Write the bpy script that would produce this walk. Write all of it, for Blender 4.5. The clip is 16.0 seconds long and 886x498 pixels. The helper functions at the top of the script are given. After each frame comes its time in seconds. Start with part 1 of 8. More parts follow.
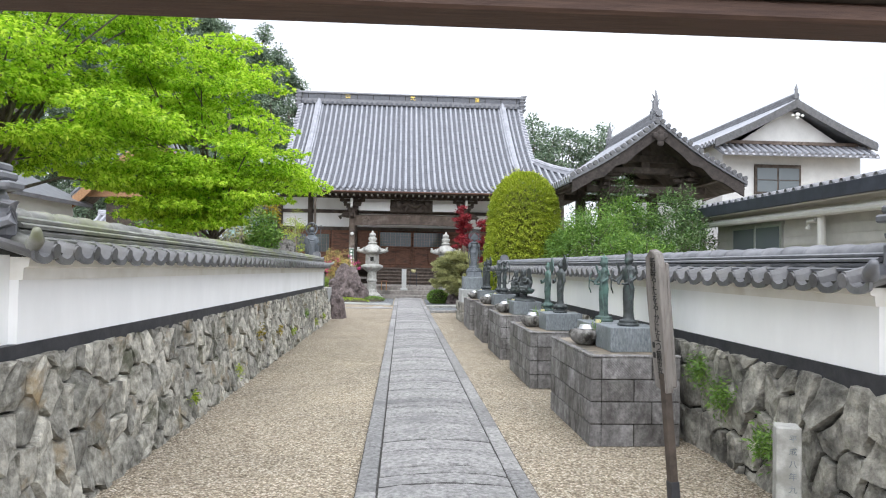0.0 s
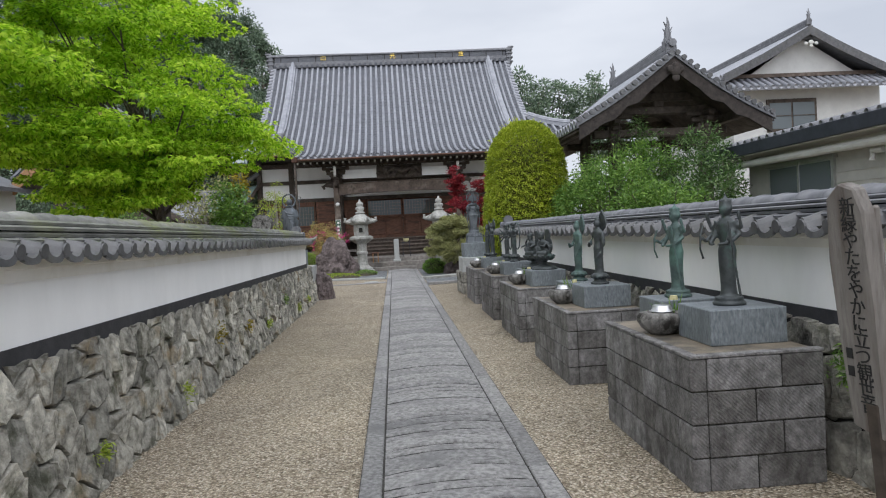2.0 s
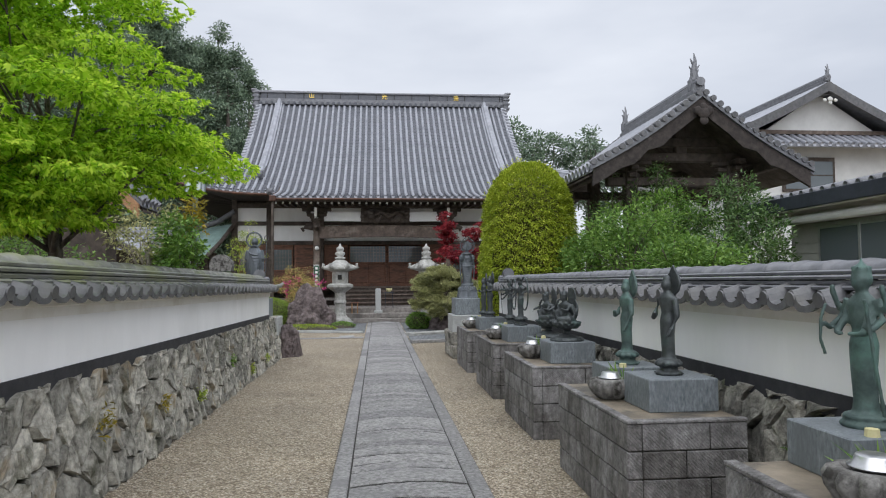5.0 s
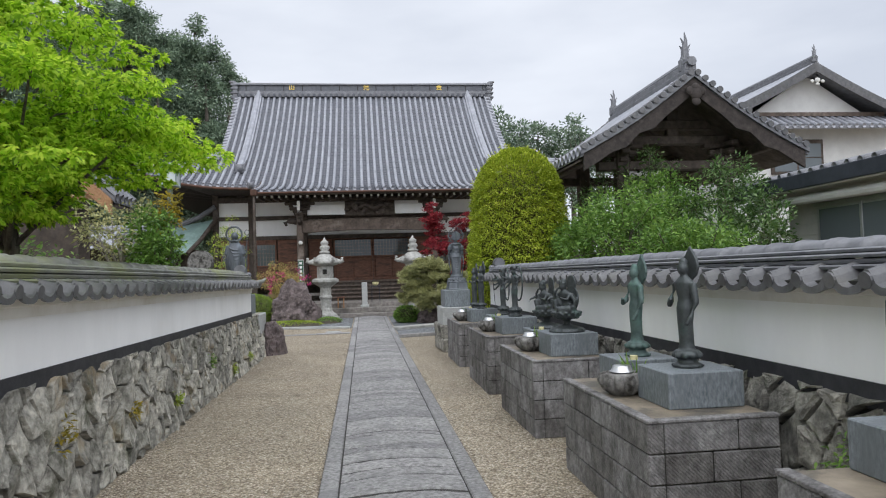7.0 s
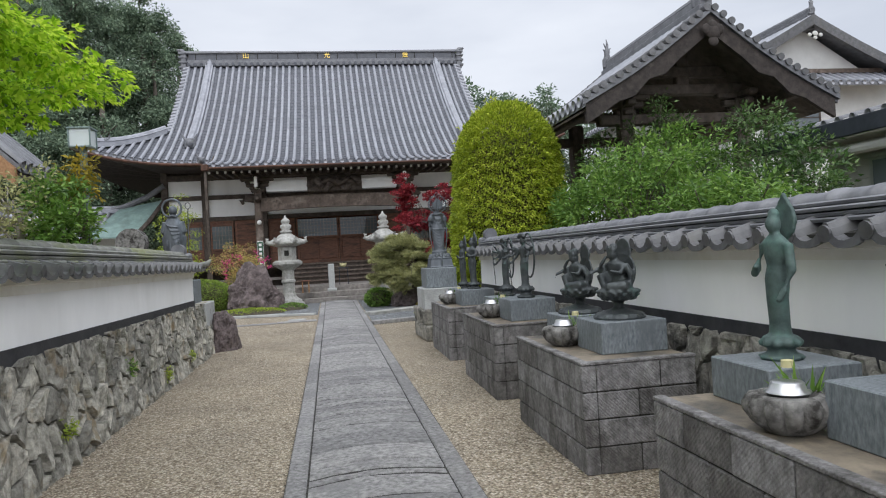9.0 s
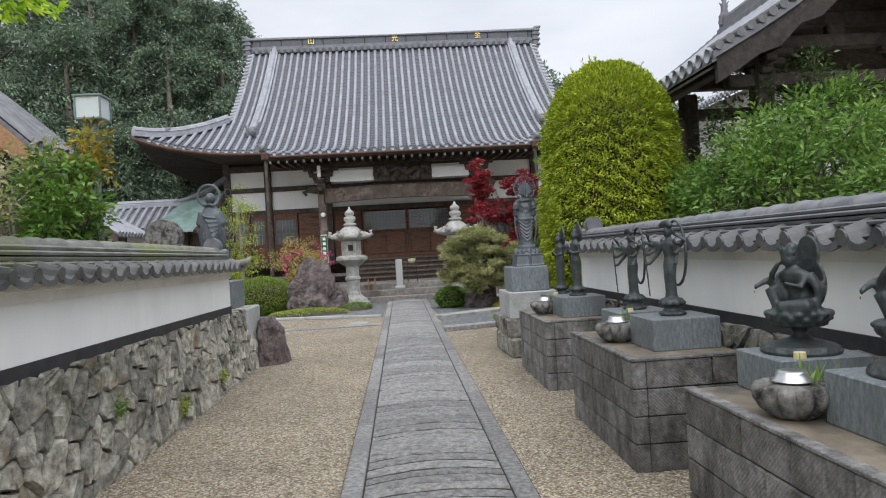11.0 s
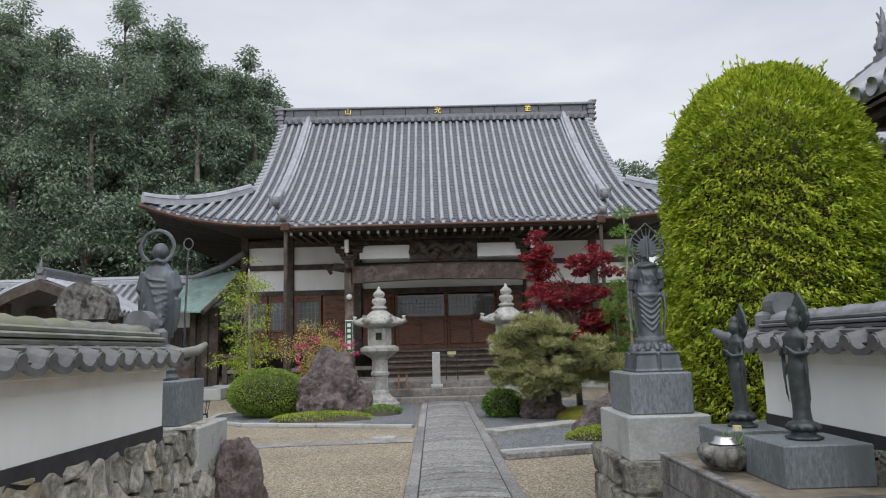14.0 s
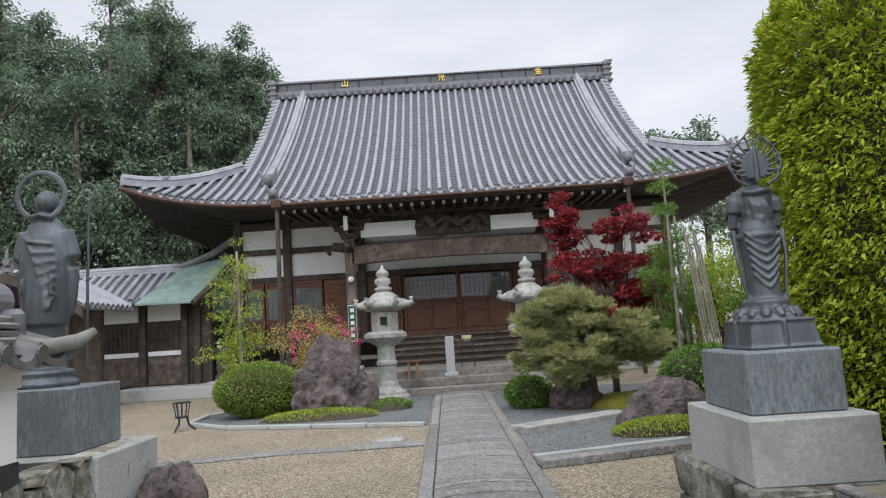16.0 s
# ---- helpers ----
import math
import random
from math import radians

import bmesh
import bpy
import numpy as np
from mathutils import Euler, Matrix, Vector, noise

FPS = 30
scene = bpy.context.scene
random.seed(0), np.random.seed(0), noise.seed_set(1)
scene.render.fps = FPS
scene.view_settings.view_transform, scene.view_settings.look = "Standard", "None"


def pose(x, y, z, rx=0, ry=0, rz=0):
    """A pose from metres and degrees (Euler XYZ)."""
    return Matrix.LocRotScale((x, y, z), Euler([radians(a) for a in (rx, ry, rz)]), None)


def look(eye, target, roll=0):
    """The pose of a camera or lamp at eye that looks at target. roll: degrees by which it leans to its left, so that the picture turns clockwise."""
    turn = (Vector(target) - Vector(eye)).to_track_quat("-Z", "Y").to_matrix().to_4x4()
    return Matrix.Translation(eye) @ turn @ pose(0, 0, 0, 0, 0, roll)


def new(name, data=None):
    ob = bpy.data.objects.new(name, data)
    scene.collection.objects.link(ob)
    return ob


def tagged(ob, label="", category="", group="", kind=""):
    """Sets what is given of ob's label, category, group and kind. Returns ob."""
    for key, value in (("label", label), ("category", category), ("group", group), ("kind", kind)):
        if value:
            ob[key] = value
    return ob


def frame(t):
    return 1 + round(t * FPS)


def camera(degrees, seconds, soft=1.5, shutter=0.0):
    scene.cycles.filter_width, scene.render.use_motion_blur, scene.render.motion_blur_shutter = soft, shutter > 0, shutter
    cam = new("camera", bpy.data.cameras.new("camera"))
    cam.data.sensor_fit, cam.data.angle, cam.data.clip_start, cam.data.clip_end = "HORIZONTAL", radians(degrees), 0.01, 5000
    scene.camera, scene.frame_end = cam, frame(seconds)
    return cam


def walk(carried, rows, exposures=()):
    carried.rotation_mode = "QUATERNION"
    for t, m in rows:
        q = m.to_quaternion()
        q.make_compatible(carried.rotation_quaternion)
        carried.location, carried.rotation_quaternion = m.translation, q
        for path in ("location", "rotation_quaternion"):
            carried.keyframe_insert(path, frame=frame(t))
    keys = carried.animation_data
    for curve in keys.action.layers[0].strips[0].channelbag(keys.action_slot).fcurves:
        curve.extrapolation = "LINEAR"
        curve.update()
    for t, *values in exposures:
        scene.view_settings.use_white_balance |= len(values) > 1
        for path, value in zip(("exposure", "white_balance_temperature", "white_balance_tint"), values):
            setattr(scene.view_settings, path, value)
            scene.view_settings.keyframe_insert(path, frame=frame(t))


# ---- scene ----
cam = camera(65.8, 16.0, 1.1)
PATH = [
    (0, (0.071, -0.425, 1.554), (0.19, 1.571, 1.602), 0.9),
    (0.5, (0.128, 0.299, 1.484), (0.225, 2.297, 1.454), -1.5),
    (1, (0.025, 0.61, 1.575), (0.103, 2.608, 1.511), -0.5),
    (1.5, (0.051, 1.178, 1.587), (0.177, 3.173, 1.532), -3.7),
    (2, (0.076, 1.678, 1.585), (0.218, 3.673, 1.532), -3.0),
    (2.5, (0.091, 2.166, 1.59), (0.264, 4.159, 1.572), -2.0),
    (3, (0.207, 2.749, 1.55), (0.42, 4.737, 1.585), -3.3),
    (3.5, (0.121, 3.218, 1.556), (0.348, 5.205, 1.588), -2.8),
    (4, (0.079, 3.82, 1.591), (0.285, 5.809, 1.63), -1.8),
    (4.2, (0.094, 3.979, 1.616), (0.296, 5.968, 1.666), -1.0),
    (6.3, (0.184, 4.063, 1.619), (0.371, 6.05, 1.747), -0.3),
    (6.5, (0.179, 4.109, 1.61), (0.364, 6.098, 1.722), -0.9),
    (7, (0.149, 4.509, 1.596), (0.382, 6.494, 1.667), -1.8),
    (7.5, (0.162, 5.009, 1.553), (0.434, 6.99, 1.587), -3.7),
    (8, (0.097, 5.524, 1.514), (0.381, 7.502, 1.584), -4.0),
    (8.5, (0.169, 6.16, 1.452), (0.509, 8.13, 1.499), -4.1),
    (8.7, (0.147, 6.373, 1.477), (0.494, 8.342, 1.5), -3.5),
    (10.8, (0.272, 8.616, 1.552), (0.402, 10.612, 1.546), -3.7),
    (11, (0.25, 8.905, 1.54), (0.375, 10.901, 1.545), -3.3),
    (11.5, (0.2, 9.475, 1.534), (0.274, 11.473, 1.607), -2.4),
    (12, (0.131, 10.156, 1.596), (0.14, 12.149, 1.761), -2.0),
    (12.5, (0.117, 10.748, 1.617), (0.125, 12.743, 1.763), -1.7),
    (13, (0.13, 11.385, 1.606), (0.124, 13.378, 1.775), -2.5),
    (13.5, (0.154, 11.964, 1.582), (0.202, 13.948, 1.832), -3.9),
    (14, (0.128, 12.565, 1.54), (0.162, 14.545, 1.816), -1.6),
    (14.5, (0.147, 13.054, 1.535), (0.193, 15.038, 1.784), -2.6),
    (15, (0.16, 13.537, 1.521), (0.21, 15.52, 1.772), -3.1),
    (15.5, (0.12, 14.047, 1.503), (0.177, 16.031, 1.755), -4.2),
    (16, (0.148, 14.625, 1.475), (0.151, 16.611, 1.713), -3.7),
]
EXPOSURES = [(t, e, 6280 if t < 9 else 6400, 10) for t, e in ((0.0, 0.92), (0.2, 0.88), (0.5, 0.72), (1.0, 0.42), (1.5, 0.25), (2.5, 0.14), (3.5, 0.20), (4.0, 0.18), (6.5, 0.20), (7.5, 0.34), (8.5, 0.24), (11.0, 0.33), (11.5, 0.31), (12.1, 0.08), (12.5, 0.12), (13.0, 0.08), (14.5, 0.22), (16.0, 0.28))]
walk(cam, [(t, look(eye, target, roll)) for t, eye, target, roll in PATH], EXPOSURES)

# ---- overcast daylight ----
world = bpy.data.worlds.new("overcast_sky")
scene.world = world
world.use_nodes = True
wn, wl = world.node_tree.nodes, world.node_tree.links
wn.clear()
w_sky = wn.new("ShaderNodeTexSky")
w_sky.sky_type, w_sky.sun_disc = "NISHITA", False
w_sky.sun_elevation, w_sky.sun_rotation = radians(58), radians(200)
w_sky.dust_density, w_sky.air_density = 4.0, 1.0
w_gain = wn.new("ShaderNodeVectorMath")
w_gain.operation = "SCALE"
w_gain.inputs["Scale"].default_value = 0.10
wl.new(w_sky.outputs[0], w_gain.inputs[0])
w_co = wn.new("ShaderNodeTexCoord")
w_map = wn.new("ShaderNodeMapping")
w_map.inputs["Scale"].default_value = (1.0, 1.0, 3.2)
w_noise = wn.new("ShaderNodeTexNoise")
w_noise.inputs["Scale"].default_value, w_noise.inputs["Detail"].default_value = 2.2, 5.0
w_ramp = wn.new("ShaderNodeValToRGB")
w_ramp.color_ramp.elements[0].position, w_ramp.color_ramp.elements[0].color = 0.30, (0.565, 0.595, 0.66, 1)
w_ramp.color_ramp.elements[1].position, w_ramp.color_ramp.elements[1].color = 0.68, (0.78, 0.80, 0.845, 1)
w_mix = wn.new("ShaderNodeMixRGB")
w_mix.inputs[0].default_value = 0.93
w_bg, w_out = wn.new("ShaderNodeBackground"), wn.new("ShaderNodeOutputWorld")
w_bg.inputs["Strength"].default_value = 1.0
wl.new(w_co.outputs["Generated"], w_map.inputs[0])
wl.new(w_map.outputs[0], w_noise.inputs["Vector"])
wl.new(w_noise.outputs["Fac"], w_ramp.inputs[0])
wl.new(w_gain.outputs[0], w_mix.inputs[1])
wl.new(w_ramp.outputs[0], w_mix.inputs[2])
wl.new(w_mix.outputs[0], w_bg.inputs[0])
wl.new(w_bg.outputs[0], w_out.inputs[0])
sun = new("sun", bpy.data.lights.new("sun", "SUN"))
sun.data.energy, sun.data.angle, sun.data.color = 2.3, radians(92), (0.985, 0.985, 1.0)
sun.matrix_world = look((1, -13, 36), (0, 10, 0))


# ---- materials ----
def base_mat(name, rough=0.8, metal=0.0, spec=0.4):
    m = bpy.data.materials.new(name)
    m.use_nodes = True
    b = m.node_tree.nodes["Principled BSDF"]
    b.inputs["Roughness"].default_value, b.inputs["Metallic"].default_value = rough, metal
    b.inputs["Specular IOR Level"].default_value = spec
    return m, m.node_tree.nodes, m.node_tree.links, b


def ramp_of(nodes, stops):
    r = nodes.new("ShaderNodeValToRGB")
    e = r.color_ramp.elements
    while len(e) < len(stops):
        e.new(0.5)
    for el, (p, c) in zip(e, stops):
        el.position, el.color = p, (*c, 1)
    return r


def mix_of(nodes, links, a, b, fac, mode="MIX"):
    m = nodes.new("ShaderNodeMixRGB")
    m.blend_type = mode
    for sock, v in zip(m.inputs, (fac, a, b)):
        if isinstance(v, bpy.types.NodeSocket):
            links.new(v, sock)
        elif isinstance(v, tuple):
            sock.default_value = (*v, 1)
        else:
            sock.default_value = v
    return m.outputs[0]


def noise_of(nodes, links, scale, detail=4.0, rough=0.6, stretch=(1, 1, 1), coords="Object", turn=(0, 0, 0)):
    co, mp, n = nodes.new("ShaderNodeTexCoord"), nodes.new("ShaderNodeMapping"), nodes.new("ShaderNodeTexNoise")
    mp.inputs["Scale"].default_value = stretch
    mp.inputs["Rotation"].default_value = turn
    n.inputs["Scale"].default_value, n.inputs["Detail"].default_value, n.inputs["Roughness"].default_value = scale, detail, rough
    if coords == "World":
        g = nodes.new("ShaderNodeNewGeometry")
        links.new(g.outputs["Position"], mp.inputs[0])
    else:
        links.new(co.outputs[coords], mp.inputs[0])
    links.new(mp.outputs[0], n.inputs["Vector"])
    return n.outputs["Fac"]


def bump_of(nodes, links, bsdf, height, strength, distance):
    b = nodes.new("ShaderNodeBump")
    b.inputs["Strength"].default_value, b.inputs["Distance"].default_value = strength, distance
    links.new(height, b.inputs["Height"])
    links.new(b.outputs[0], bsdf.inputs["Normal"])


def surface(name, dark, light, scale, rough=0.8, metal=0.0, spec=0.4, fine=60, bump=0.4, depth=0.01, stain=None, stain_scale=1.3,
            stain_at=(0.5, 0.68), vary=0.0, island=False, stretch=(1, 1, 1), moss=None, moss_at=(0.58, 0.7)):
    """Two-scale mottled surface: base grain, broad stains, optional moss, a shade of its own for each piece."""
    m, n, l, b = base_mat(name, rough, metal, spec)
    grain = noise_of(n, l, scale, 6, 0.65, stretch, "World")
    r = ramp_of(n, [(0.32, dark), (0.70, light)])
    l.new(grain, r.inputs[0])
    col = r.outputs[0]
    if stain:
        s = ramp_of(n, [(stain_at[0], (0, 0, 0)), (stain_at[1], (1, 1, 1))])
        l.new(noise_of(n, l, stain_scale, 5, 0.62, stretch, "World"), s.inputs[0])
        col = mix_of(n, l, col, stain, s.outputs[0])
    if moss:
        s = ramp_of(n, [(moss_at[0], (0, 0, 0)), (moss_at[1], (0.85, 0.85, 0.85))])
        l.new(noise_of(n, l, 2.1, 6, 0.7, (1, 1, 1), "World", (0.3, 0.9, 0.2)), s.inputs[0])
        col = mix_of(n, l, col, moss, s.outputs[0])
    if vary:
        src = n.new("ShaderNodeNewGeometry").outputs["Random Per Island"] if island else n.new("ShaderNodeObjectInfo").outputs["Random"]
        v = ramp_of(n, [(0.0, (1 - vary,) * 3), (1.0, (1 + vary * 0.6, 1 + vary * 0.55, 1 + vary * 0.5))])
        l.new(src, v.inputs[0])
        col = mix_of(n, l, col, v.outputs[0], 1.0, "MULTIPLY")
    l.new(col, b.inputs["Base Color"])
    if bump:
        bump_of(n, l, b, noise_of(n, l, fine, 5, 0.7, stretch, "World"), bump, depth)
    return m


def leaf_mat(name, stops, rough=0.5, thru=0.35):
    """Leaves: a colour of its own for each leaf, part of the light passing through."""
    m, n, l, b = base_mat(name, rough, 0.0, 0.35)
    r = ramp_of(n, stops)
    g = n.new("ShaderNodeNewGeometry")
    blend = n.new("ShaderNodeMath")
    blend.operation = "MULTIPLY_ADD"
    blend.inputs[1].default_value = 0.55
    clump = n.new("ShaderNodeMath")
    clump.operation = "MULTIPLY"
    clump.inputs[1].default_value = 0.45
    l.new(noise_of(n, l, 1.4, 2, 0.5, (1, 1, 1), "World"), clump.inputs[0])
    l.new(g.outputs["Random Per Island"], blend.inputs[0])
    l.new(clump.outputs[0], blend.inputs[2])
    l.new(blend.outputs[0], r.inputs[0])
    l.new(r.outputs[0], b.inputs["Base Color"])
    t = n.new("ShaderNodeBsdfTranslucent")
    l.new(r.outputs[0], t.inputs["Color"])
    mx = n.new("ShaderNodeMixShader")
    mx.inputs[0].default_value = thru
    l.new(b.outputs[0], mx.inputs[1])
    l.new(t.outputs[0], mx.inputs[2])
    l.new(mx.outputs[0], n["Material Output"].inputs["Surface"])
    return m


def gravel_mat(name, stops, scale, bump=1.0):
    m, n, l, b = base_mat(name, 0.85, 0, 0.3)
    g = n.new("ShaderNodeNewGeometry")
    v = n.new("ShaderNodeTexVoronoi")
    v.inputs["Scale"].default_value = scale
    v2 = n.new("ShaderNodeTexVoronoi")
    v2.inputs["Scale"].default_value = scale * 0.47
    l.new(g.outputs["Position"], v.inputs["Vector"])
    l.new(g.outputs["Position"], v2.inputs["Vector"])
    sep = n.new("ShaderNodeSeparateColor")
    l.new(v.outputs["Color"], sep.inputs[0])
    r = ramp_of(n, stops)
    l.new(sep.outputs[0], r.inputs[0])
    edge = ramp_of(n, [(0.25, (1, 1, 1)), (0.75, (0.42, 0.40, 0.37))])
    l.new(v.outputs["Distance"], edge.inputs[0])
    col = mix_of(n, l, r.outputs[0], edge.outputs[0], 0.85, "MULTIPLY")
    patch = ramp_of(n, [(0.35, (0.86, 0.86, 0.86)), (0.7, (1.08, 1.07, 1.05))])
    l.new(noise_of(n, l, 0.9, 4, 0.6, (1, 1, 1), "World"), patch.inputs[0])
    col = mix_of(n, l, col, patch.outputs[0], 1.0, "MULTIPLY")
    l.new(col, b.inputs["Base Color"])
    add = n.new("ShaderNodeMath")
    add.operation = "ADD"
    l.new(v.outputs["Distance"], add.inputs[0])
    l.new(v2.outputs["Distance"], add.inputs[1])
    inv = n.new("ShaderNodeMath")
    inv.operation = "MULTIPLY"
    inv.inputs[1].default_value = -1.0
    l.new(add.outputs[0], inv.inputs[0])
    bump_of(n, l, b, inv.outputs[0], bump, 0.02)
    return m


def glass_mat(name, tint, rough=0.05):
    m, n, l, b = base_mat(name, rough, 0.0, 0.5)
    b.inputs["Base Color"].default_value = (*tint, 1)
    b.inputs["Coat Weight"].default_value = 0.6
    return m


def block_mat(name):
    """Grey concrete block with a cut herringbone face and black weather streaks."""
    m, n, l, b = base_mat(name, 0.9, 0, 0.25)
    grain = ramp_of(n, [(0.3, (0.115, 0.113, 0.112)), (0.7, (0.36, 0.352, 0.345))])
    l.new(noise_of(n, l, 20, 7, 0.75, (1, 1, 1), "World"), grain.inputs[0])
    dirt = ramp_of(n, [(0.42, (0, 0, 0)), (0.66, (0.88, 0.88, 0.88))])
    l.new(noise_of(n, l, 6.5, 7, 0.76, (1, 1, 0.5), "World"), dirt.inputs[0])
    col = mix_of(n, l, grain.outputs[0], (0.075, 0.071, 0.067), dirt.outputs[0])
    tone = ramp_of(n, [(0.0, (0.72, 0.70, 0.68)), (1.0, (1.25, 1.24, 1.25))])
    l.new(n.new("ShaderNodeObjectInfo").outputs["Random"], tone.inputs[0])
    col = mix_of(n, l, col, tone.outputs[0], 1.0, "MULTIPLY")
    l.new(col, b.inputs["Base Color"])
    w = n.new("ShaderNodeTexWave")
    w.wave_type, w.bands_direction = "BANDS", "DIAGONAL"
    w.inputs["Scale"].default_value, w.inputs["Distortion"].default_value, w.inputs["Detail"].default_value = 26, 3.0, 2
    g = n.new("ShaderNodeNewGeometry")
    l.new(g.outputs["Position"], w.inputs["Vector"])
    mixh = mix_of(n, l, w.outputs["Fac"], noise_of(n, l, 38, 6, 0.75, (1, 1, 1), "World"), 0.82)
    bump_of(n, l, b, mixh, 1.0, 0.016)
    return m


M = {}
M["gravel"] = gravel_mat("tan_gravel", [(0.0, (0.24, 0.195, 0.14)), (0.35, (0.46, 0.39, 0.29)), (0.7, (0.60, 0.52, 0.40)), (1.0, (0.82, 0.75, 0.63))], 60)
M["grey_gravel"] = gravel_mat("grey_gravel", [(0.0, (0.14, 0.15, 0.16)), (0.5, (0.27, 0.29, 0.31)), (1.0, (0.42, 0.44, 0.46))], 48)
M["paving"] = surface("grey_paving_stone", (0.17, 0.167, 0.165), (0.50, 0.492, 0.485), 26, 0.8, spec=0.3, fine=34, bump=1.0, depth=0.035, stain=(0.23, 0.23, 0.23), stain_scale=2.2, stain_at=(0.52, 0.7), vary=0.22)
M["stone_l"] = surface("schist_wall_stone", (0.13, 0.125, 0.105), (0.66, 0.64, 0.56), 11, 0.9, fine=24, bump=1.0, depth=0.035, stain=(0.34, 0.265, 0.16), stain_scale=2.6, stain_at=(0.56, 0.70), vary=0.42, moss=(0.085, 0.09, 0.055), moss_at=(0.54, 0.66))
M["stone_r"] = surface("rough_wall_stone", (0.13, 0.125, 0.11), (0.56, 0.54, 0.47), 9, 0.92, fine=22, bump=1.0, depth=0.045, stain=(0.085, 0.084, 0.075), stain_scale=2.6, stain_at=(0.50, 0.66), vary=0.25, moss=(0.10, 0.13, 0.045), moss_at=(0.60, 0.74))
M["joint"] = surface("dark_sandy_joint", (0.025, 0.024, 0.022), (0.07, 0.066, 0.06), 14, 0.95, bump=0.5)
M["gap"] = surface("dark_wall_core", (0.015, 0.015, 0.013), (0.05, 0.048, 0.04), 6, 0.95, bump=0.5)
M["plaster"] = surface("white_plaster", (0.82, 0.82, 0.81), (0.88, 0.88, 0.87), 2.5, 0.85, spec=0.3, fine=90, bump=0.08, depth=0.004, stain=(0.74, 0.74, 0.72), stain_scale=0.8, stain_at=(0.55, 0.8), stretch=(1, 1, 0.4))
M["cream"] = surface("cream_plaster_moulding", (0.73, 0.71, 0.65), (0.83, 0.815, 0.77), 3, 0.85, spec=0.3, bump=0.1, depth=0.004, stain=(0.62, 0.585, 0.50), stain_scale=2, stain_at=(0.52, 0.75))
M["band"] = surface("black_base_band", (0.02, 0.021, 0.025), (0.05, 0.05, 0.055), 8, 0.6, bump=0.15)
M["tile"] = surface("smoked_grey_tile", (0.10, 0.103, 0.115), (0.20, 0.205, 0.22), 6, 0.38, spec=0.6, fine=30, bump=0.12, depth=0.006, stain=(0.09, 0.092, 0.10), stain_scale=2.5, stain_at=(0.55, 0.75), vary=0.14)
M["tile_eave"] = surface("grey_eave_tile", (0.060, 0.061, 0.064), (0.150, 0.150, 0.156), 9, 0.38, spec=0.55, fine=40, bump=0.2, depth=0.006, stain=(0.10, 0.098, 0.092), stain_scale=5, stain_at=(0.5, 0.68), vary=0.25)
M["tile_old"] = surface("mossy_grey_tile", (0.12, 0.123, 0.112), (0.29, 0.29, 0.262), 7, 0.5, spec=0.45, fine=30, bump=0.3, depth=0.010, stain=(0.20, 0.215, 0.11), stain_scale=1.9, stain_at=(0.46, 0.62), vary=0.14, stretch=(1, 0.6, 1))
# one smoked tile: shade put into the pan colour, sky sheen into the covers
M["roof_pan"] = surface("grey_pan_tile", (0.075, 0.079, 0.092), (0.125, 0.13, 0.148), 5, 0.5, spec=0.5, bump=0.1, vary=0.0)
M["roof_row"] = surface("sheen_grey_cover_tile", (0.26, 0.268, 0.30), (0.38, 0.39, 0.425), 4, 0.4, spec=0.6, bump=0.1, stain=(0.23, 0.238, 0.262), stain_scale=1.2, vary=0.08)
M["block"] = block_mat("weathered_block")
M["top_slab"] = surface("wet_brown_slab", (0.12, 0.10, 0.075), (0.30, 0.25, 0.185), 4, 0.55, fine=30, bump=0.25, stain=(0.07, 0.065, 0.055), stain_scale=3, stain_at=(0.5, 0.66))
M["granite"] = surface("grey_granite", (0.10, 0.118, 0.13), (0.26, 0.285, 0.30), 55, 0.5, fine=90, bump=0.2, depth=0.004, stain=(0.13, 0.145, 0.155), stain_scale=4, stain_at=(0.5, 0.7), vary=0.08, stretch=(1, 1, 0.35))
M["granite_light"] = surface("pale_granite", (0.33, 0.34, 0.335), (0.50, 0.505, 0.49), 40, 0.65, fine=80, bump=0.2, depth=0.004, stain=(0.26, 0.265, 0.25), stain_scale=2, stain_at=(0.5, 0.72))
M["bronze"] = surface("dark_bronze", (0.040, 0.046, 0.048), (0.095, 0.106, 0.106), 12, 0.5, metal=0.5, spec=0.5, fine=70, bump=0.3, stain=(0.085, 0.145, 0.125), stain_scale=5, stain_at=(0.56, 0.74))
M["bronze_green"] = surface("verdigris_bronze", (0.050, 0.075, 0.070), (0.115, 0.165, 0.150), 12, 0.6, metal=0.3, spec=0.4, fine=70, bump=0.3, stain=(0.12, 0.22, 0.185), stain_scale=5, stain_at=(0.50, 0.70))
M["bronze_blue"] = surface("streaked_bronze", (0.055, 0.062, 0.07), (0.14, 0.155, 0.17), 6, 0.45, metal=0.4, spec=0.5, fine=60, bump=0.2, stain=(0.18, 0.21, 0.24), stain_scale=4, stain_at=(0.55, 0.7), stretch=(1, 1, 0.3))
M["lantern"] = surface("weathered_lantern_stone", (0.27, 0.27, 0.25), (0.48, 0.475, 0.445), 9, 0.85, fine=40, bump=0.4, depth=0.012, stain=(0.24, 0.24, 0.21), stain_scale=5, stain_at=(0.5, 0.68))
M["bowl"] = surface("stained_stone_bowl", (0.11, 0.106, 0.10), (0.31, 0.30, 0.28), 16, 0.95, spec=0.1, fine=60, bump=0.6, stain=(0.045, 0.042, 0.038), stain_scale=9, stain_at=(0.46, 0.62))
M["steel"] = surface("brushed_steel", (0.50, 0.50, 0.50), (0.66, 0.66, 0.66), 20, 0.34, metal=1.0, bump=0.0)
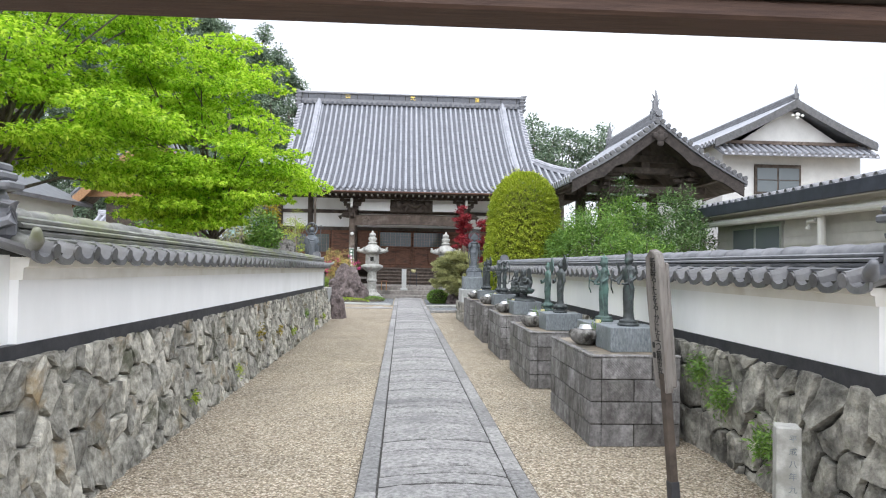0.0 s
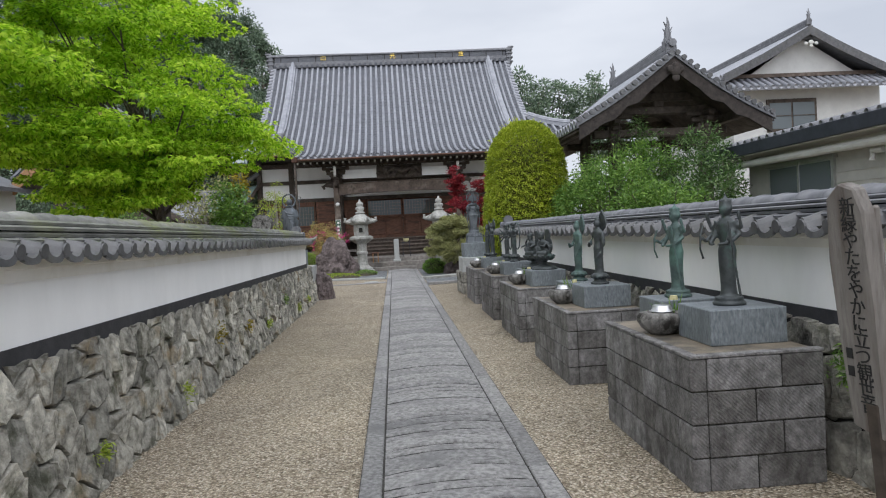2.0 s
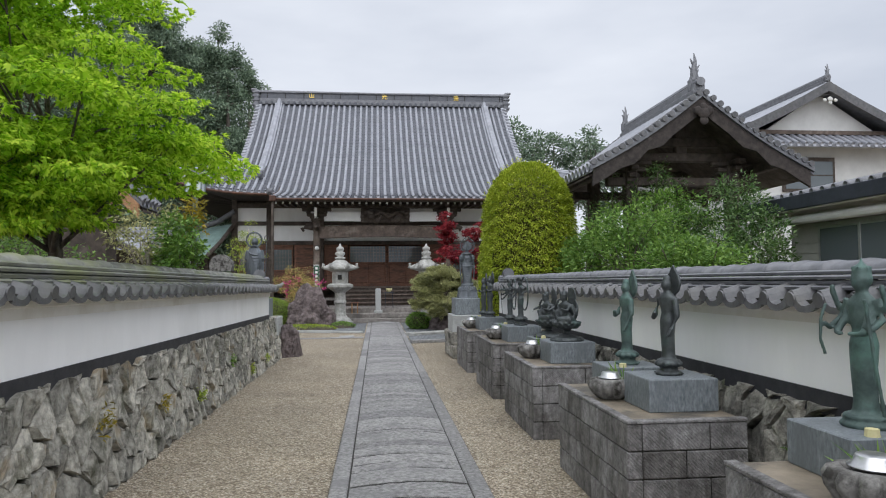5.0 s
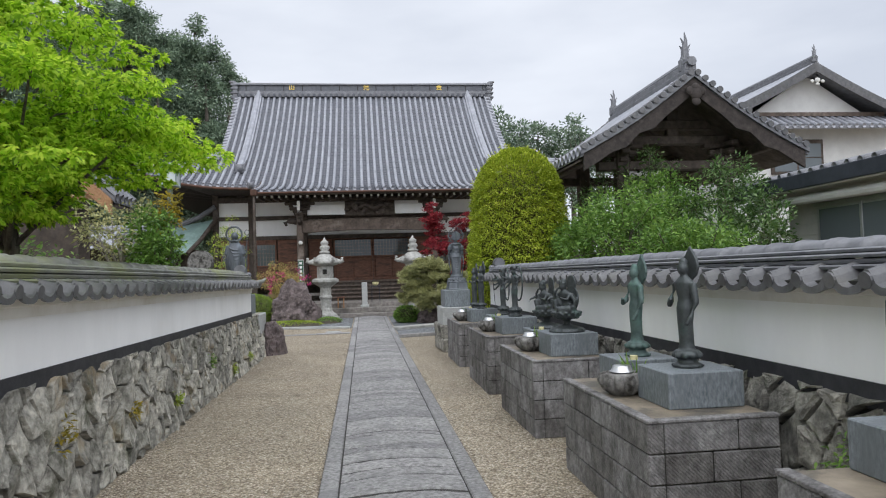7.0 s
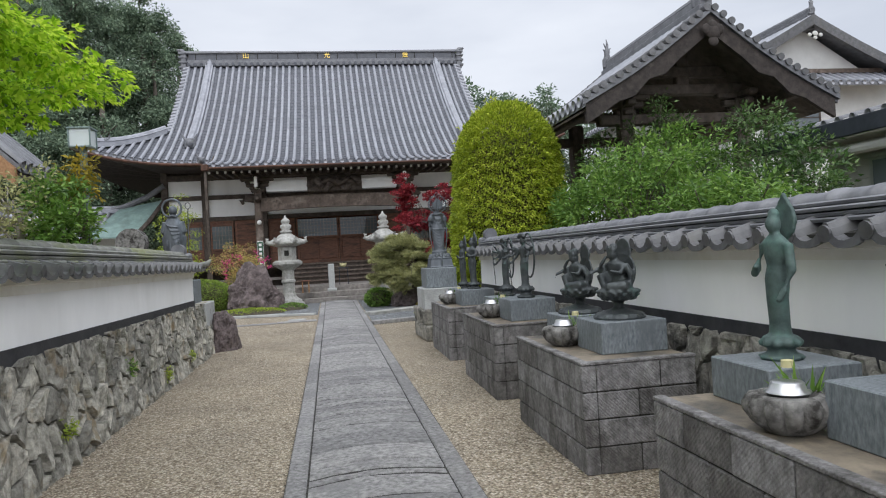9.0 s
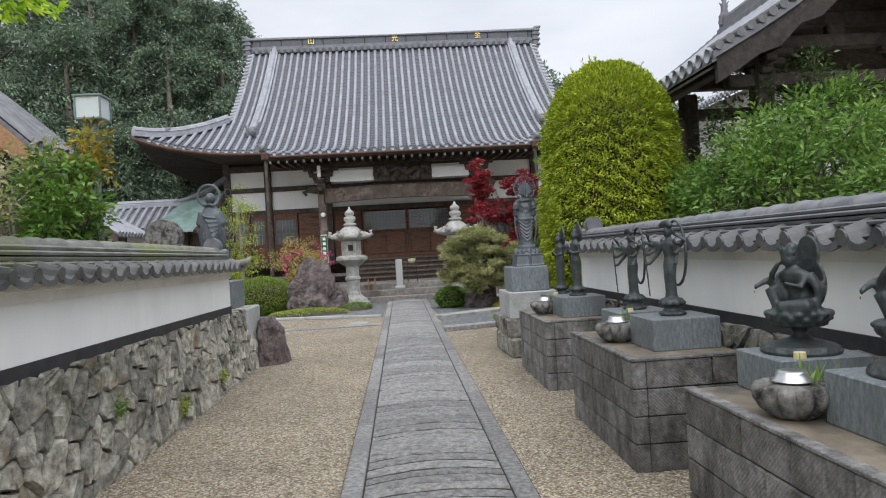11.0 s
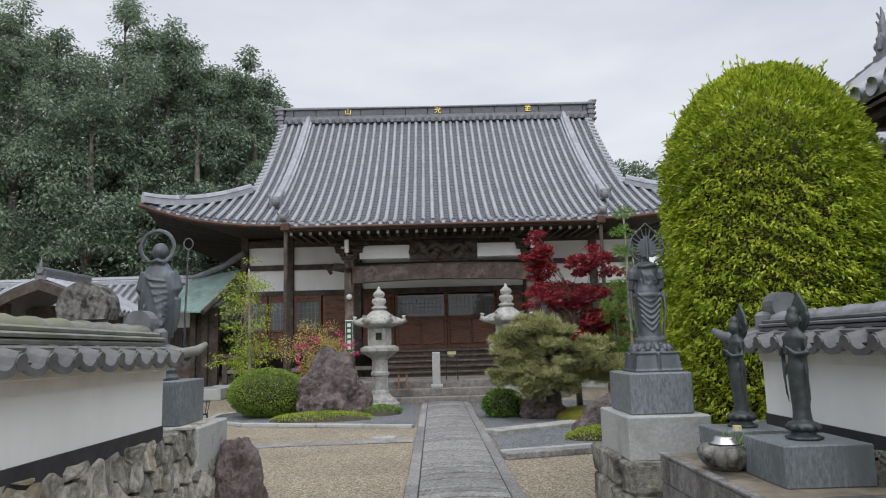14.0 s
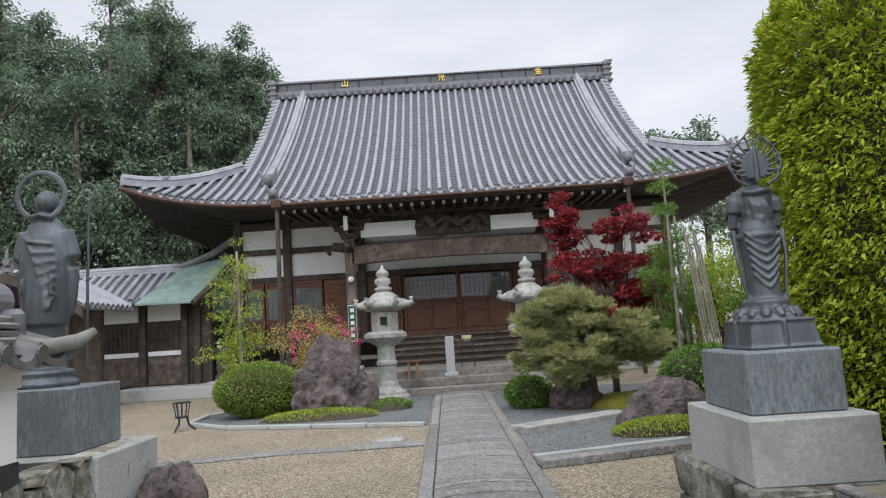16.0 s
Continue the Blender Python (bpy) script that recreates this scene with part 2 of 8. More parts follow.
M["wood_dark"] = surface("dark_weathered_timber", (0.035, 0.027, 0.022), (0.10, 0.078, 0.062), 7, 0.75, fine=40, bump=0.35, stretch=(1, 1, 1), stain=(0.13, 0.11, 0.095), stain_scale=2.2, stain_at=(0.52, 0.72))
M["wood_tower"] = surface("blackish_timber", (0.022, 0.018, 0.016), (0.062, 0.050, 0.044), 9, 0.8, fine=40, bump=0.4, stain=(0.085, 0.073, 0.066), stain_scale=5, stain_at=(0.58, 0.75))
M["wood_grey"] = surface("silvered_timber", (0.135, 0.122, 0.11), (0.29, 0.268, 0.245), 6, 0.8, fine=30, bump=0.4, stretch=(6, 6, 0.6), stain=(0.09, 0.07, 0.058), stain_scale=3, stain_at=(0.5, 0.7))
M["wood_red"] = surface("red_brown_timber", (0.10, 0.042, 0.024), (0.21, 0.095, 0.055), 6, 0.55, fine=30, bump=0.2, stretch=(1, 1, 4), stain=(0.06, 0.03, 0.02), stain_scale=1.6, stain_at=(0.5, 0.7), vary=0.15)
M["wood_mid"] = surface("brown_weathered_timber", (0.06, 0.045, 0.036), (0.17, 0.13, 0.105), 5, 0.75, fine=30, bump=0.4, stretch=(1, 1, 1), stain=(0.24, 0.20, 0.17), stain_scale=2.5, stain_at=(0.55, 0.75))
M["step"] = surface("worn_brown_grey_step_stone", (0.17, 0.155, 0.14), (0.33, 0.305, 0.28), 9, 0.85, fine=30, bump=0.5, stain=(0.12, 0.11, 0.10), stain_scale=2)
M["wood_gate"] = surface("brown_gate_timber", (0.045, 0.024, 0.018), (0.10, 0.058, 0.042), 9, 0.7, fine=30, bump=0.3, stretch=(0.5, 8, 8))
M["wood_new"] = surface("orange_brown_timber", (0.25, 0.13, 0.06), (0.42, 0.24, 0.12), 6, 0.65, bump=0.2, stretch=(4, 0.6, 4))
M["white_end"] = surface("white_painted_wood_end", (0.70, 0.70, 0.67), (0.82, 0.82, 0.80), 20, 0.7, bump=0.1)
M["copper"] = surface("brown_copper_gutter", (0.055, 0.03, 0.022), (0.12, 0.06, 0.04), 5, 0.45, metal=0.5, bump=0.1, stain=(0.07, 0.045, 0.04), stain_scale=1.4)
M["verdigris"] = surface("green_copper_sheet", (0.16, 0.24, 0.22), (0.25, 0.35, 0.315), 4, 0.6, bump=0.1, stain=(0.13, 0.18, 0.165), stain_scale=1.5)
M["gold"] = surface("gold_leaf", (0.75, 0.52, 0.10), (0.88, 0.66, 0.20), 9, 0.35, metal=0.7, bump=0.1)
M["lattice_glass"] = glass_mat("lattice_pane", (0.12, 0.14, 0.15))
M["rock"] = surface("purple_brown_rock", (0.07, 0.055, 0.052), (0.26, 0.21, 0.205), 6, 0.85, fine=7, bump=1.0, depth=0.12, stain=(0.07, 0.055, 0.052), stain_scale=2, stain_at=(0.5, 0.66))
M["moss"] = surface("moss", (0.10, 0.13, 0.015), (0.27, 0.25, 0.03), 4, 0.95, fine=70, bump=0.8, depth=0.03, stain=(0.20, 0.12, 0.03), stain_scale=1.8)
# soil of the mounds; also the painted shade inside clipped shrubs
M["soil"] = surface("dark_soil_and_shrub_core", (0.04, 0.035, 0.025), (0.10, 0.085, 0.06), 5, 0.95, fine=30, bump=0.7)
M["siding"] = surface("grey_green_siding", (0.42, 0.415, 0.38), (0.52, 0.51, 0.47), 3, 0.75, bump=0.1)
M["pipe"] = surface("pale_grey_pipe", (0.50, 0.50, 0.47), (0.60, 0.60, 0.565), 3, 0.5, bump=0.05)
M["fascia"] = surface("blue_black_fascia", (0.018, 0.022, 0.03), (0.04, 0.046, 0.06), 4, 0.5, bump=0.1)
M["alu"] = surface("grey_aluminium", (0.42, 0.43, 0.42), (0.52, 0.53, 0.52), 9, 0.4, metal=0.7, bump=0.0)
M["bark"] = surface("grey_brown_bark", (0.07, 0.058, 0.046), (0.19, 0.165, 0.135), 9, 0.95, fine=30, bump=0.9, depth=0.03, stretch=(3, 3, 0.6))
M["bark_pale"] = surface("pale_bark", (0.20, 0.18, 0.15), (0.36, 0.33, 0.28), 9, 0.9, fine=30, bump=0.5, stretch=(1, 1, 0.5))
M["ink"] = surface("black_ink", (0.012, 0.012, 0.012), (0.03, 0.03, 0.03), 20, 0.8, bump=0.0)
M["board_green"] = surface("green_sign_board", (0.03, 0.085, 0.05), (0.05, 0.12, 0.07), 9, 0.6, bump=0.05)
M["paint_white"] = surface("white_paint", (0.72, 0.72, 0.70), (0.8, 0.8, 0.78), 9, 0.6, bump=0.05)
M["lamp_glass"] = surface("milky_lamp_glass", (0.55, 0.60, 0.60), (0.64, 0.68, 0.68), 2, 0.3, bump=0.0)
M["lamp_frame"] = surface("grey_green_lamp_metal", (0.16, 0.21, 0.20), (0.22, 0.28, 0.27), 8, 0.5, metal=0.3, bump=0.05)
M["shoji"] = surface("pale_house_wall", (0.54, 0.54, 0.53), (0.64, 0.64, 0.625), 2, 0.9, bump=0.05)
M["soap"] = surface("pale_yellow_offering", (0.55, 0.50, 0.25), (0.68, 0.62, 0.36), 20, 0.7, bump=0.1)
M["maple"] = leaf_mat("fresh_maple_leaf", [(0.15, (0.06, 0.18, 0.010)), (0.46, (0.36, 0.60, 0.025)), (0.78, (0.76, 0.92, 0.11))], 0.5, 0.6)
M["column"] = leaf_mat("yellow_green_shrub_leaf", [(0.15, (0.12, 0.19, 0.018)), (0.5, (0.38, 0.47, 0.04)), (0.85, (0.68, 0.72, 0.10))], 0.45, 0.35)
M["hedge"] = leaf_mat("clipped_bush_leaf", [(0.15, (0.10, 0.17, 0.03)), (0.5, (0.24, 0.35, 0.06)), (0.85, (0.42, 0.50, 0.11))], 0.5, 0.35)
M["shrub"] = leaf_mat("mid_green_leaf", [(0.15, (0.06, 0.13, 0.025)), (0.5, (0.15, 0.28, 0.05)), (0.85, (0.30, 0.44, 0.10))], 0.42, 0.35)
M["dark_shrub"] = leaf_mat("dark_glossy_leaf", [(0.15, (0.03, 0.07, 0.018)), (0.5, (0.08, 0.16, 0.04)), (0.85, (0.22, 0.30, 0.12))], 0.32, 0.25)
M["conifer"] = leaf_mat("dark_conifer_foliage", [(0.15, (0.058, 0.088, 0.064)), (0.5, (0.185, 0.255, 0.17)), (0.85, (0.33, 0.42, 0.28))], 0.85, 0.3)
M["pine"] = leaf_mat("olive_pine_needle", [(0.15, (0.15, 0.17, 0.075)), (0.5, (0.36, 0.37, 0.16)), (0.85, (0.56, 0.54, 0.27))], 0.6, 0.3)
M["red"] = leaf_mat("red_maple_leaf", [(0.15, (0.10, 0.012, 0.022)), (0.5, (0.27, 0.026, 0.042)), (0.85, (0.56, 0.08, 0.075))], 0.5, 0.4)
M["azalea"] = leaf_mat("azalea_leaf", [(0.1, (0.24, 0.32, 0.07)), (0.45, (0.46, 0.44, 0.12)), (0.7, (0.62, 0.34, 0.17)), (0.9, (0.64, 0.34, 0.23))], 0.6, 0.3)
M["pink"] = leaf_mat("pink_flower_petal", [(0.1, (0.55, 0.03, 0.20)), (0.6, (0.75, 0.07, 0.30)), (0.9, (0.80, 0.16, 0.38))], 0.6, 0.3)
M["young"] = leaf_mat("yellow_green_young_leaf", [(0.15, (0.17, 0.26, 0.03)), (0.5, (0.36, 0.46, 0.06)), (0.85, (0.54, 0.58, 0.10))], 0.5, 0.4)
M["yellow"] = leaf_mat("yellow_leaf", [(0.15, (0.16, 0.14, 0.02)), (0.5, (0.34, 0.27, 0.03)), (0.85, (0.50, 0.38, 0.05))], 0.5, 0.4)


# ---- building helpers ----
def thing(name, label, category, at=(0, 0, 0), rz=0.0, group="", kind=""):
    ob = new(name)
    ob.matrix_world = pose(*at, 0, 0, rz)
    return tagged(ob, label, category, group, kind)


def mesh_from(bm, name, material, smooth=False):
    bmesh.ops.recalc_face_normals(bm, faces=bm.faces)
    me = bpy.data.meshes.new(name)
    bm.to_mesh(me)
    bm.free()
    me.materials.append(material)
    if smooth:
        me.shade_smooth()
    return me


def part(name, bm, material, parent, label="", smooth=False, at=None, kind=""):
    """One mesh object from a bmesh, under a thing or a part."""
    ob = new(name, mesh_from(bm, name, material, smooth))
    ob.parent = parent
    if at is not None:
        ob.matrix_basis = at
    return tagged(ob, label, "", "", kind)


def piece(name, me, parent, at):
    ob = new(name, me)
    ob.parent = parent
    ob.matrix_basis = at
    return ob


def box(bm, x0, y0, z0, x1, y1, z1, bevel=0.0, m=None):
    vs = [bm.verts.new((x, y, z)) for z in (z0, z1) for y in (y0, y1) for x in (x0, x1)]
    fs = [bm.faces.new([vs[i] for i in f]) for f in ((0, 2, 3, 1), (4, 5, 7, 6), (0, 1, 5, 4), (2, 6, 7, 3), (0, 4, 6, 2), (1, 3, 7, 5))]
    if bevel:
        es = list({e for f in fs for e in f.edges})
        r = bmesh.ops.bevel(bm, geom=es, offset=bevel, segments=1, affect="EDGES")
        vs = list({v for f in r["faces"] for v in f.verts})
    if m is not None:
        bmesh.ops.transform(bm, matrix=m, verts=vs)
    return bm


def boxes(*rows, bevel=0.0):
    bm = bmesh.new()
    for r in rows:
        box(bm, *r, bevel=bevel)
    return bm


def ring(bm, c, ax, ay, n, start=0.0, power=1.0):
    out = []
    for i in range(n):
        a = start + 2 * math.pi * i / n
        out.append(bm.verts.new(Vector(c) + Vector(ax) * math.cos(a) + Vector(ay) * math.sin(a)))
    return out


def bridge(bm, a, b):
    n = len(a)
    for i in range(n):
        bm.faces.new((a[i], a[(i + 1) % n], b[(i + 1) % n], b[i]))


def lathe(bm, profile, n=16, c=(0, 0, 0), squash=1.0, start=0.0, lobes=0, lobe_depth=0.0):
    """A turned shape from (radius, height) pairs, closed at both ends."""
    last = None
    for r, z in profile:
        row = []
        for i in range(n):
            a = start + 2 * math.pi * i / n
            rr = r * (1 - lobe_depth * abs(math.sin(a * lobes / 2)) ** 0.0 * (1 - abs(math.sin(a * lobes / 2))) if lobes else 1)
            row.append(bm.verts.new((c[0] + rr * math.cos(a), c[1] + rr * squash * math.sin(a), c[2] + z)))
        if last:
            bridge(bm, last, row)
        else:
            bm.faces.new(row[::-1])
        last = row
    bm.faces.new(last)
    return bm


def tube(bm, pts, radii, n=8, flat=1.0):
    """A bent tube through points, with a radius at each, closed at the ends."""
    pts = [Vector(p) for p in pts]
    if not isinstance(radii, (list, tuple)):
        radii = [radii] * len(pts)
    last = None
    for i, p in enumerate(pts):
        d = (pts[min(i + 1, len(pts) - 1)] - pts[max(i - 1, 0)]).normalized()
        ref = Vector((0, 0, 1)) if abs(d.z) < 0.9 else Vector((1, 0, 0))
        ax = d.cross(ref).normalized()
        ay = ax.cross(d).normalized()
        row = ring(bm, p, ax * radii[i], ay * radii[i] * flat, n)
        if last:
            bridge(bm, last, row)
        else:
            bm.faces.new(row[::-1])
        last = row
    bm.faces.new(last)
    return bm


def ball(bm, c, r, squash=(1, 1, 1), sub=2):
    res = bmesh.ops.create_icosphere(bm, subdivisions=sub, radius=r)
    bmesh.ops.transform(bm, matrix=Matrix.Translation(c) @ Matrix.Diagonal((*squash, 1)), verts=res["verts"])
    return bm


def grid_mesh(name, rows, material, smooth=True, close=False):
    """A mesh from a grid of points, rows x columns."""
    nr, nc = len(rows), len(rows[0])
    verts = [p for r in rows for p in r]
    faces = []
    for i in range(nr - 1):
        for j in range(nc - (0 if close else 1)):
            k = (j + 1) % nc
            faces.append((i * nc + j, i * nc + k, (i + 1) * nc + k, (i + 1) * nc + j))
    me = bpy.data.meshes.new(name)
    me.from_pydata(verts, [], faces)
    me.materials.append(material)
    if smooth:
        me.shade_smooth()
    return me


def prism(bm, outline, axis, a, b):
    """A straight bar with the given outline; axis 'x': outline is (y, z); 'y': (x, z); 'z': (x, y)."""
    def at(p, t):
        return {"x": (t, p[0], p[1]), "y": (p[0], t, p[1]), "z": (p[0], p[1], t)}[axis]
    ra, rb = [bm.verts.new(at(p, a)) for p in outline], [bm.verts.new(at(p, b)) for p in outline]
    bridge(bm, ra, rb)
    bm.faces.new(ra[::-1])
    bm.faces.new(rb)
    return bm


def text_mesh(body, size, depth, material, name="lettering"):
    cu = bpy.data.curves.new(name, "FONT")
    cu.body, cu.size, cu.extrude, cu.align_x, cu.align_y = body, size, depth, "CENTER", "CENTER"
    ob = bpy.data.objects.new(name, cu)
    scene.collection.objects.link(ob)
    me = bpy.data.meshes.new_from_object(ob.evaluated_get(bpy.context.evaluated_depsgraph_get()))
    bpy.data.objects.remove(ob)
    me.materials.clear()
    me.materials.append(material)
    return me


rng = np.random.default_rng(7)


def leaf_mesh(name, at, out, size, material, shape="oval", droop=0.3, width=0.45):
    """Many leaves in one mesh. at: places, out: the way each leaf points, size: lengths. oval: folded blade; star: five lobes; needle: a fan of needles."""
    at, out, size = np.asarray(at, float), np.asarray(out, float), np.asarray(size, float)
    n = len(at)
    out = out + rng.normal(0, 0.45, (n, 3))
    out[:, 2] -= droop
    out /= np.linalg.norm(out, axis=1)[:, None] + 1e-9
    up = rng.normal(0, 0.5, (n, 3)) + np.array([0, 0, 1.0])
    side = np.cross(out, up)
    side /= np.linalg.norm(side, axis=1)[:, None] + 1e-9
    nrm = np.cross(side, out)
    s = size[:, None]
    if shape == "oval":
        vs = [at, at + s * (0.42 * out + width * 0.5 * side + 0.07 * nrm), at + s * (out - 0.12 * nrm), at + s * (0.42 * out - width * 0.5 * side + 0.07 * nrm), at + s * 0.45 * out]
        fs = [(0, 1, 4), (1, 2, 4), (2, 3, 4), (3, 0, 4)]
    elif shape == "blade":
        vs = [at, at + s * (0.45 * out + width * 0.5 * side), at + s * out, at + s * (0.45 * out - width * 0.5 * side)]
        fs = [(0, 1, 2, 3)]
    else:
        lobes = {"star": (-1.25, -0.62, 0.0, 0.62, 1.25), "needle": (-0.8, -0.4, 0.0, 0.4, 0.8)}[shape]
        w = {"star": 0.17, "needle": 0.05}[shape]
        vs, fs = [], []
        for a in lobes:
            d = math.cos(a) * out + math.sin(a) * side
            p = -math.sin(a) * out + math.cos(a) * side
            ln = 1.0 - 0.22 * abs(a)
            k = len(vs)
            lift = -0.10 * nrm if shape == "star" else (0.25 * abs(a)) * nrm
            vs += [at, at + s * (0.5 * ln * d + w * p), at + s * (ln * d + lift), at + s * (0.5 * ln * d - w * p)]
            fs.append((k, k + 1, k + 2, k + 3))
    per = len(vs)
    co = np.stack(vs, 1).reshape(-1, 3)
    lens = np.array([len(f) for f in fs])
    idx = np.concatenate([np.array(f) for f in fs])
    loops = (np.arange(n)[:, None] * per + idx[None, :]).ravel()
    totals = np.tile(lens, n)
    me = bpy.data.meshes.new(name)
    me.vertices.add(len(co))
    me.vertices.foreach_set("co", co.ravel())
    me.loops.add(len(loops))
    me.loops.foreach_set("vertex_index", loops.astype(np.int32))
    me.polygons.add(len(totals))
    me.polygons.foreach_set("loop_start", np.concatenate([[0], np.cumsum(totals)[:-1]]).astype(np.int32))
    me.update(calc_edges=True)
    me.validate()
    me.materials.append(material)
    return me


def crown(name, me, parent, label=""):
    ob = new(name, me)
    ob.parent = parent
    return tagged(ob, label)


def clumps(n, centre, radii, seed, shell=0.55, flat=1.0):
    """n clump centres in a lumpy ellipsoid."""
    r = np.random.default_rng(seed)
    d = r.normal(size=(n, 3))
    d /= np.linalg.norm(d, axis=1)[:, None]
    k = shell + (1 - shell) * r.random(n) ** 0.7
    return np.asarray(centre) + d * k[:, None] * np.asarray(radii), d


def foliage(cent, spread, per, seed):
    """Leaves round clump centres: places and outward ways."""
    r = np.random.default_rng(seed)
    n = len(cent)
    sp = np.asarray(spread, float)
    if sp.ndim == 1:
        sp = np.tile(sp, (n, 1))
    d = r.normal(size=(n, per, 3))
    d /= np.linalg.norm(d, axis=2)[:, :, None]
    k = r.random((n, per, 1)) ** 0.5
    p = cent[:, None, :] + d * k * sp[:, None, :]
    return p.reshape(-1, 3), d.reshape(-1, 3)


def lerp(a, b, t):
    return a + (b - a) * t


# ---- ground, paved path ----
ground = new("ground", mesh_from(boxes((-200, -60, -0.3, 200, 340, 0.0)), "ground", M["gravel"]))
tagged(ground, "tan pea gravel covering the temple forecourt", "ground", kind="structure")
road = thing("pavement", "grey stone path of cross-laid slabs between long kerb stones", "path", kind="structure")


def camber(x):
    """The slabs stand a little higher in the middle of the path."""
    return 0.030 * (1 - ((x - 0.395) / 0.46) ** 2)


bm = bmesh.new()
part("bed", prism(bm, [(-0.218, 0.002), (1.008, 0.002), (1.008, 0.026), (0.86, 0.026)] + [(x, 0.027 + max(0.0, camber(x))) for x in [lerp(0.85, -0.06, i / 12) for i in range(13)]] + [(-0.07, 0.026), (-0.218, 0.026)], "y", -3.0, 31.0), M["joint"], road)

r0 = random.Random(3)
y = -2.5
while y < 30.9:
    d, g = r0.choice((0.14, 0.18, 0.22, 0.26, 0.32, 0.40)), r0.choice((0.012, 0.017, 0.024))
    e = min(y + d, 30.95)
    top = 0.037 + r0.uniform(-0.005, 0.004)
    xs = [lerp(-0.062, 0.852, i / 12) for i in range(13)]
    front = [(x, y + g + 0.020 * (1 - ((x - 0.395) / 0.46) ** 2) + 0.007 * math.sin(5.4 * x + y * 5) + r0.uniform(-0.007, 0.007)) for x in xs]
    back = [(x, e - g + 0.020 * (1 - ((x - 0.395) / 0.46) ** 2) + 0.007 * math.sin(5.4 * x + e * 5) + r0.uniform(-0.007, 0.007)) for x in xs]
    bm = bmesh.new()
    low = [[bm.verts.new((px, py, 0.005)) for px, py in row] for row in (front, back)]
    rim = [[bm.verts.new((px, py, top - 0.009 + camber(px))) for px, py in row] for row in (front, back)]
    lip = [[bm.verts.new((px, py + q * r0.uniform(0.004, 0.012), top + camber(px) + r0.uniform(-0.002, 0.003))) for px, py in row] for row, q in ((front, 1), (back, -1))]
    for i in range(12):
        bm.faces.new((low[0][i], low[0][i + 1], rim[0][i + 1], rim[0][i]))
        bm.faces.new((rim[0][i], rim[0][i + 1], lip[0][i + 1], lip[0][i]))
        bm.faces.new((lip[0][i], lip[0][i + 1], lip[1][i + 1], lip[1][i]))
        bm.faces.new((lip[1][i], lip[1][i + 1], rim[1][i + 1], rim[1][i]))
        bm.faces.new((rim[1][i], rim[1][i + 1], low[1][i + 1], low[1][i]))
    for i in (0, 12):
        bm.faces.new((low[0][i], rim[0][i], lip[0][i], lip[1][i], rim[1][i], low[1][i]))
    part("slab", bm, M["paving"], road)
    y = e
for x0, x1 in ((-0.215, -0.077), (0.867, 1.005)):
    y = -2.5
    while y < 30.9:
        e = min(y + r0.uniform(0.9, 1.7), 30.95)
        part("kerb_stone", boxes((x0, y + 0.004, 0, x1, e - 0.004, 0.036 + r0.uniform(-0.003, 0.003)), bevel=0.01), M["paving"], road)
        y = e


# ---- stone-footed, tile-capped walls ----
def cell(points, i, bounds, reach):
    """The Voronoi cell of point i, cut to the bounds."""
    (ax, ay) = points[i]
    poly = [(bounds[0], bounds[1]), (bounds[2], bounds[1]), (bounds[2], bounds[3]), (bounds[0], bounds[3])]
    for j, (bx, by) in enumerate(points):
        if j == i or abs(bx - ax) > reach or abs(by - ay) > reach:
            continue
        nx, ny = bx - ax, by - ay
        c = (bx * bx + by * by - ax * ax - ay * ay) / 2
        out = []
        for k in range(len(poly)):
            p, q = poly[k], poly[(k + 1) % len(poly)]
            dp, dq = p[0] * nx + p[1] * ny - c, q[0] * nx + q[1] * ny - c
            if dp <= 0:
                out.append(p)
            if (dp < 0) != (dq < 0) and dp != dq:
                t = dp / (dp - dq)
                out.append((p[0] + t * (q[0] - p[0]), p[1] + t * (q[1] - p[1])))
        poly = out
        if len(poly) < 3:
            return []
    return poly


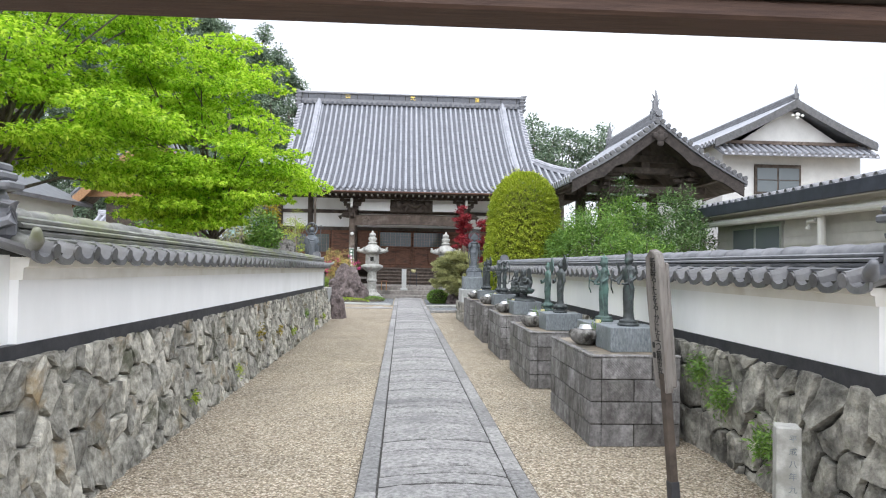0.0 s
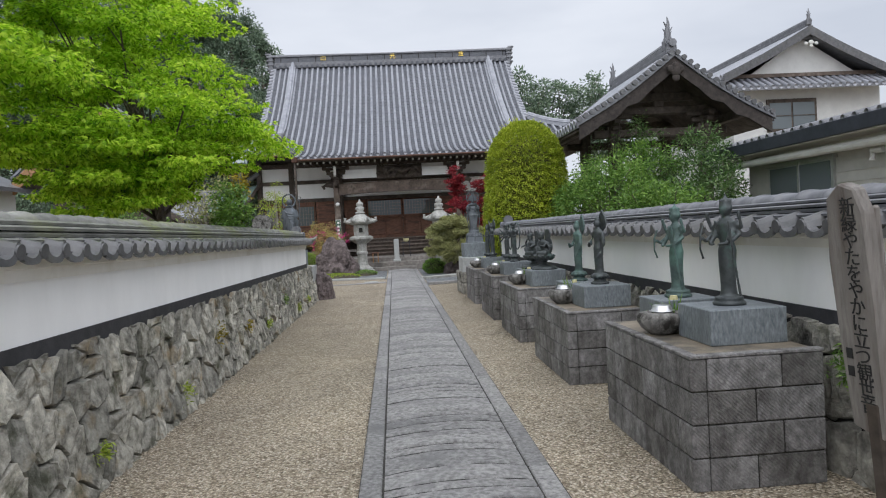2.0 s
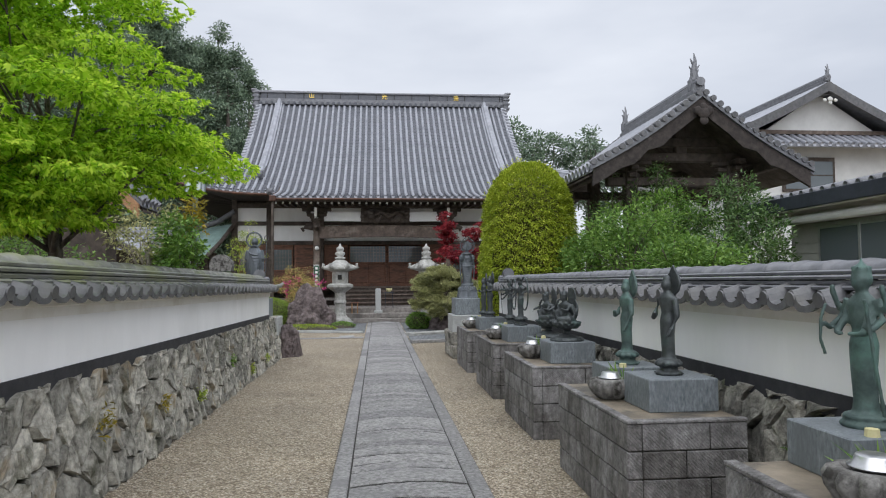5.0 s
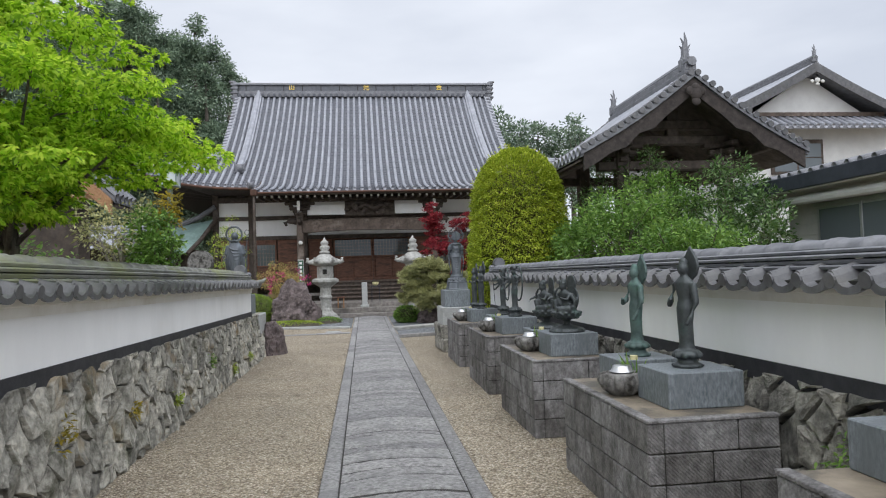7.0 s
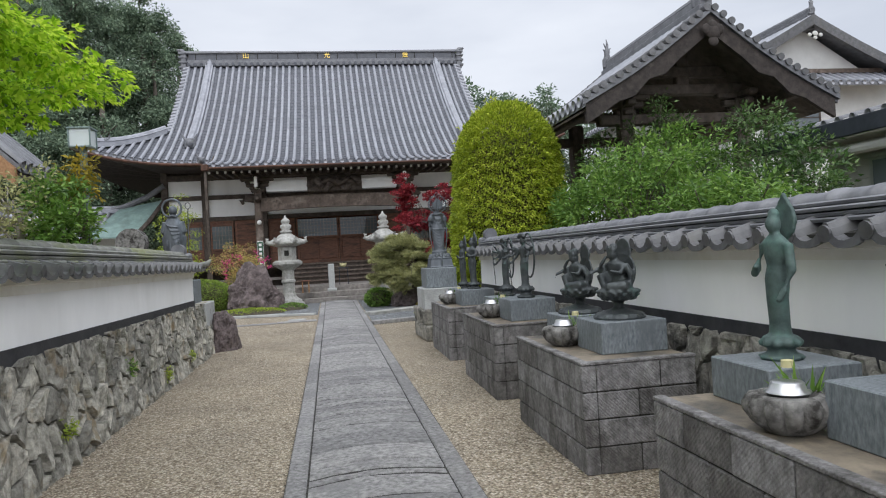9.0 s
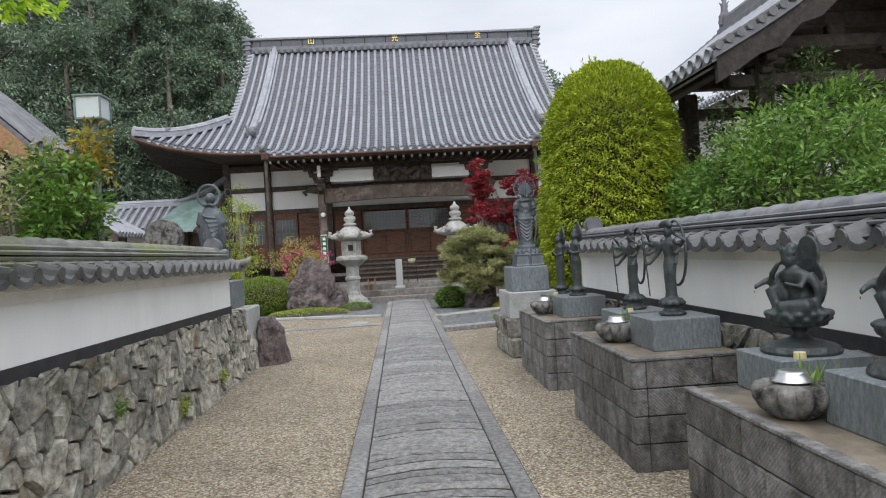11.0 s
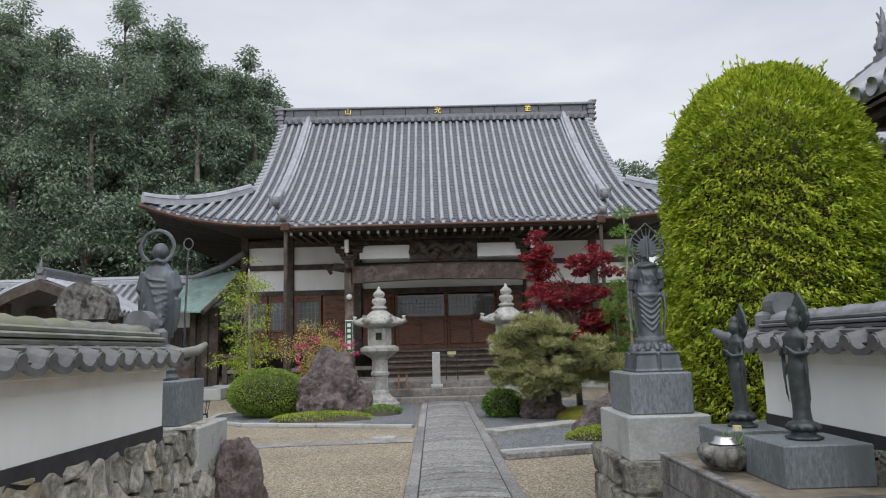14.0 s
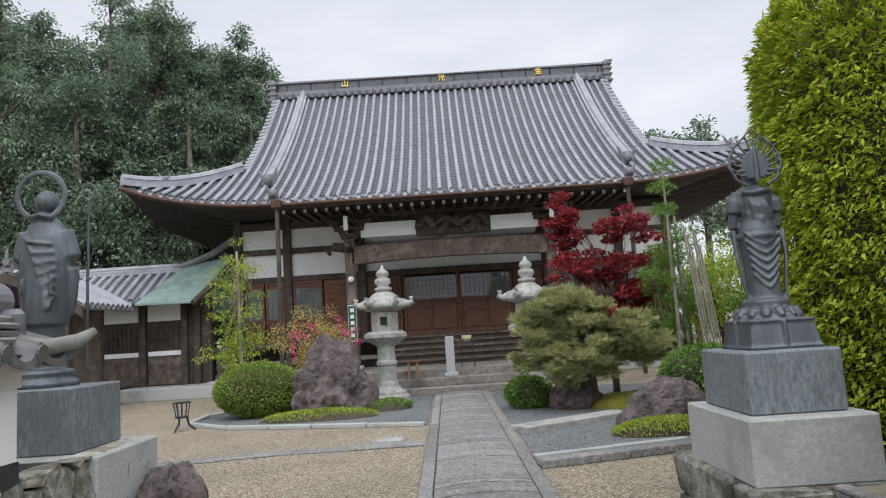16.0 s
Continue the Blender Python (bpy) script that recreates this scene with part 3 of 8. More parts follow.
def stone_face(parent, material, y0, y1, height, place, size, lean, seed, bulge):
    """Fitted stones over a face. place(s, z, d): the point s along, z up, d proud of the face."""
    r = random.Random(seed)
    sx, sz = size
    pts, row, z = [], 0, -sz * 0.5
    while z < height + sz:
        s = y0 - sx + (row % 2) * sx * 0.5
        while s < y1 + sx:
            pts.append(((s + r.uniform(-0.46, 0.46) * sx) / sx, (z + r.uniform(-0.46, 0.46) * sz) / sz))
            s += sx
        z += sz
        row += 1
    for i in range(len(pts)):
        poly = cell(pts, i, (y0 / sx, -0.1, y1 / sx, height / sz), 3.0)
        if len(poly) < 3:
            continue
        poly = [(p[0] * sx + lean * (p[1] * sz - height / 2), p[1] * sz) for p in poly]
        poly = [(min(max(a, y0), y1), b) for a, b in poly]
        cx, cz = sum(p[0] for p in poly) / len(poly), sum(p[1] for p in poly) / len(poly)
        area = abs(sum(poly[k][0] * poly[(k + 1) % len(poly)][1] - poly[(k + 1) % len(poly)][0] * poly[k][1] for k in range(len(poly)))) / 2
        if area < 0.006:
            continue
        fine = []
        for k in range(len(poly)):
            p, q = poly[k], poly[(k + 1) % len(poly)]
            fine.append(p)
            if math.hypot(p[0] - q[0], p[1] - q[1]) > 0.14:
                fine.append(((p[0] + q[0]) / 2 + r.uniform(-0.012, 0.012), (p[1] + q[1]) / 2 + r.uniform(-0.012, 0.012)))
        bm = bmesh.new()
        rings, push, tip = [], r.uniform(0.0, bulge), (r.uniform(-1, 1), r.uniform(-1, 1))
        rad = math.sqrt(area)
        gap = r.uniform(0.006, 0.016)
        for inset, shrink, d in ((0.4, 1.0, -0.12), (1.0, 1.0, -0.02), (1.25, 0.965, 0.62), (1.3, 0.58, 0.8)):
            row_v = []
            for a, b in fine:
                far_ = math.hypot(a - cx, b - cz) + 1e-6
                k = max(0.35, 1 - gap * inset / far_) * shrink
                u, w = cx + (a - cx) * k, cz + (b - cz) * k
                dd = d if d < 0 else d * (bulge * 0.5 + push) + r.uniform(-0.010, 0.010)
                if d > 0:
                    dd += 0.22 * ((u - cx) * tip[0] + (w - cz) * tip[1])
                row_v.append(bm.verts.new(place(u, w, dd)))
            if rings:
                bridge(bm, rings[-1], row_v)
            rings.append(row_v)
        mid_v = bm.verts.new(place(cx + r.uniform(-0.2, 0.2) * rad * 0.5, cz + r.uniform(-0.2, 0.2) * rad * 0.5, 0.85 * (bulge * 0.5 + push) + r.uniform(-0.012, 0.012)))
        for k in range(len(rings[-1])):
            bm.faces.new((rings[-1][k], rings[-1][(k + 1) % len(fine)], mid_v))
        part("stone", bm, material, parent)


def capped_wall(name, side, ends, foot, face, zs, drop, label, stone, tile, size, lean, seed, bulge, foot_end):
    """A plastered wall with a tiled cap on a stone footing. side: +1 where the court lies to its +x, -1 to its -x. ends: y0, y1; foot, face: x at both ends."""
    y0, y1 = ends
    w = thing(name, label, "wall", kind="structure")

    def fx(y):
        return lerp(face[0], face[1], (y - y0) / (y1 - y0))

    def dz(y):
        return -drop * (y - y0)
    n = 12
    ys = [lerp(y0, y1, i / n) for i in range(n + 1)]

    def bar(nm, mat, outline, a=y0, b=y1, label2="", round_=False):
        """A bar along the wall: outline of (towards the court, height)."""
        rows = [[(fx(yy) + side * o, yy, h + dz(yy)) for o, h in outline] for yy in [lerp(a, b, i / n) for i in range(n + 1)]]
        bm = bmesh.new()
        prev = None
        for r in rows:
            cur = [bm.verts.new(p) for p in r]
            if prev:
                bridge(bm, prev, cur)
            else:
                bm.faces.new(cur[::-1])
            prev = cur
        bm.faces.new(prev)
        return part(nm, bm, mat, w, label2, round_)
    z_st, z_w, z_c, z_t, z_r = zs
    bar("footing_core", M["gap"], [(-0.55, -0.05), (0.06, -0.05), (-0.03, z_st - 0.03), (-0.55, z_st - 0.03)], y0 - 0.78, foot_end - 0.1)
    bar("base_band", M["band"], [(-0.40, z_st - 0.06), (0.012, z_st - 0.06), (0.012, z_w), (-0.40, z_w)], y0 - 0.80, y1, label2="black base band")
    bar("return_pier", M["plaster"], [(-0.36, z_w), (-0.05, z_w), (-0.05, z_t), (-0.36, z_t)], y0 - 0.80, y0 - 0.002, label2="white plaster return")
    bar("plaster", M["plaster"], [(-0.39, z_w), (0.0, z_w), (0.0, z_c), (-0.39, z_c)], label2="white plaster")
    bar("moulding", M["cream"], [(-0.43, z_c), (0.020, z_c), (0.026, (z_c + z_t) / 2), (0.05, (z_c + z_t) / 2 + 0.006), (0.06, z_t - 0.01), (-0.46, z_t - 0.01)], label2="cream plaster moulding")
    mid = -0.195
    bar("tile_bed", M["gap"], [(0.10, z_t - 0.008), (0.10, z_t + 0.02), (mid, z_t + 0.08), (mid - 0.295, z_t + 0.02), (mid - 0.295, z_t - 0.008)])
    h = (z_r - 0.06) - (z_t + 0.08)
    for i in range(4):
        o = 0.235 - 0.016 * i - (0.02 if i % 2 else 0.0)
        za = z_t + 0.08 + h * i / 4
        bar("ridge_course", tile, [(mid - o, za), (mid + o, za), (mid + o + 0.006, za + h / 8), (mid + o - 0.012, za + h / 4 - 0.006), (mid - o + 0.012, za + h / 4 - 0.006)])
    # stones of the footing
    y_a, y_b = y0 - 0.80, foot_end

    def place(s, z, d):
        t = (s - y0) / (y1 - y0)
        top = z_st + dz(s)
        x = lerp(lerp(foot[0], foot[1], t), fx(s) + side * 0.02, min(1.0, max(0.0, z / top)))
        return (x + side * d, s, z if z < 0.5 else lerp(z, z * top / z_st, 1.0))
    stone_face(w, stone, y_a, y_b, z_st, place, size, lean, seed, bulge)
    # eave tiles: shallow pans between round covers, with a round end
    step, run = 0.262, 0.30
    bm = bmesh.new()
    prof = [(-0.131, 0.040), (-0.110, 0.020), (-0.075, -0.006), (-0.03, -0.018), (0.01, -0.014), (0.04, 0.004), (0.060, 0.042), (0.082, 0.070), (0.105, 0.074), (0.124, 0.058), (0.138, 0.032)]
    prev = None
    for o, hh in ((-run, 0.10), (-0.02, 0.012), (0.012, 0.004)):
        cur = [bm.verts.new((side * o, p, hh + q)) for p, q in prof] + [bm.verts.new((side * o, p, hh + q - 0.020)) for p, q in prof[::-1]]
        if prev:
            bridge(bm, prev, cur)
        else:
            bm.faces.new(cur[::-1])
        prev = cur
    bm.faces.new(prev)
    lip = []
    for o in (0.004, 0.024):
        lip.append([bm.verts.new((side * o, p, q + 0.006)) for p, q in prof] + [bm.verts.new((side * (o + 0.004), p, 0.45 * q - 0.040)) for p, q in prof[::-1]])
    bridge(bm, lip[0], lip[1])
    for i in range(len(prof) - 1):
        j = 2 * len(prof) - 1 - i
        bm.faces.new((lip[1][i], lip[1][i + 1], lip[1][j - 1], lip[1][j]))
        bm.faces.new((lip[0][i], lip[0][j], lip[0][j - 1], lip[0][i + 1]))
    tube(bm, [(side * 0.0, 0.098, 0.028), (side * 0.034, 0.098, 0.024)], [0.044, 0.044], 12)
    eave = mesh_from(bm, "eave_tile", M["tile_eave"])
    bm = bmesh.new()
    rows = [[(0.105 * math.cos(a) * k, yy, 0.058 * math.sin(a) * k) for a in [math.pi * i / 8 for i in range(9)]] for yy, k in ((-0.16, 0.96), (0.118, 0.98), (0.12, 1.12), (0.16, 1.13))]
    prev = None
    for r in rows:
        cur = [bm.verts.new(p) for p in r]
        if prev:
            for i in range(8):
                bm.faces.new((prev[i], prev[i + 1], cur[i + 1], cur[i]))
        prev = cur
    cap = mesh_from(bm, "ridge_tile", tile, True)
    rr = random.Random(seed + 1)
    k = 0
    while y0 - 0.1 + k * step < y1 + 0.12:
        yy = y0 - 0.02 + k * step
        tilt = pose(fx(yy) + side * (0.135 + rr.uniform(-0.006, 0.006)), yy, z_t + dz(yy) + rr.uniform(-0.004, 0.004), 0, 0, rr.uniform(-1.5, 1.5))
        piece("eave_tile", eave, w, tilt)
        k += 1
    k = 0
    while y0 + 0.1 + k * 0.29 < y1 - 0.05:
        yy = y0 + 0.12 + k * 0.29
        piece("ridge_tile", cap, w, pose(fx(yy) + side * mid, yy, z_r - 0.065 + dz(yy) + rr.uniform(-0.004, 0.004)))
        k += 1
    for yy, s2 in ((y0 - 0.05, -1), (y1 + 0.05, 1)):
        bm = bmesh.new()
        zc = z_t + dz(yy)
        cx = fx(yy) + side * mid
        box(bm, cx - 0.20, yy - 0.04, zc + 0.08, cx + 0.20, yy + 0.04, zc + 0.26, 0.03)
        tube(bm, [(cx, yy - s2 * 0.1, zc + 0.30), (cx, yy + s2 * 0.06, zc + 0.30)], [0.105, 0.11], 18)
        tube(bm, [(cx, yy, zc + 0.30), (cx, yy + s2 * 0.075, zc + 0.30)], [0.05, 0.045], 12)
        if s2 < 0:
            for i, (hw, za) in enumerate(((0.19, 0.36), (0.155, 0.415), (0.125, 0.465))):
                box(bm, cx - hw, yy - 0.07, zc + za, cx + hw, yy + 0.10, zc + za + 0.048, 0.012)
            lathe(bm, [(0.07, 0.51), (0.085, 0.53), (0.05, 0.555), (0.065, 0.58), (0.02, 0.62)], 12, (cx, yy, zc))
            for q in (-1, 1):
                tube(bm, [(cx + q * 0.10, yy - 0.05, zc + 0.16), (cx + q * 0.21, yy - 0.06, zc + 0.19), (cx + q * 0.22, yy - 0.06, zc + 0.28), (cx + q * 0.15, yy - 0.06, zc + 0.29)], [0.035, 0.034, 0.028, 0.014], 7)
            tube(bm, [(cx + 0.085 * math.cos(2 * math.pi * i / 16), yy - 0.075, zc + 0.30 + 0.085 * math.sin(2 * math.pi * i / 16)) for i in range(17)], 0.016, 6)
        part("ridge_end_tile", bm, M["tile"], w, "rounded demon-tile ridge end")
        bm = bmesh.new()
        px, py = fx(yy) + side * 0.1, yy + s2 * 0.02
        tube(bm, [(px - side * 0.25, py - s2 * 0.12, zc + 0.12), (px, py, zc + 0.05), (px + side * 0.10, py + s2 * 0.14, zc + 0.08), (px + side * 0.14, py + s2 * 0.22, zc + 0.13)], [0.052, 0.048, 0.040, 0.022], 10)
        part("corner_tile", bm, tile, w, "upturned corner tile", True)
    return w, fx, dz


wall_west, wx, wz = capped_wall("wall_west", 1, (3.55, 18.1), (-1.93, -1.90), (-2.07, -2.02), (1.0, 1.075, 1.435, 1.575, 1.865), 0.0072,
                                "white plaster wall with mossy grey tile cap on fitted schist", M["stone_l"], M["tile_old"], (0.20, 0.235), 0.30, 11, 0.015, 19.6)
wall_east, ex, ez = capped_wall("wall_east", -1, (3.3, 17.8), (2.70, 2.57), (2.77, 2.62), (0.90, 0.975, 1.36, 1.475, 1.735), 0.0008,
                                "white plaster wall with grey tile cap on rough stone footing", M["stone_r"], M["tile"], (0.22, 0.30), -0.10, 23, 0.030, 18.2)

# ---- entrance gate beam overhead at the start ----
gate = thing("entrance_gate", "brown timber gate with a heavy lintel beam", "gate")
part("lintel", boxes((-2.6, 1.87, 2.428, 3.1, 2.07, 2.50), bevel=0.012), M["wood_gate"], gate)
part("upper_beam", boxes((-2.6, 1.83, 2.502, 3.1, 2.11, 2.78), bevel=0.015), M["wood_tower"], gate)
part("post", boxes((-2.55, 1.86, 0, -2.30, 2.08, 2.428), bevel=0.015), M["wood_gate"], gate)
part("post", boxes((2.80, 1.86, 0, 3.05, 2.08, 2.428), bevel=0.015), M["wood_gate"], gate)

# ---- block plinths along the path ----
PLINTHS = [(5.47, 7.05, 0.786), (8.27, 9.92, 0.715), (10.92, 12.50, 0.730), (13.34, 14.95, 0.745), (16.05, 17.60, 0.725)]
PX0, PX1 = 1.725, 2.53


def plinth(y0, y1, h, seed):
    p = thing("block_plinth", "weathered dark grey concrete block plinth with a wet brown top", "plinth", (0, 0, 0), group="plinths along the path")
    part("core", boxes((PX0 + 0.012, y0 + 0.012, 0, PX1 - 0.012, y1 - 0.012, h - 0.03)), M["gap"], p)
    r = random.Random(seed)
    ch = (h - 0.012) / 4
    d = 0.10
    for c in range(4):
        za, zb = c * ch + (0.004 if c else 0.0), (c + 1) * ch - 0.004
        # long side towards the path, then the two short sides
        yy, off = y0, (0.20 if c % 2 else 0.39)
        while yy < y1 - 0.01:
            e = min(yy + off, y1)
            if y1 - e < 0.08:
                e = y1
            part("block", boxes((PX0 + r.uniform(-0.003, 0.003), yy + 0.004, za, PX0 + d, e - 0.004, zb), bevel=0.006), M["block"], p)
            yy, off = e, 0.39
        for ya, yb in ((y0 + r.uniform(-0.003, 0.002), y0 + d), (y1 - d, y1)):
            xx, off = PX0 + d, (0.29 if c % 2 == 0 else 0.45)
            while xx < PX1 - 0.01:
                e = min(xx + off, PX1)
                if PX1 - e < 0.08:
                    e = PX1
                part("block", boxes((xx + 0.004, ya, za, e - 0.004, yb, zb), bevel=0.006), M["block"], p)
                xx, off = e, 0.39
        part("block", boxes((PX1 - d, y0 + d, za, PX1, y1 - d, zb), bevel=0.006), M["block"], p)
    part("top_slab", boxes((PX0 + 0.035, y0 + 0.035, h - 0.03, PX1 - 0.03, y1 - 0.03, h + 0.002), bevel=0.004), M["top_slab"], p, "wet brown top slab")
    part("rim", boxes((PX0 - 0.004, y0 - 0.004, h - 0.012, PX0 + 0.06, y1, h + 0.008), bevel=0.004), M["block"], p)
    part("rim", boxes((PX0 + 0.062, y0 - 0.004, h - 0.012, PX1, y0 + 0.06, h + 0.008), bevel=0.004), M["block"], p)
    return p


for k, (ya, yb, h) in enumerate(PLINTHS):
    plinth(ya, yb, h, 40 + k)


# ---- main hall ----
CX, W_EAVE, Y_EAVE, Y_PORCH, W_PORCH, Y_RIDGE, W_GABLE = 0.5, 9.7, 34.5, 32.2, 4.62, 42.4, 6.8
hall = thing("main_hall", "dark timber temple hall with a sweeping silver-grey tiled hip-and-gable roof", "temple")


def roof_z(u):
    return 5.55 + 0.5 * u + 0.0337 * u * u if u > 0 else 5.55 + 0.3 * u + 0.04 * u * u


def lift(c):
    return 0.78 * max(0.0, c) ** 2.6


def front_z(dx, y):
    u = y - Y_EAVE
    return roof_z(u) + lift((abs(dx) - 4.6) / 5.1) * max(0.0, 1 - max(0, u) / 2.9) ** 0.7


def side_z(dx, y):
    u = W_EAVE - abs(dx)
    return roof_z(u) + lift((39.6 - y) / 5.1) * max(0.0, 1 - u / 2.9) ** 0.7


def top_y(dx):
    return Y_RIDGE if abs(dx) <= W_GABLE else Y_EAVE + (W_EAVE - abs(dx))


def sweep_row(pts, across, r=0.088, cap=True):
    """A row of round cover tiles along pts, with lapped joints; across: the sideways direction."""
    ac = Vector(across)
    rows = []
    for i, p in enumerate(pts):
        p = Vector(p)
        d = (Vector(pts[min(i + 1, len(pts) - 1)]) - Vector(pts[max(i - 1, 0)])).normalized()
        up = ac.cross(d).normalized()
        if up.z < 0:
            up = -up
        rows.append([tuple(p + ac * (r * math.cos(a)) + up * (r * 1.05 * math.sin(a))) for a in [math.pi * k / 6 for k in range(7)]])
    verts = [v for row in rows for v in row]
    faces = [(i * 7 + j, i * 7 + j + 1, (i + 1) * 7 + j + 1, (i + 1) * 7 + j) for i in range(len(rows) - 1) for j in range(6)]
    if cap:
        n = len(verts)
        p, d = Vector(pts[0]), (Vector(pts[0]) - Vector(pts[1])).normalized()
        disc = []
        for k in range(12):
            a = 2 * math.pi * k / 12
            disc.append(tuple(p + d * 0.03 + ac * (r * 1.12 * math.cos(a)) + Vector((0, 0, 1)) * (r * 1.12 * math.sin(a))))
        verts += disc + [tuple(Vector(v) - d * 0.05) for v in disc]
        faces.append(tuple(range(n, n + 12)))
        faces += [(n + k, n + (k + 1) % 12, n + 12 + (k + 1) % 12, n + 12 + k) for k in range(12)]
    me = bpy.data.meshes.new("roll_tile")
    me.from_pydata(verts, [], faces)
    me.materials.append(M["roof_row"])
    me.shade_smooth()
    return me


roof = part("roof", boxes((CX - 6.5, 36.9, 6.2, CX + 6.5, 47.9, 6.4)), M["gap"], hall, "curved roof of silver-grey round and flat tiles")
STEP = 0.305
nrow = int(W_EAVE / STEP)
for k in range(-nrow, nrow + 1):
    dx = k * STEP
    ya = Y_PORCH if abs(dx) < W_PORCH else Y_EAVE
    yb = top_y(dx)
    n = max(4, int((yb - ya) / 0.33))
    pts = [(CX + dx, lerp(ya, yb, i / n), front_z(dx, lerp(ya, yb, i / n)) + 0.05 + (0.004 if i % 2 else 0.0)) for i in range(n + 1)]
    if yb - ya < 0.25:
        continue
    ob = new("roll_tile", sweep_row(pts, (1, 0, 0), 0.068))
    ob.parent = roof
# pans in lapped courses between the rows, their shade kept in the darker colour
verts, faces = [], []
for k in range(-nrow - 1, nrow + 1):
    xa, xb = k * STEP, (k + 1) * STEP
    xm = (xa + xb) / 2
    ya = Y_PORCH if abs(xm) < W_PORCH else Y_EAVE
    yb = top_y(xm)
    yy = ya
    while yy < yb - 0.02:
        e = min(yy + 0.245, yb)
        b0 = len(verts)
        for f, q in ((yy, 0.020), (e, 0.0)):
            for x, s in ((xa, 0.02), (xm, -0.012), (xb, 0.02)):
                verts.append((CX + x, f, front_z(x, f) + q + s))
        for x, s in ((xa, 0.02), (xm, -0.012), (xb, 0.02)):
            verts.append((CX + x, yy, front_z(x, yy) + s - 0.02))
        faces += [(b0, b0 + 1, b0 + 4, b0 + 3), (b0 + 1, b0 + 2, b0 + 5, b0 + 4), (b0 + 6, b0 + 7, b0 + 1, b0), (b0 + 7, b0 + 8, b0 + 2, b0 + 1)]
        yy = e
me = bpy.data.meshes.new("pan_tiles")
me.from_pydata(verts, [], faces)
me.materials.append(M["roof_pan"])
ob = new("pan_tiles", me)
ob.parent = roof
tagged(ob, kind="stuff")
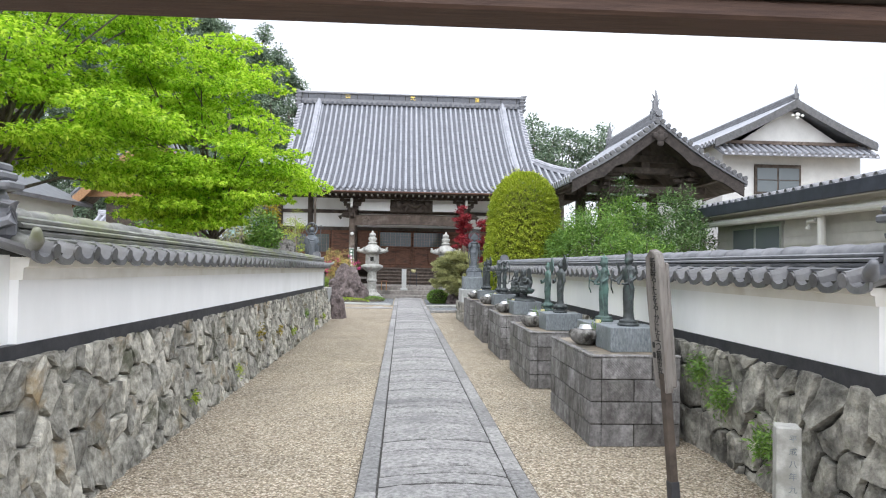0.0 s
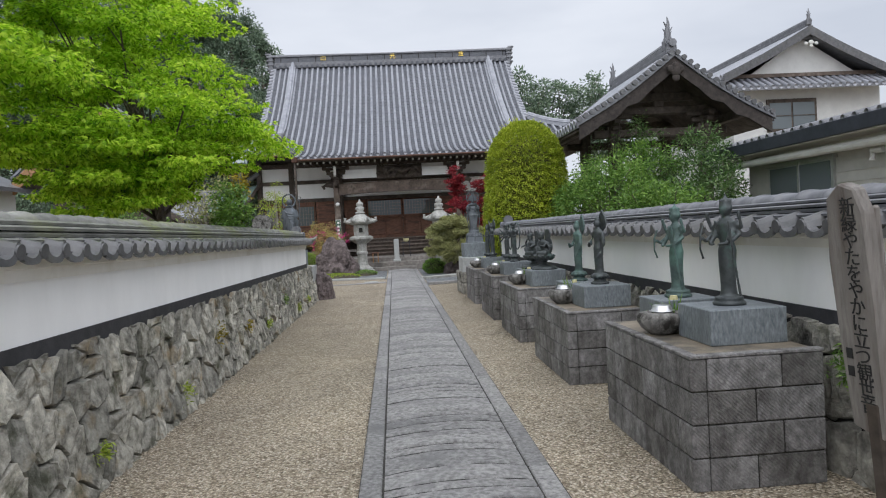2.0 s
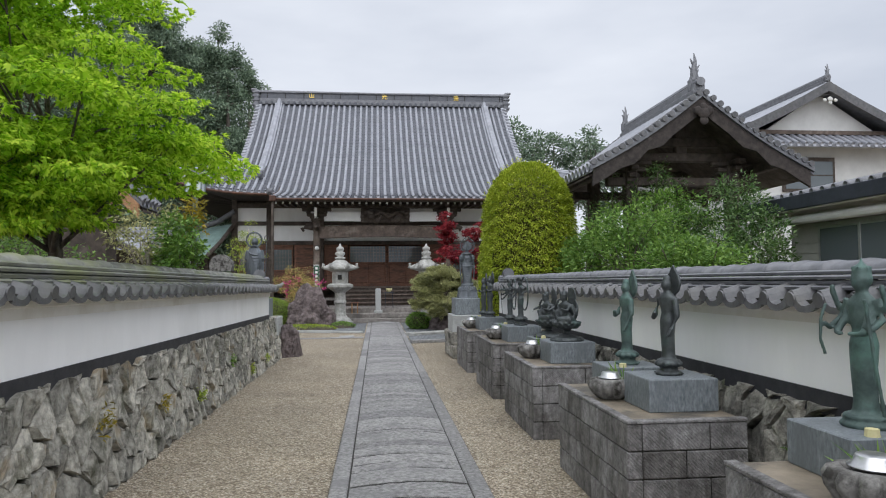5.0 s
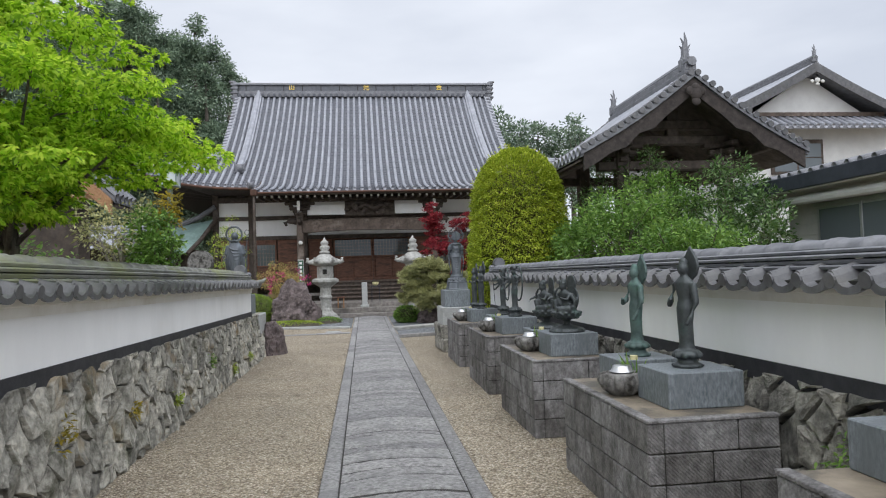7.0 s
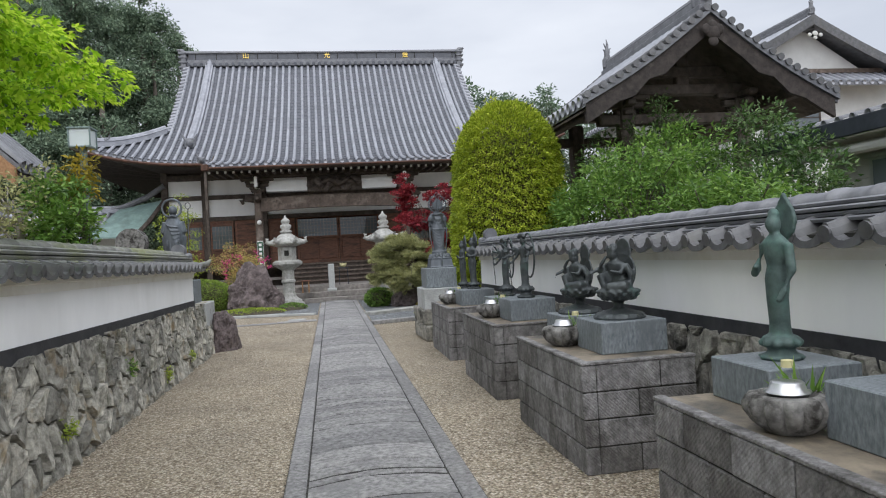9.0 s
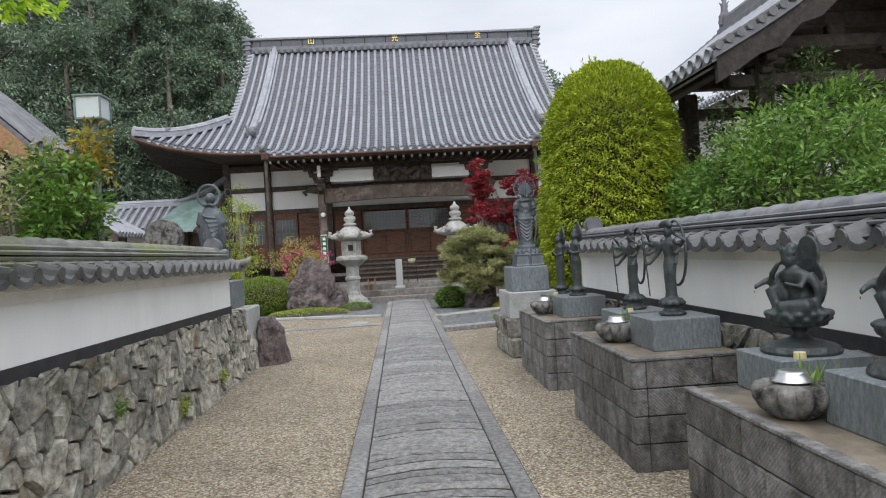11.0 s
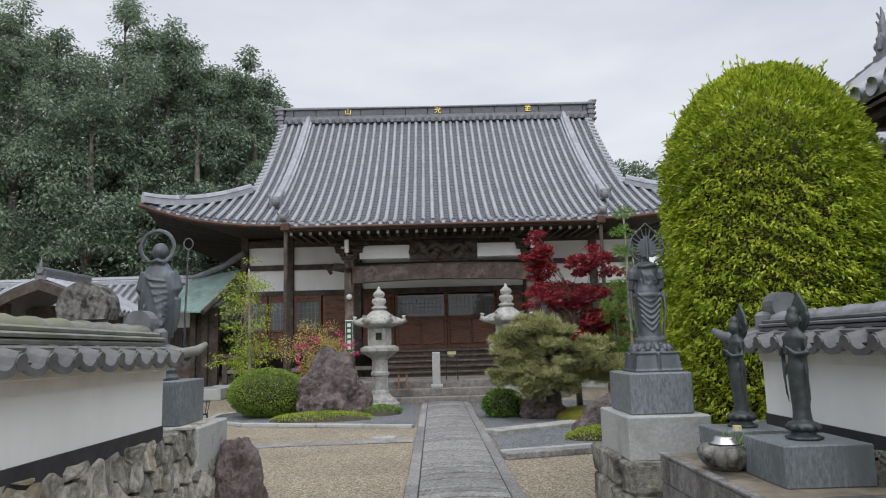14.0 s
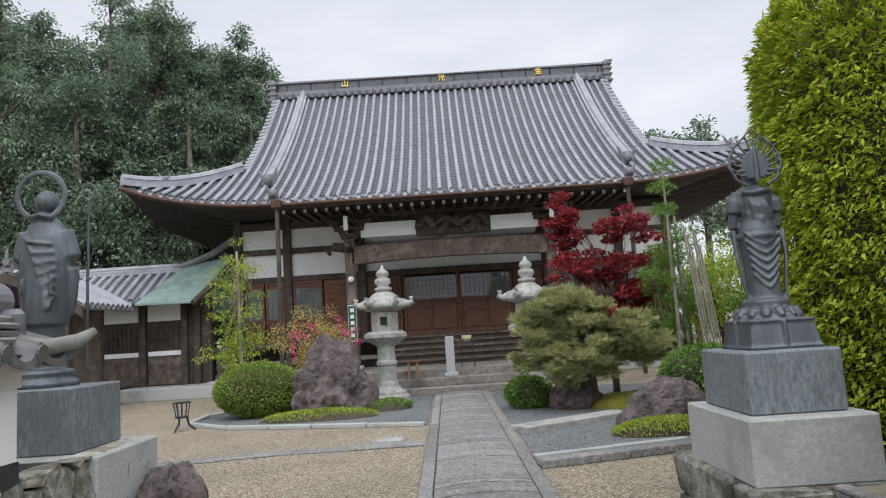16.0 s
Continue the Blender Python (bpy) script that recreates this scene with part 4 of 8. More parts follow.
# side slopes, gable ends and back slope
for s in (-1, 1):
    rows = []
    for i in range(11):
        dx = lerp(W_EAVE, W_GABLE, i / 10)
        u = W_EAVE - dx
        rows.append([(CX + s * dx, yy, side_z(dx, min(yy, 84.8 - yy)) + 0.02) for yy in [lerp(Y_EAVE + u, 50.3 - u, j / 20) for j in range(21)]])
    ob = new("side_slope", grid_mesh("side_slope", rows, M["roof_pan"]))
    ob.parent = roof
    for j in range(1, 50):
        yy = Y_EAVE + j * STEP
        if yy > 50.0:
            break
        dx_top = max(W_GABLE, W_EAVE - min(yy - Y_EAVE, 50.3 - yy))
        if W_EAVE - dx_top < 0.25:
            continue
        n = 8
        pts = [(CX + s * lerp(W_EAVE, dx_top, i / n), yy, side_z(lerp(W_EAVE, dx_top, i / n), min(yy, 84.8 - yy)) + 0.06) for i in range(n + 1)]
        ob = new("roll_tile", sweep_row(pts, (0, 1, 0), 0.068))
        ob.parent = roof
    bm = bmesh.new()
    prism(bm, [(37.4, 7.2)] + [(yy, roof_z(yy - Y_EAVE)) for yy in [lerp(37.4, 42.4, i / 10) for i in range(11)]] + [(47.4, 7.2)], "x", CX + s * (W_GABLE - 0.5), CX + s * (W_GABLE - 0.4))
    part("gable", bm, M["wood_dark"], hall)
    # verge edge tiles
    bm = bmesh.new()
    n = 20
    for i in range(n):
        yy = lerp(37.3, 42.2, (i + 0.5) / n)
        tube(bm, [(CX + s * (W_GABLE - 0.15), yy, roof_z(yy - Y_EAVE) + 0.08), (CX + s * (W_GABLE + 0.16), yy, roof_z(yy - Y_EAVE) + 0.03)], 0.10, 8)
    part("verge_tiles", bm, M["roof_row"], roof, kind="stuff")

    def tile_ridge(nm, pts, w, h, mat=M["roof_row"]):
        bm = bmesh.new()
        prev = None
        for i, p in enumerate(pts):
            p = Vector(p)
            d = (Vector(pts[min(i + 1, len(pts) - 1)]) - Vector(pts[max(i - 1, 0)])).normalized()
            ac = d.cross(Vector((0, 0, 1))).normalized()
            cur = [bm.verts.new(p + ac * (w * a) + Vector((0, 0, h * b))) for a, b in ((-0.55, -0.1), (-0.5, 0.55), (-0.62, 0.58), (-0.40, 0.64), (-0.28, 0.92), (0, 1.05), (0.28, 0.92), (0.40, 0.64), (0.62, 0.58), (0.5, 0.55), (0.55, -0.1))]
            if prev:
                bridge(bm, prev, cur)
            else:
                bm.faces.new(cur[::-1])
            prev = cur
        bm.faces.new(prev)
        return part(nm, bm, mat, roof)
    # descending ridge on the front slope, hip ridge to the corner
    yk = [lerp(42.2, 36.0, i / 14) for i in range(15)]
    tile_ridge("descending_ridge", [(CX + s * 5.72, yy, front_z(5.72, yy) + 0.08) for yy in yk], 0.30, 0.34)
    hk = [lerp(0.0, 2.75, i / 10) for i in range(11)]
    tile_ridge("hip_ridge", [(CX + s * (W_EAVE - u), Y_EAVE + u, front_z(W_EAVE - u, Y_EAVE + u) + 0.06) for u in hk[::-1]], 0.28, 0.32)
    for (px, py, pz, sc) in ((CX + s * 5.72, 35.95, front_z(5.72, 36.0) + 0.16, 1.0), (CX + s * (W_EAVE - 0.9), Y_EAVE + 0.9, front_z(W_EAVE - 0.9, Y_EAVE + 0.9) + 0.26, 0.6), (CX + s * 4.7, 32.35, front_z(4.6, 32.35) + 0.22, 0.6)):
        bm = bmesh.new()
        box(bm, px - 0.24 * sc, py - 0.07, pz - 0.18 * sc, px + 0.24 * sc, py + 0.07, pz + 0.24 * sc, 0.05)
        ball(bm, (px, py - 0.08, pz + 0.02), 0.16 * sc, (1, 0.7, 1), 2)
        tube(bm, [(px - 0.2 * sc, py, pz + 0.2 * sc), (px - 0.3 * sc, py, pz + 0.42 * sc)], [0.06 * sc, 0.02], 6)
        tube(bm, [(px + 0.2 * sc, py, pz + 0.2 * sc), (px + 0.3 * sc, py, pz + 0.42 * sc)], [0.06 * sc, 0.02], 6)
        part("demon_tile", bm, M["tile"], roof, "dark horned demon tile")
    # porch side edge
    bm = bmesh.new()
    prev = None
    for i in range(9):
        yy = lerp(Y_PORCH, Y_EAVE + 0.4, i / 8)
        z = front_z(4.6, yy)
        cur = [bm.verts.new((CX + s * (W_PORCH + a), yy, z + b)) for a, b in ((-0.1, -0.16), (0.04, -0.16), (0.06, 0.1), (-0.1, 0.1))]
        if prev:
            bridge(bm, prev, cur)
        else:
            bm.faces.new(cur[::-1])
        prev = cur
    bm.faces.new(prev)
    part("porch_verge", bm, M["wood_dark"], hall)
rows = [[(CX + dx, yy, roof_z(50.3 - yy)) for dx in (-W_GABLE, W_GABLE)] for yy in [lerp(42.4, 50.3, i / 10) for i in range(11)]]
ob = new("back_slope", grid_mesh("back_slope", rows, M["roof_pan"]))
ob.parent = roof
# main ridge
ridge = part("main_ridge", boxes((CX - 6.75, 42.1, 11.45, CX + 6.95, 42.7, 11.68), (CX - 6.8, 42.14, 11.68, CX + 7.0, 42.66, 11.78), bevel=0.01), M["tile"], hall, "tall layered grey tile ridge")
part("ridge_face", boxes((CX - 6.72, 42.2, 11.78, CX + 6.92, 42.6, 12.10)), M["roof_pan"], ridge)
bm = boxes((CX - 6.85, 42.12, 12.10, CX + 7.05, 42.68, 12.16), bevel=0.01)
tube(bm, [(CX - 6.9, 42.4, 12.19), (CX, 42.4, 12.14), (CX + 7.1, 42.4, 12.19)], 0.11, 10)
part("ridge_cap", bm, M["tile"], ridge)
for k in range(-22, 23):
    part("ridge_disc", tube(bmesh.new(), [(CX + k * STEP, 42.0, 11.52), (CX + k * STEP, 42.15, 11.54)], 0.085, 8), M["roof_pan"], ridge)
bm = bmesh.new()
for k in range(14):
    box(bm, CX - 6.4 + k, 42.185, 11.8, CX - 6.36 + k, 42.2, 12.08)
part("ridge_joints", bm, M["gap"], ridge, kind="stuff")
for s in (-1, 1):
    bm = boxes((CX + s * 6.95 - 0.14, 42.05, 11.2, CX + s * 6.95 + 0.14, 42.75, 12.15), bevel=0.03)
    for z in (11.35, 11.6, 11.85, 12.05):
        box(bm, CX + s * 6.98 - 0.2, 42.0, z, CX + s * 6.98 + 0.2, 42.8, z + 0.10, 0.02)
    tube(bm, [(CX + s * 6.95, 42.4, 12.15), (CX + s * 7.08, 42.4, 12.30), (CX + s * 7.3, 42.4, 12.36)], [0.16, 0.12, 0.05], 8)
    part("ridge_end", bm, M["tile"], ridge, "stepped ridge-end tile stack")
for ch, px in (("山", -3.45), ("光", 0.58), ("金", 4.62)):
    me = text_mesh(ch, 0.33, 0.02, M["gold"])
    ob = new("gold_crest", me)
    ob.parent = ridge
    ob.matrix_basis = pose(px, 42.16, 11.96, 90, 0, 0)
    tagged(ob, "gold-leaf written character")

# eaves: boarded soffit in darker timber than the rafters, rafters with white ends, gutter
verts, faces = [], []
for i in range(65):
    dx = lerp(-W_EAVE + 0.05, W_EAVE - 0.05, i / 64)
    ya = (Y_PORCH if abs(dx) < W_PORCH else Y_EAVE) + 0.08
    for yy, dz_ in ((ya, -0.11), (max(ya, 34.6), -0.13), (36.9, 0)):
        if dz_ == 0:
            verts.append((CX + dx * (1 if abs(dx) < 6.9 else 6.9 / abs(dx)), yy, 5.45))
        else:
            verts.append((CX + dx, yy, front_z(dx, yy) + dz_))
faces = [(i * 3 + j, (i + 1) * 3 + j, (i + 1) * 3 + j + 1, i * 3 + j + 1) for i in range(64) for j in range(2)]
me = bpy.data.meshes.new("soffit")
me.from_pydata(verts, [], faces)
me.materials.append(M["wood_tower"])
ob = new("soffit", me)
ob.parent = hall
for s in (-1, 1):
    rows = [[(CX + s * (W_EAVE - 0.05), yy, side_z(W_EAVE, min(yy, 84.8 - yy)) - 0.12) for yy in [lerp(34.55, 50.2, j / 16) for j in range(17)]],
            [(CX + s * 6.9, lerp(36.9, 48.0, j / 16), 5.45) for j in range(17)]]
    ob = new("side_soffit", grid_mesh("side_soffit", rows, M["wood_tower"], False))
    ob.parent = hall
raft_end = mesh_from(boxes((-0.04, -0.012, -0.045, 0.04, 0.012, 0.045), bevel=0.006), "rafter_end", M["white_end"])
raft = mesh_from(boxes((-0.045, 0.0, -0.055, 0.045, 2.1, 0.055)), "rafter", M["wood_dark"])
for k in range(-33, 34):
    dx = k * 0.285 + 0.06
    ya = (Y_PORCH if abs(dx) < W_PORCH else Y_EAVE) + 0.42
    z = front_z(dx, ya) - 0.235
    o1 = piece("rafter", raft, hall, pose(CX + dx, ya, z, 2, 0, 0))
    piece("rafter_end", raft_end, o1, pose(0, -0.012, 0))


def eave_bar(name, mat, dy, dz_, r, lo, hi, porch):
    pts = []
    for i in range(29):
        dx = lerp(lo, hi, i / 28)
        yy = (Y_PORCH if porch else Y_EAVE) + dy
        pts.append((CX + dx, yy, front_z(dx, yy) + dz_))
    return part(name, tube(bmesh.new(), pts, r, 8), mat, hall)


eave_bar("gutter", M["copper"], -0.10, -0.07, 0.045, -4.6, 4.6, True)
eave_bar("gutter", M["copper"], -0.10, -0.06, 0.06, -9.75, -4.62, False)
eave_bar("gutter", M["copper"], -0.10, -0.06, 0.06, 4.62, 9.75, False)
eave_bar("eave_board", M["wood_dark"], 0.05, -0.09, 0.085, -4.6, 4.6, True)
eave_bar("eave_board", M["wood_dark"], 0.05, -0.09, 0.085, -9.7, -4.6, False)
eave_bar("eave_board", M["wood_dark"], 0.05, -0.09, 0.085, 4.6, 9.7, False)
for s in (-1, 1):
    bm = bmesh.new()
    box(bm, CX + s * 4.55 - 0.13, 31.95, 4.88, CX + s * 4.55 + 0.13, 32.2, 5.12, 0.03)
    part("hopper", bm, M["copper"], hall, "orange copper rain hopper")
    part("downspout", tube(bmesh.new(), [(CX + s * 4.55, 32.08, 4.9), (CX + s * 4.55, 32.08, 0.1)], 0.055, 10), M["wood_dark"], hall)

# body of the hall
Y_WALL = 36.8
stone_base = part("stone_base", boxes((CX - 7.6, 35.3, 0, CX + 7.6, 48.0, 0.42), bevel=0.02), M["granite_light"], hall, "pale stone plinth")
part("body_wall", boxes((CX - 7.0, 37.0, 0.4, CX + 7.0, 48.0, 5.6)), M["wood_dark"], hall)
part("veranda", boxes((CX - 7.5, 35.5, 1.28, CX + 7.5, 37.0, 1.40), bevel=0.01), M["wood_dark"], hall)
for xx in (-7.3, -5.2, -3.2, 3.2, 5.2, 7.3):
    part("veranda_post", boxes((CX + xx - 0.08, 35.6, 0.42, CX + xx + 0.08, 35.78, 1.28), bevel=0.01), M["wood_dark"], hall)
part("veranda_rail", boxes((CX - 7.4, 35.62, 0.78, CX - 1.7, 35.70, 0.90)), M["wood_grey"], hall)
part("veranda_rail", boxes((CX + 1.7, 35.62, 0.78, CX + 7.4, 35.70, 0.90)), M["wood_grey"], hall)
for xx in (-7.0, -5.4, -3.0, 3.0, 5.4, 7.0):
    part("wall_post", boxes((CX + xx - 0.13, 36.72, 1.4, CX + xx + 0.13, 36.98, 5.5), bevel=0.02), M["wood_dark"], hall)
for za, zb in ((3.38, 3.56), (4.30, 4.48), (5.12, 5.35)):
    part("wall_beam", boxes((CX - 7.0, 36.76, za, CX + 7.0, 36.99, zb), bevel=0.01), M["wood_dark"], hall)
for xa, xb in ((-6.87, -5.53), (-5.27, -3.13), (-2.87, 2.87), (3.13, 5.27), (5.53, 6.87)):
    for za, zb in ((3.56, 4.30), (4.48, 5.12)):
        part("plaster_panel", boxes((CX + xa, 36.88, za, CX + xb, 36.98, zb)), M["plaster"], hall, "white plaster panel")


def sliding_door(xa, xb, za, zb, glass_from, glass_to, name="sliding_door"):
    d = part(name, boxes((CX + xa, 36.84, za, CX + xb, 36.90, zb)), M["wood_red"], hall, "red-brown panelled lattice door")
    fr = bmesh.new()
    for r in ((xa, za, xa + 0.07, zb), (xb - 0.07, za, xb, zb), (xa + 0.07, zb - 0.08, xb - 0.07, zb), (xa + 0.07, za, xb - 0.07, za + 0.10), (xa + 0.07, glass_from - 0.08, xb - 0.07, glass_from), (xa + 0.07, glass_to, xb - 0.07, glass_to + 0.06)):
        box(fr, CX + r[0], 36.79, r[1], CX + r[2], 36.84, r[3], 0.005)
    part("door_frame", fr, M["wood_red"], d)
    part("pane", boxes((CX + xa + 0.07, 36.82, glass_from, CX + xb - 0.07, 36.838, glass_to)), M["lattice_glass"], d, "grey glass pane")
    bars = bmesh.new()
    nb = max(3, int((xb - xa) / 0.15))
    for i in range(1, nb):
        x = lerp(xa + 0.07, xb - 0.07, i / nb)
        box(bars, CX + x - 0.011, 36.795, glass_from, CX + x + 0.011, 36.82, glass_to)
    for i in range(1, 5):
        z = lerp(glass_from, glass_to, i / 5)
        box(bars, CX + xa + 0.07, 36.80, z - 0.009, CX + xb - 0.07, 36.818, z + 0.009)
    part("lattice", bars, M["wood_grey"], d, "thin grey lattice bars")
    xm = (xa + xb) / 2
    for x0, x1 in ((xa + 0.10, xm - 0.03), (xm + 0.03, xb - 0.10)):
        if glass_from - 0.3 > za + 0.3:
            part("door_panel", boxes((CX + x0, 36.80, za + 0.16, CX + x1, 36.838, glass_from - 0.14), bevel=0.015), M["wood_red"], d)
    return d


sliding_door(-1.70, 0.10, 1.40, 3.38, 2.55, 3.30)
sliding_door(0.12, 1.85, 1.40, 3.38, 2.55, 3.30)
for xa, xb in ((-6.8, -6.2), (-5.25, -4.3), (3.2, 4.2), (5.6, 6.8), (-6.15, -5.55)):
    sliding_door(xa, xb, 1.40, 3.38, 2.2, 3.15)
for xa, xb in ((-4.25, -3.15), (-2.85, -1.75), (1.9, 2.85), (4.25, 5.25)):
    p = part("wood_panel", boxes((CX + xa, 36.84, 1.40, CX + xb, 36.92, 3.38)), M["wood_red"], hall, "red-brown plank panel")
    part("panel_field", boxes((CX + xa + 0.1, 36.80, 2.35, CX + xb - 0.1, 36.84, 3.25), bevel=0.015), M["wood_red"], p)
    part("panel_field", boxes((CX + xa + 0.1, 36.80, 1.55, CX + xb - 0.1, 36.84, 2.2), bevel=0.015), M["wood_red"], p)

# porch: steps, columns, rainbow beam with carving, brackets
part("stone_step", boxes((CX - 1.75, 31.0, 0, CX + 1.75, 33.2, 0.17), bevel=0.015), M["step"], hall)
part("stone_step", boxes((CX - 1.6, 31.45, 0.17, CX + 1.6, 33.2, 0.36), bevel=0.015), M["step"], hall)
part("stone_step", boxes((CX - 3.4, 31.9, 0.0, CX + 3.4, 35.3, 0.56), bevel=0.02), M["step"], hall)
for i in range(5):
    part("wooden_step", boxes((CX - 1.9, 34.2 + i * 0.27, 0.66 + i * 0.165, CX + 1.9, 34.54 + i * 0.27, 0.72 + i * 0.165), bevel=0.01), M["wood_mid"], hall)
    # riser in darker timber, so its colour deepens the shadow under each tread
    part("step_riser", boxes((CX - 1.85, 34.27 + i * 0.27, 0.56, CX + 1.85, 34.31 + i * 0.27, 0.66 + i * 0.165)), M["wood_dark"], hall)
for s in (-1, 1):
    x = CX - 0.12 + s * 2.80
    part("porch_column", boxes((x - 0.14, 33.5, 0.6, x + 0.14, 33.78, 4.25), bevel=0.03), M["wood_mid"], hall, "weathered square column")
    part("column_base", boxes((x - 0.22, 33.42, 0.56, x + 0.22, 33.86, 0.68), bevel=0.03), M["granite_light"], hall)
    bm = bmesh.new()
    for z, w in ((4.2, 0.24), (4.42, 0.42), (4.64, 0.62)):
        box(bm, x - w, 33.5, z, x + w, 33.72, z + 0.13, 0.03)
        box(bm, x - 0.10, 33.64 - w, z, x + 0.10, 33.64 + w, z + 0.13, 0.03)
        for q in (-1, 1):
            box(bm, x + q * w * 0.85 - 0.09, 33.52, z + 0.12, x + q * w * 0.85 + 0.09, 33.72, z + 0.22, 0.02)
    part("bracket_set", bm, M["wood_dark"], hall, "stacked dark bracket arms")
    part("white_bracket_tip", boxes((x - 0.06, 32.95, 4.35, x + 0.06, 33.06, 4.75), bevel=0.02), M["white_end"], hall)
    bm = bmesh.new()
    tube(bm, [(x + s * 0.1, 33.64, 3.95), (x + s * 0.45, 33.64, 4.0), (x + s * 0.62, 33.64, 3.9), (x + s * 0.55, 33.64, 3.78)], [0.14, 0.13, 0.10, 0.05], 8)
    tube(bm, [(x, 33.45, 3.9), (x, 33.15, 3.98), (x, 32.98, 3.9)], [0.12, 0.10, 0.05], 8)
    part("carved_nosing", bm, M["wood_dark"], hall, "carved beam nosing", True)
    bm = bmesh.new()
    tube(bm, [(x, 33.65, 4.1), (x, 35.0, 4.35), (x, 36.8, 4.2)], [0.13, 0.15, 0.13], 8)
    part("tie_beam", bm, M["wood_dark"], hall)
bm = bmesh.new()
prev = None
for i in range(17):
    t = i / 16
    x = lerp(CX - 2.85, CX + 2.6, t)
    arch = 0.07 * (1 - (2 * t - 1) ** 2)
    cur = [bm.verts.new((x, yy, z)) for yy, z in ((33.50, 3.46 + arch * 1.3), (33.50, 3.92 + arch), (33.56, 3.98 + arch), (33.72, 3.98 + arch), (33.78, 3.92 + arch), (33.78, 3.46 + arch * 1.3))]
    if prev:
        bridge(bm, prev, cur)
    else:
        bm.faces.new(cur[::-1])
    prev = cur
bm.faces.new(prev)
part("rainbow_beam", bm, M["wood_mid"], hall, "carved arched rainbow beam")
part("upper_beam", boxes((CX - 3.6, 33.54, 4.80, CX + 3.4, 33.74, 4.98), bevel=0.02), M["wood_dark"], hall)
bm = bmesh.new()
rc = random.Random(5)
for k in range(26):
    t = k / 25
    a = t * math.pi * 5
    x = lerp(CX - 0.95, CX + 0.95, t)
    ball(bm, (x, 33.5 + 0.04 * math.sin(a * 2), 4.42 + 0.20 * math.sin(a)), 0.10 + 0.05 * rc.random(), (1.1, 0.9, 1), 1)
box(bm, CX - 1.05, 33.56, 4.15, CX + 1.05, 33.66, 4.78, 0.03)
tube(bm, [(CX - 0.5, 33.45, 4.45), (CX - 0.2, 33.42, 4.62), (CX + 0.15, 33.42, 4.42), (CX + 0.5, 33.42, 4.60), (CX + 0.75, 33.45, 4.42)], [0.05, 0.1, 0.12, 0.1, 0.05], 8)
part("dragon_carving", bm, M["wood_dark"], hall, "dark carved dragon panel", True)
part("porch_plaster", boxes((CX - 2.6, 33.62, 4.22, CX - 1.05, 33.66, 4.62)), M["plaster"], hall)
part("porch_plaster", boxes((CX + 1.05, 33.62, 4.22, CX + 2.4, 33.66, 4.62)), M["plaster"], hall)


# ---- statues, pedestals and bowls on the plinths ----
def statue(name, label, at, rz, build, material, voxel=0.009):
    bm = bmesh.new()
    build(bm)
    ob = new(name, mesh_from(bm, name, material, True))
    ob.matrix_world = pose(*at, 0, 0, rz)
    m = ob.modifiers.new("cast", "REMESH")
    m.mode, m.voxel_size, m.use_smooth_shade = "VOXEL", voxel, True
    s = ob.modifiers.new("soften", "SMOOTH")
    s.factor, s.iterations = 0.4, 2
    return tagged(ob, label, "statue")


def loft(bm, rows, n=14, c=(0, 0)):
    """Stacked ovals: (height, depth radius, width radius, forward shift)."""
    prev = None
    for z, rx, ry, sx in rows:
        cur = ring(bm, (c[0] + sx, c[1], z), (rx, 0, 0), (0, ry, 0), n)
        if prev:
            bridge(bm, prev, cur)
        else:
            bm.faces.new(cur[::-1])
        prev = cur
    bm.faces.new(prev)


def lotus(bm, z0, r, h, petals=10):
    lathe(bm, [(r * 1.05, z0), (r * 1.1, z0 + h * 0.2), (r * 0.7, z0 + h * 0.35), (r * 0.75, z0 + h * 0.55), (r * 1.0, z0 + h * 0.8), (r * 0.9, z0 + h)], 20)
    for i in range(petals):
        a = 2 * math.pi * i / petals
        ball(bm, (r * 0.92 * math.cos(a), r * 0.92 * math.sin(a), z0 + h * 0.72), r * 0.30, (1, 1, 0.9), 1)
        ball(bm, (r * 1.02 * math.cos(a + 0.3), r * 1.02 * math.sin(a + 0.3), z0 + h * 0.15), r * 0.26, (1, 1, 0.5), 1)


def leaf_halo(bm, x, z, w, h):
    pts = [(0.0, -0.9), (0.75, -0.5), (1.0, 0.0), (0.85, 0.5), (0.45, 0.9), (0.0, 1.35)]
    out = [(w * a, z + h * b) for a, b in pts] + [(-w * a, z + h * b) for a, b in pts[-2:0:-1]]
    prism(bm, out, "x", x - 0.011, x + 0.011)


def halo_ring(bm, x, z, r, t):
    pts = [(x, r * math.cos(2 * math.pi * i / 28), z + r * math.sin(2 * math.pi * i / 28)) for i in range(29)]
    tube(bm, pts, t, 6)


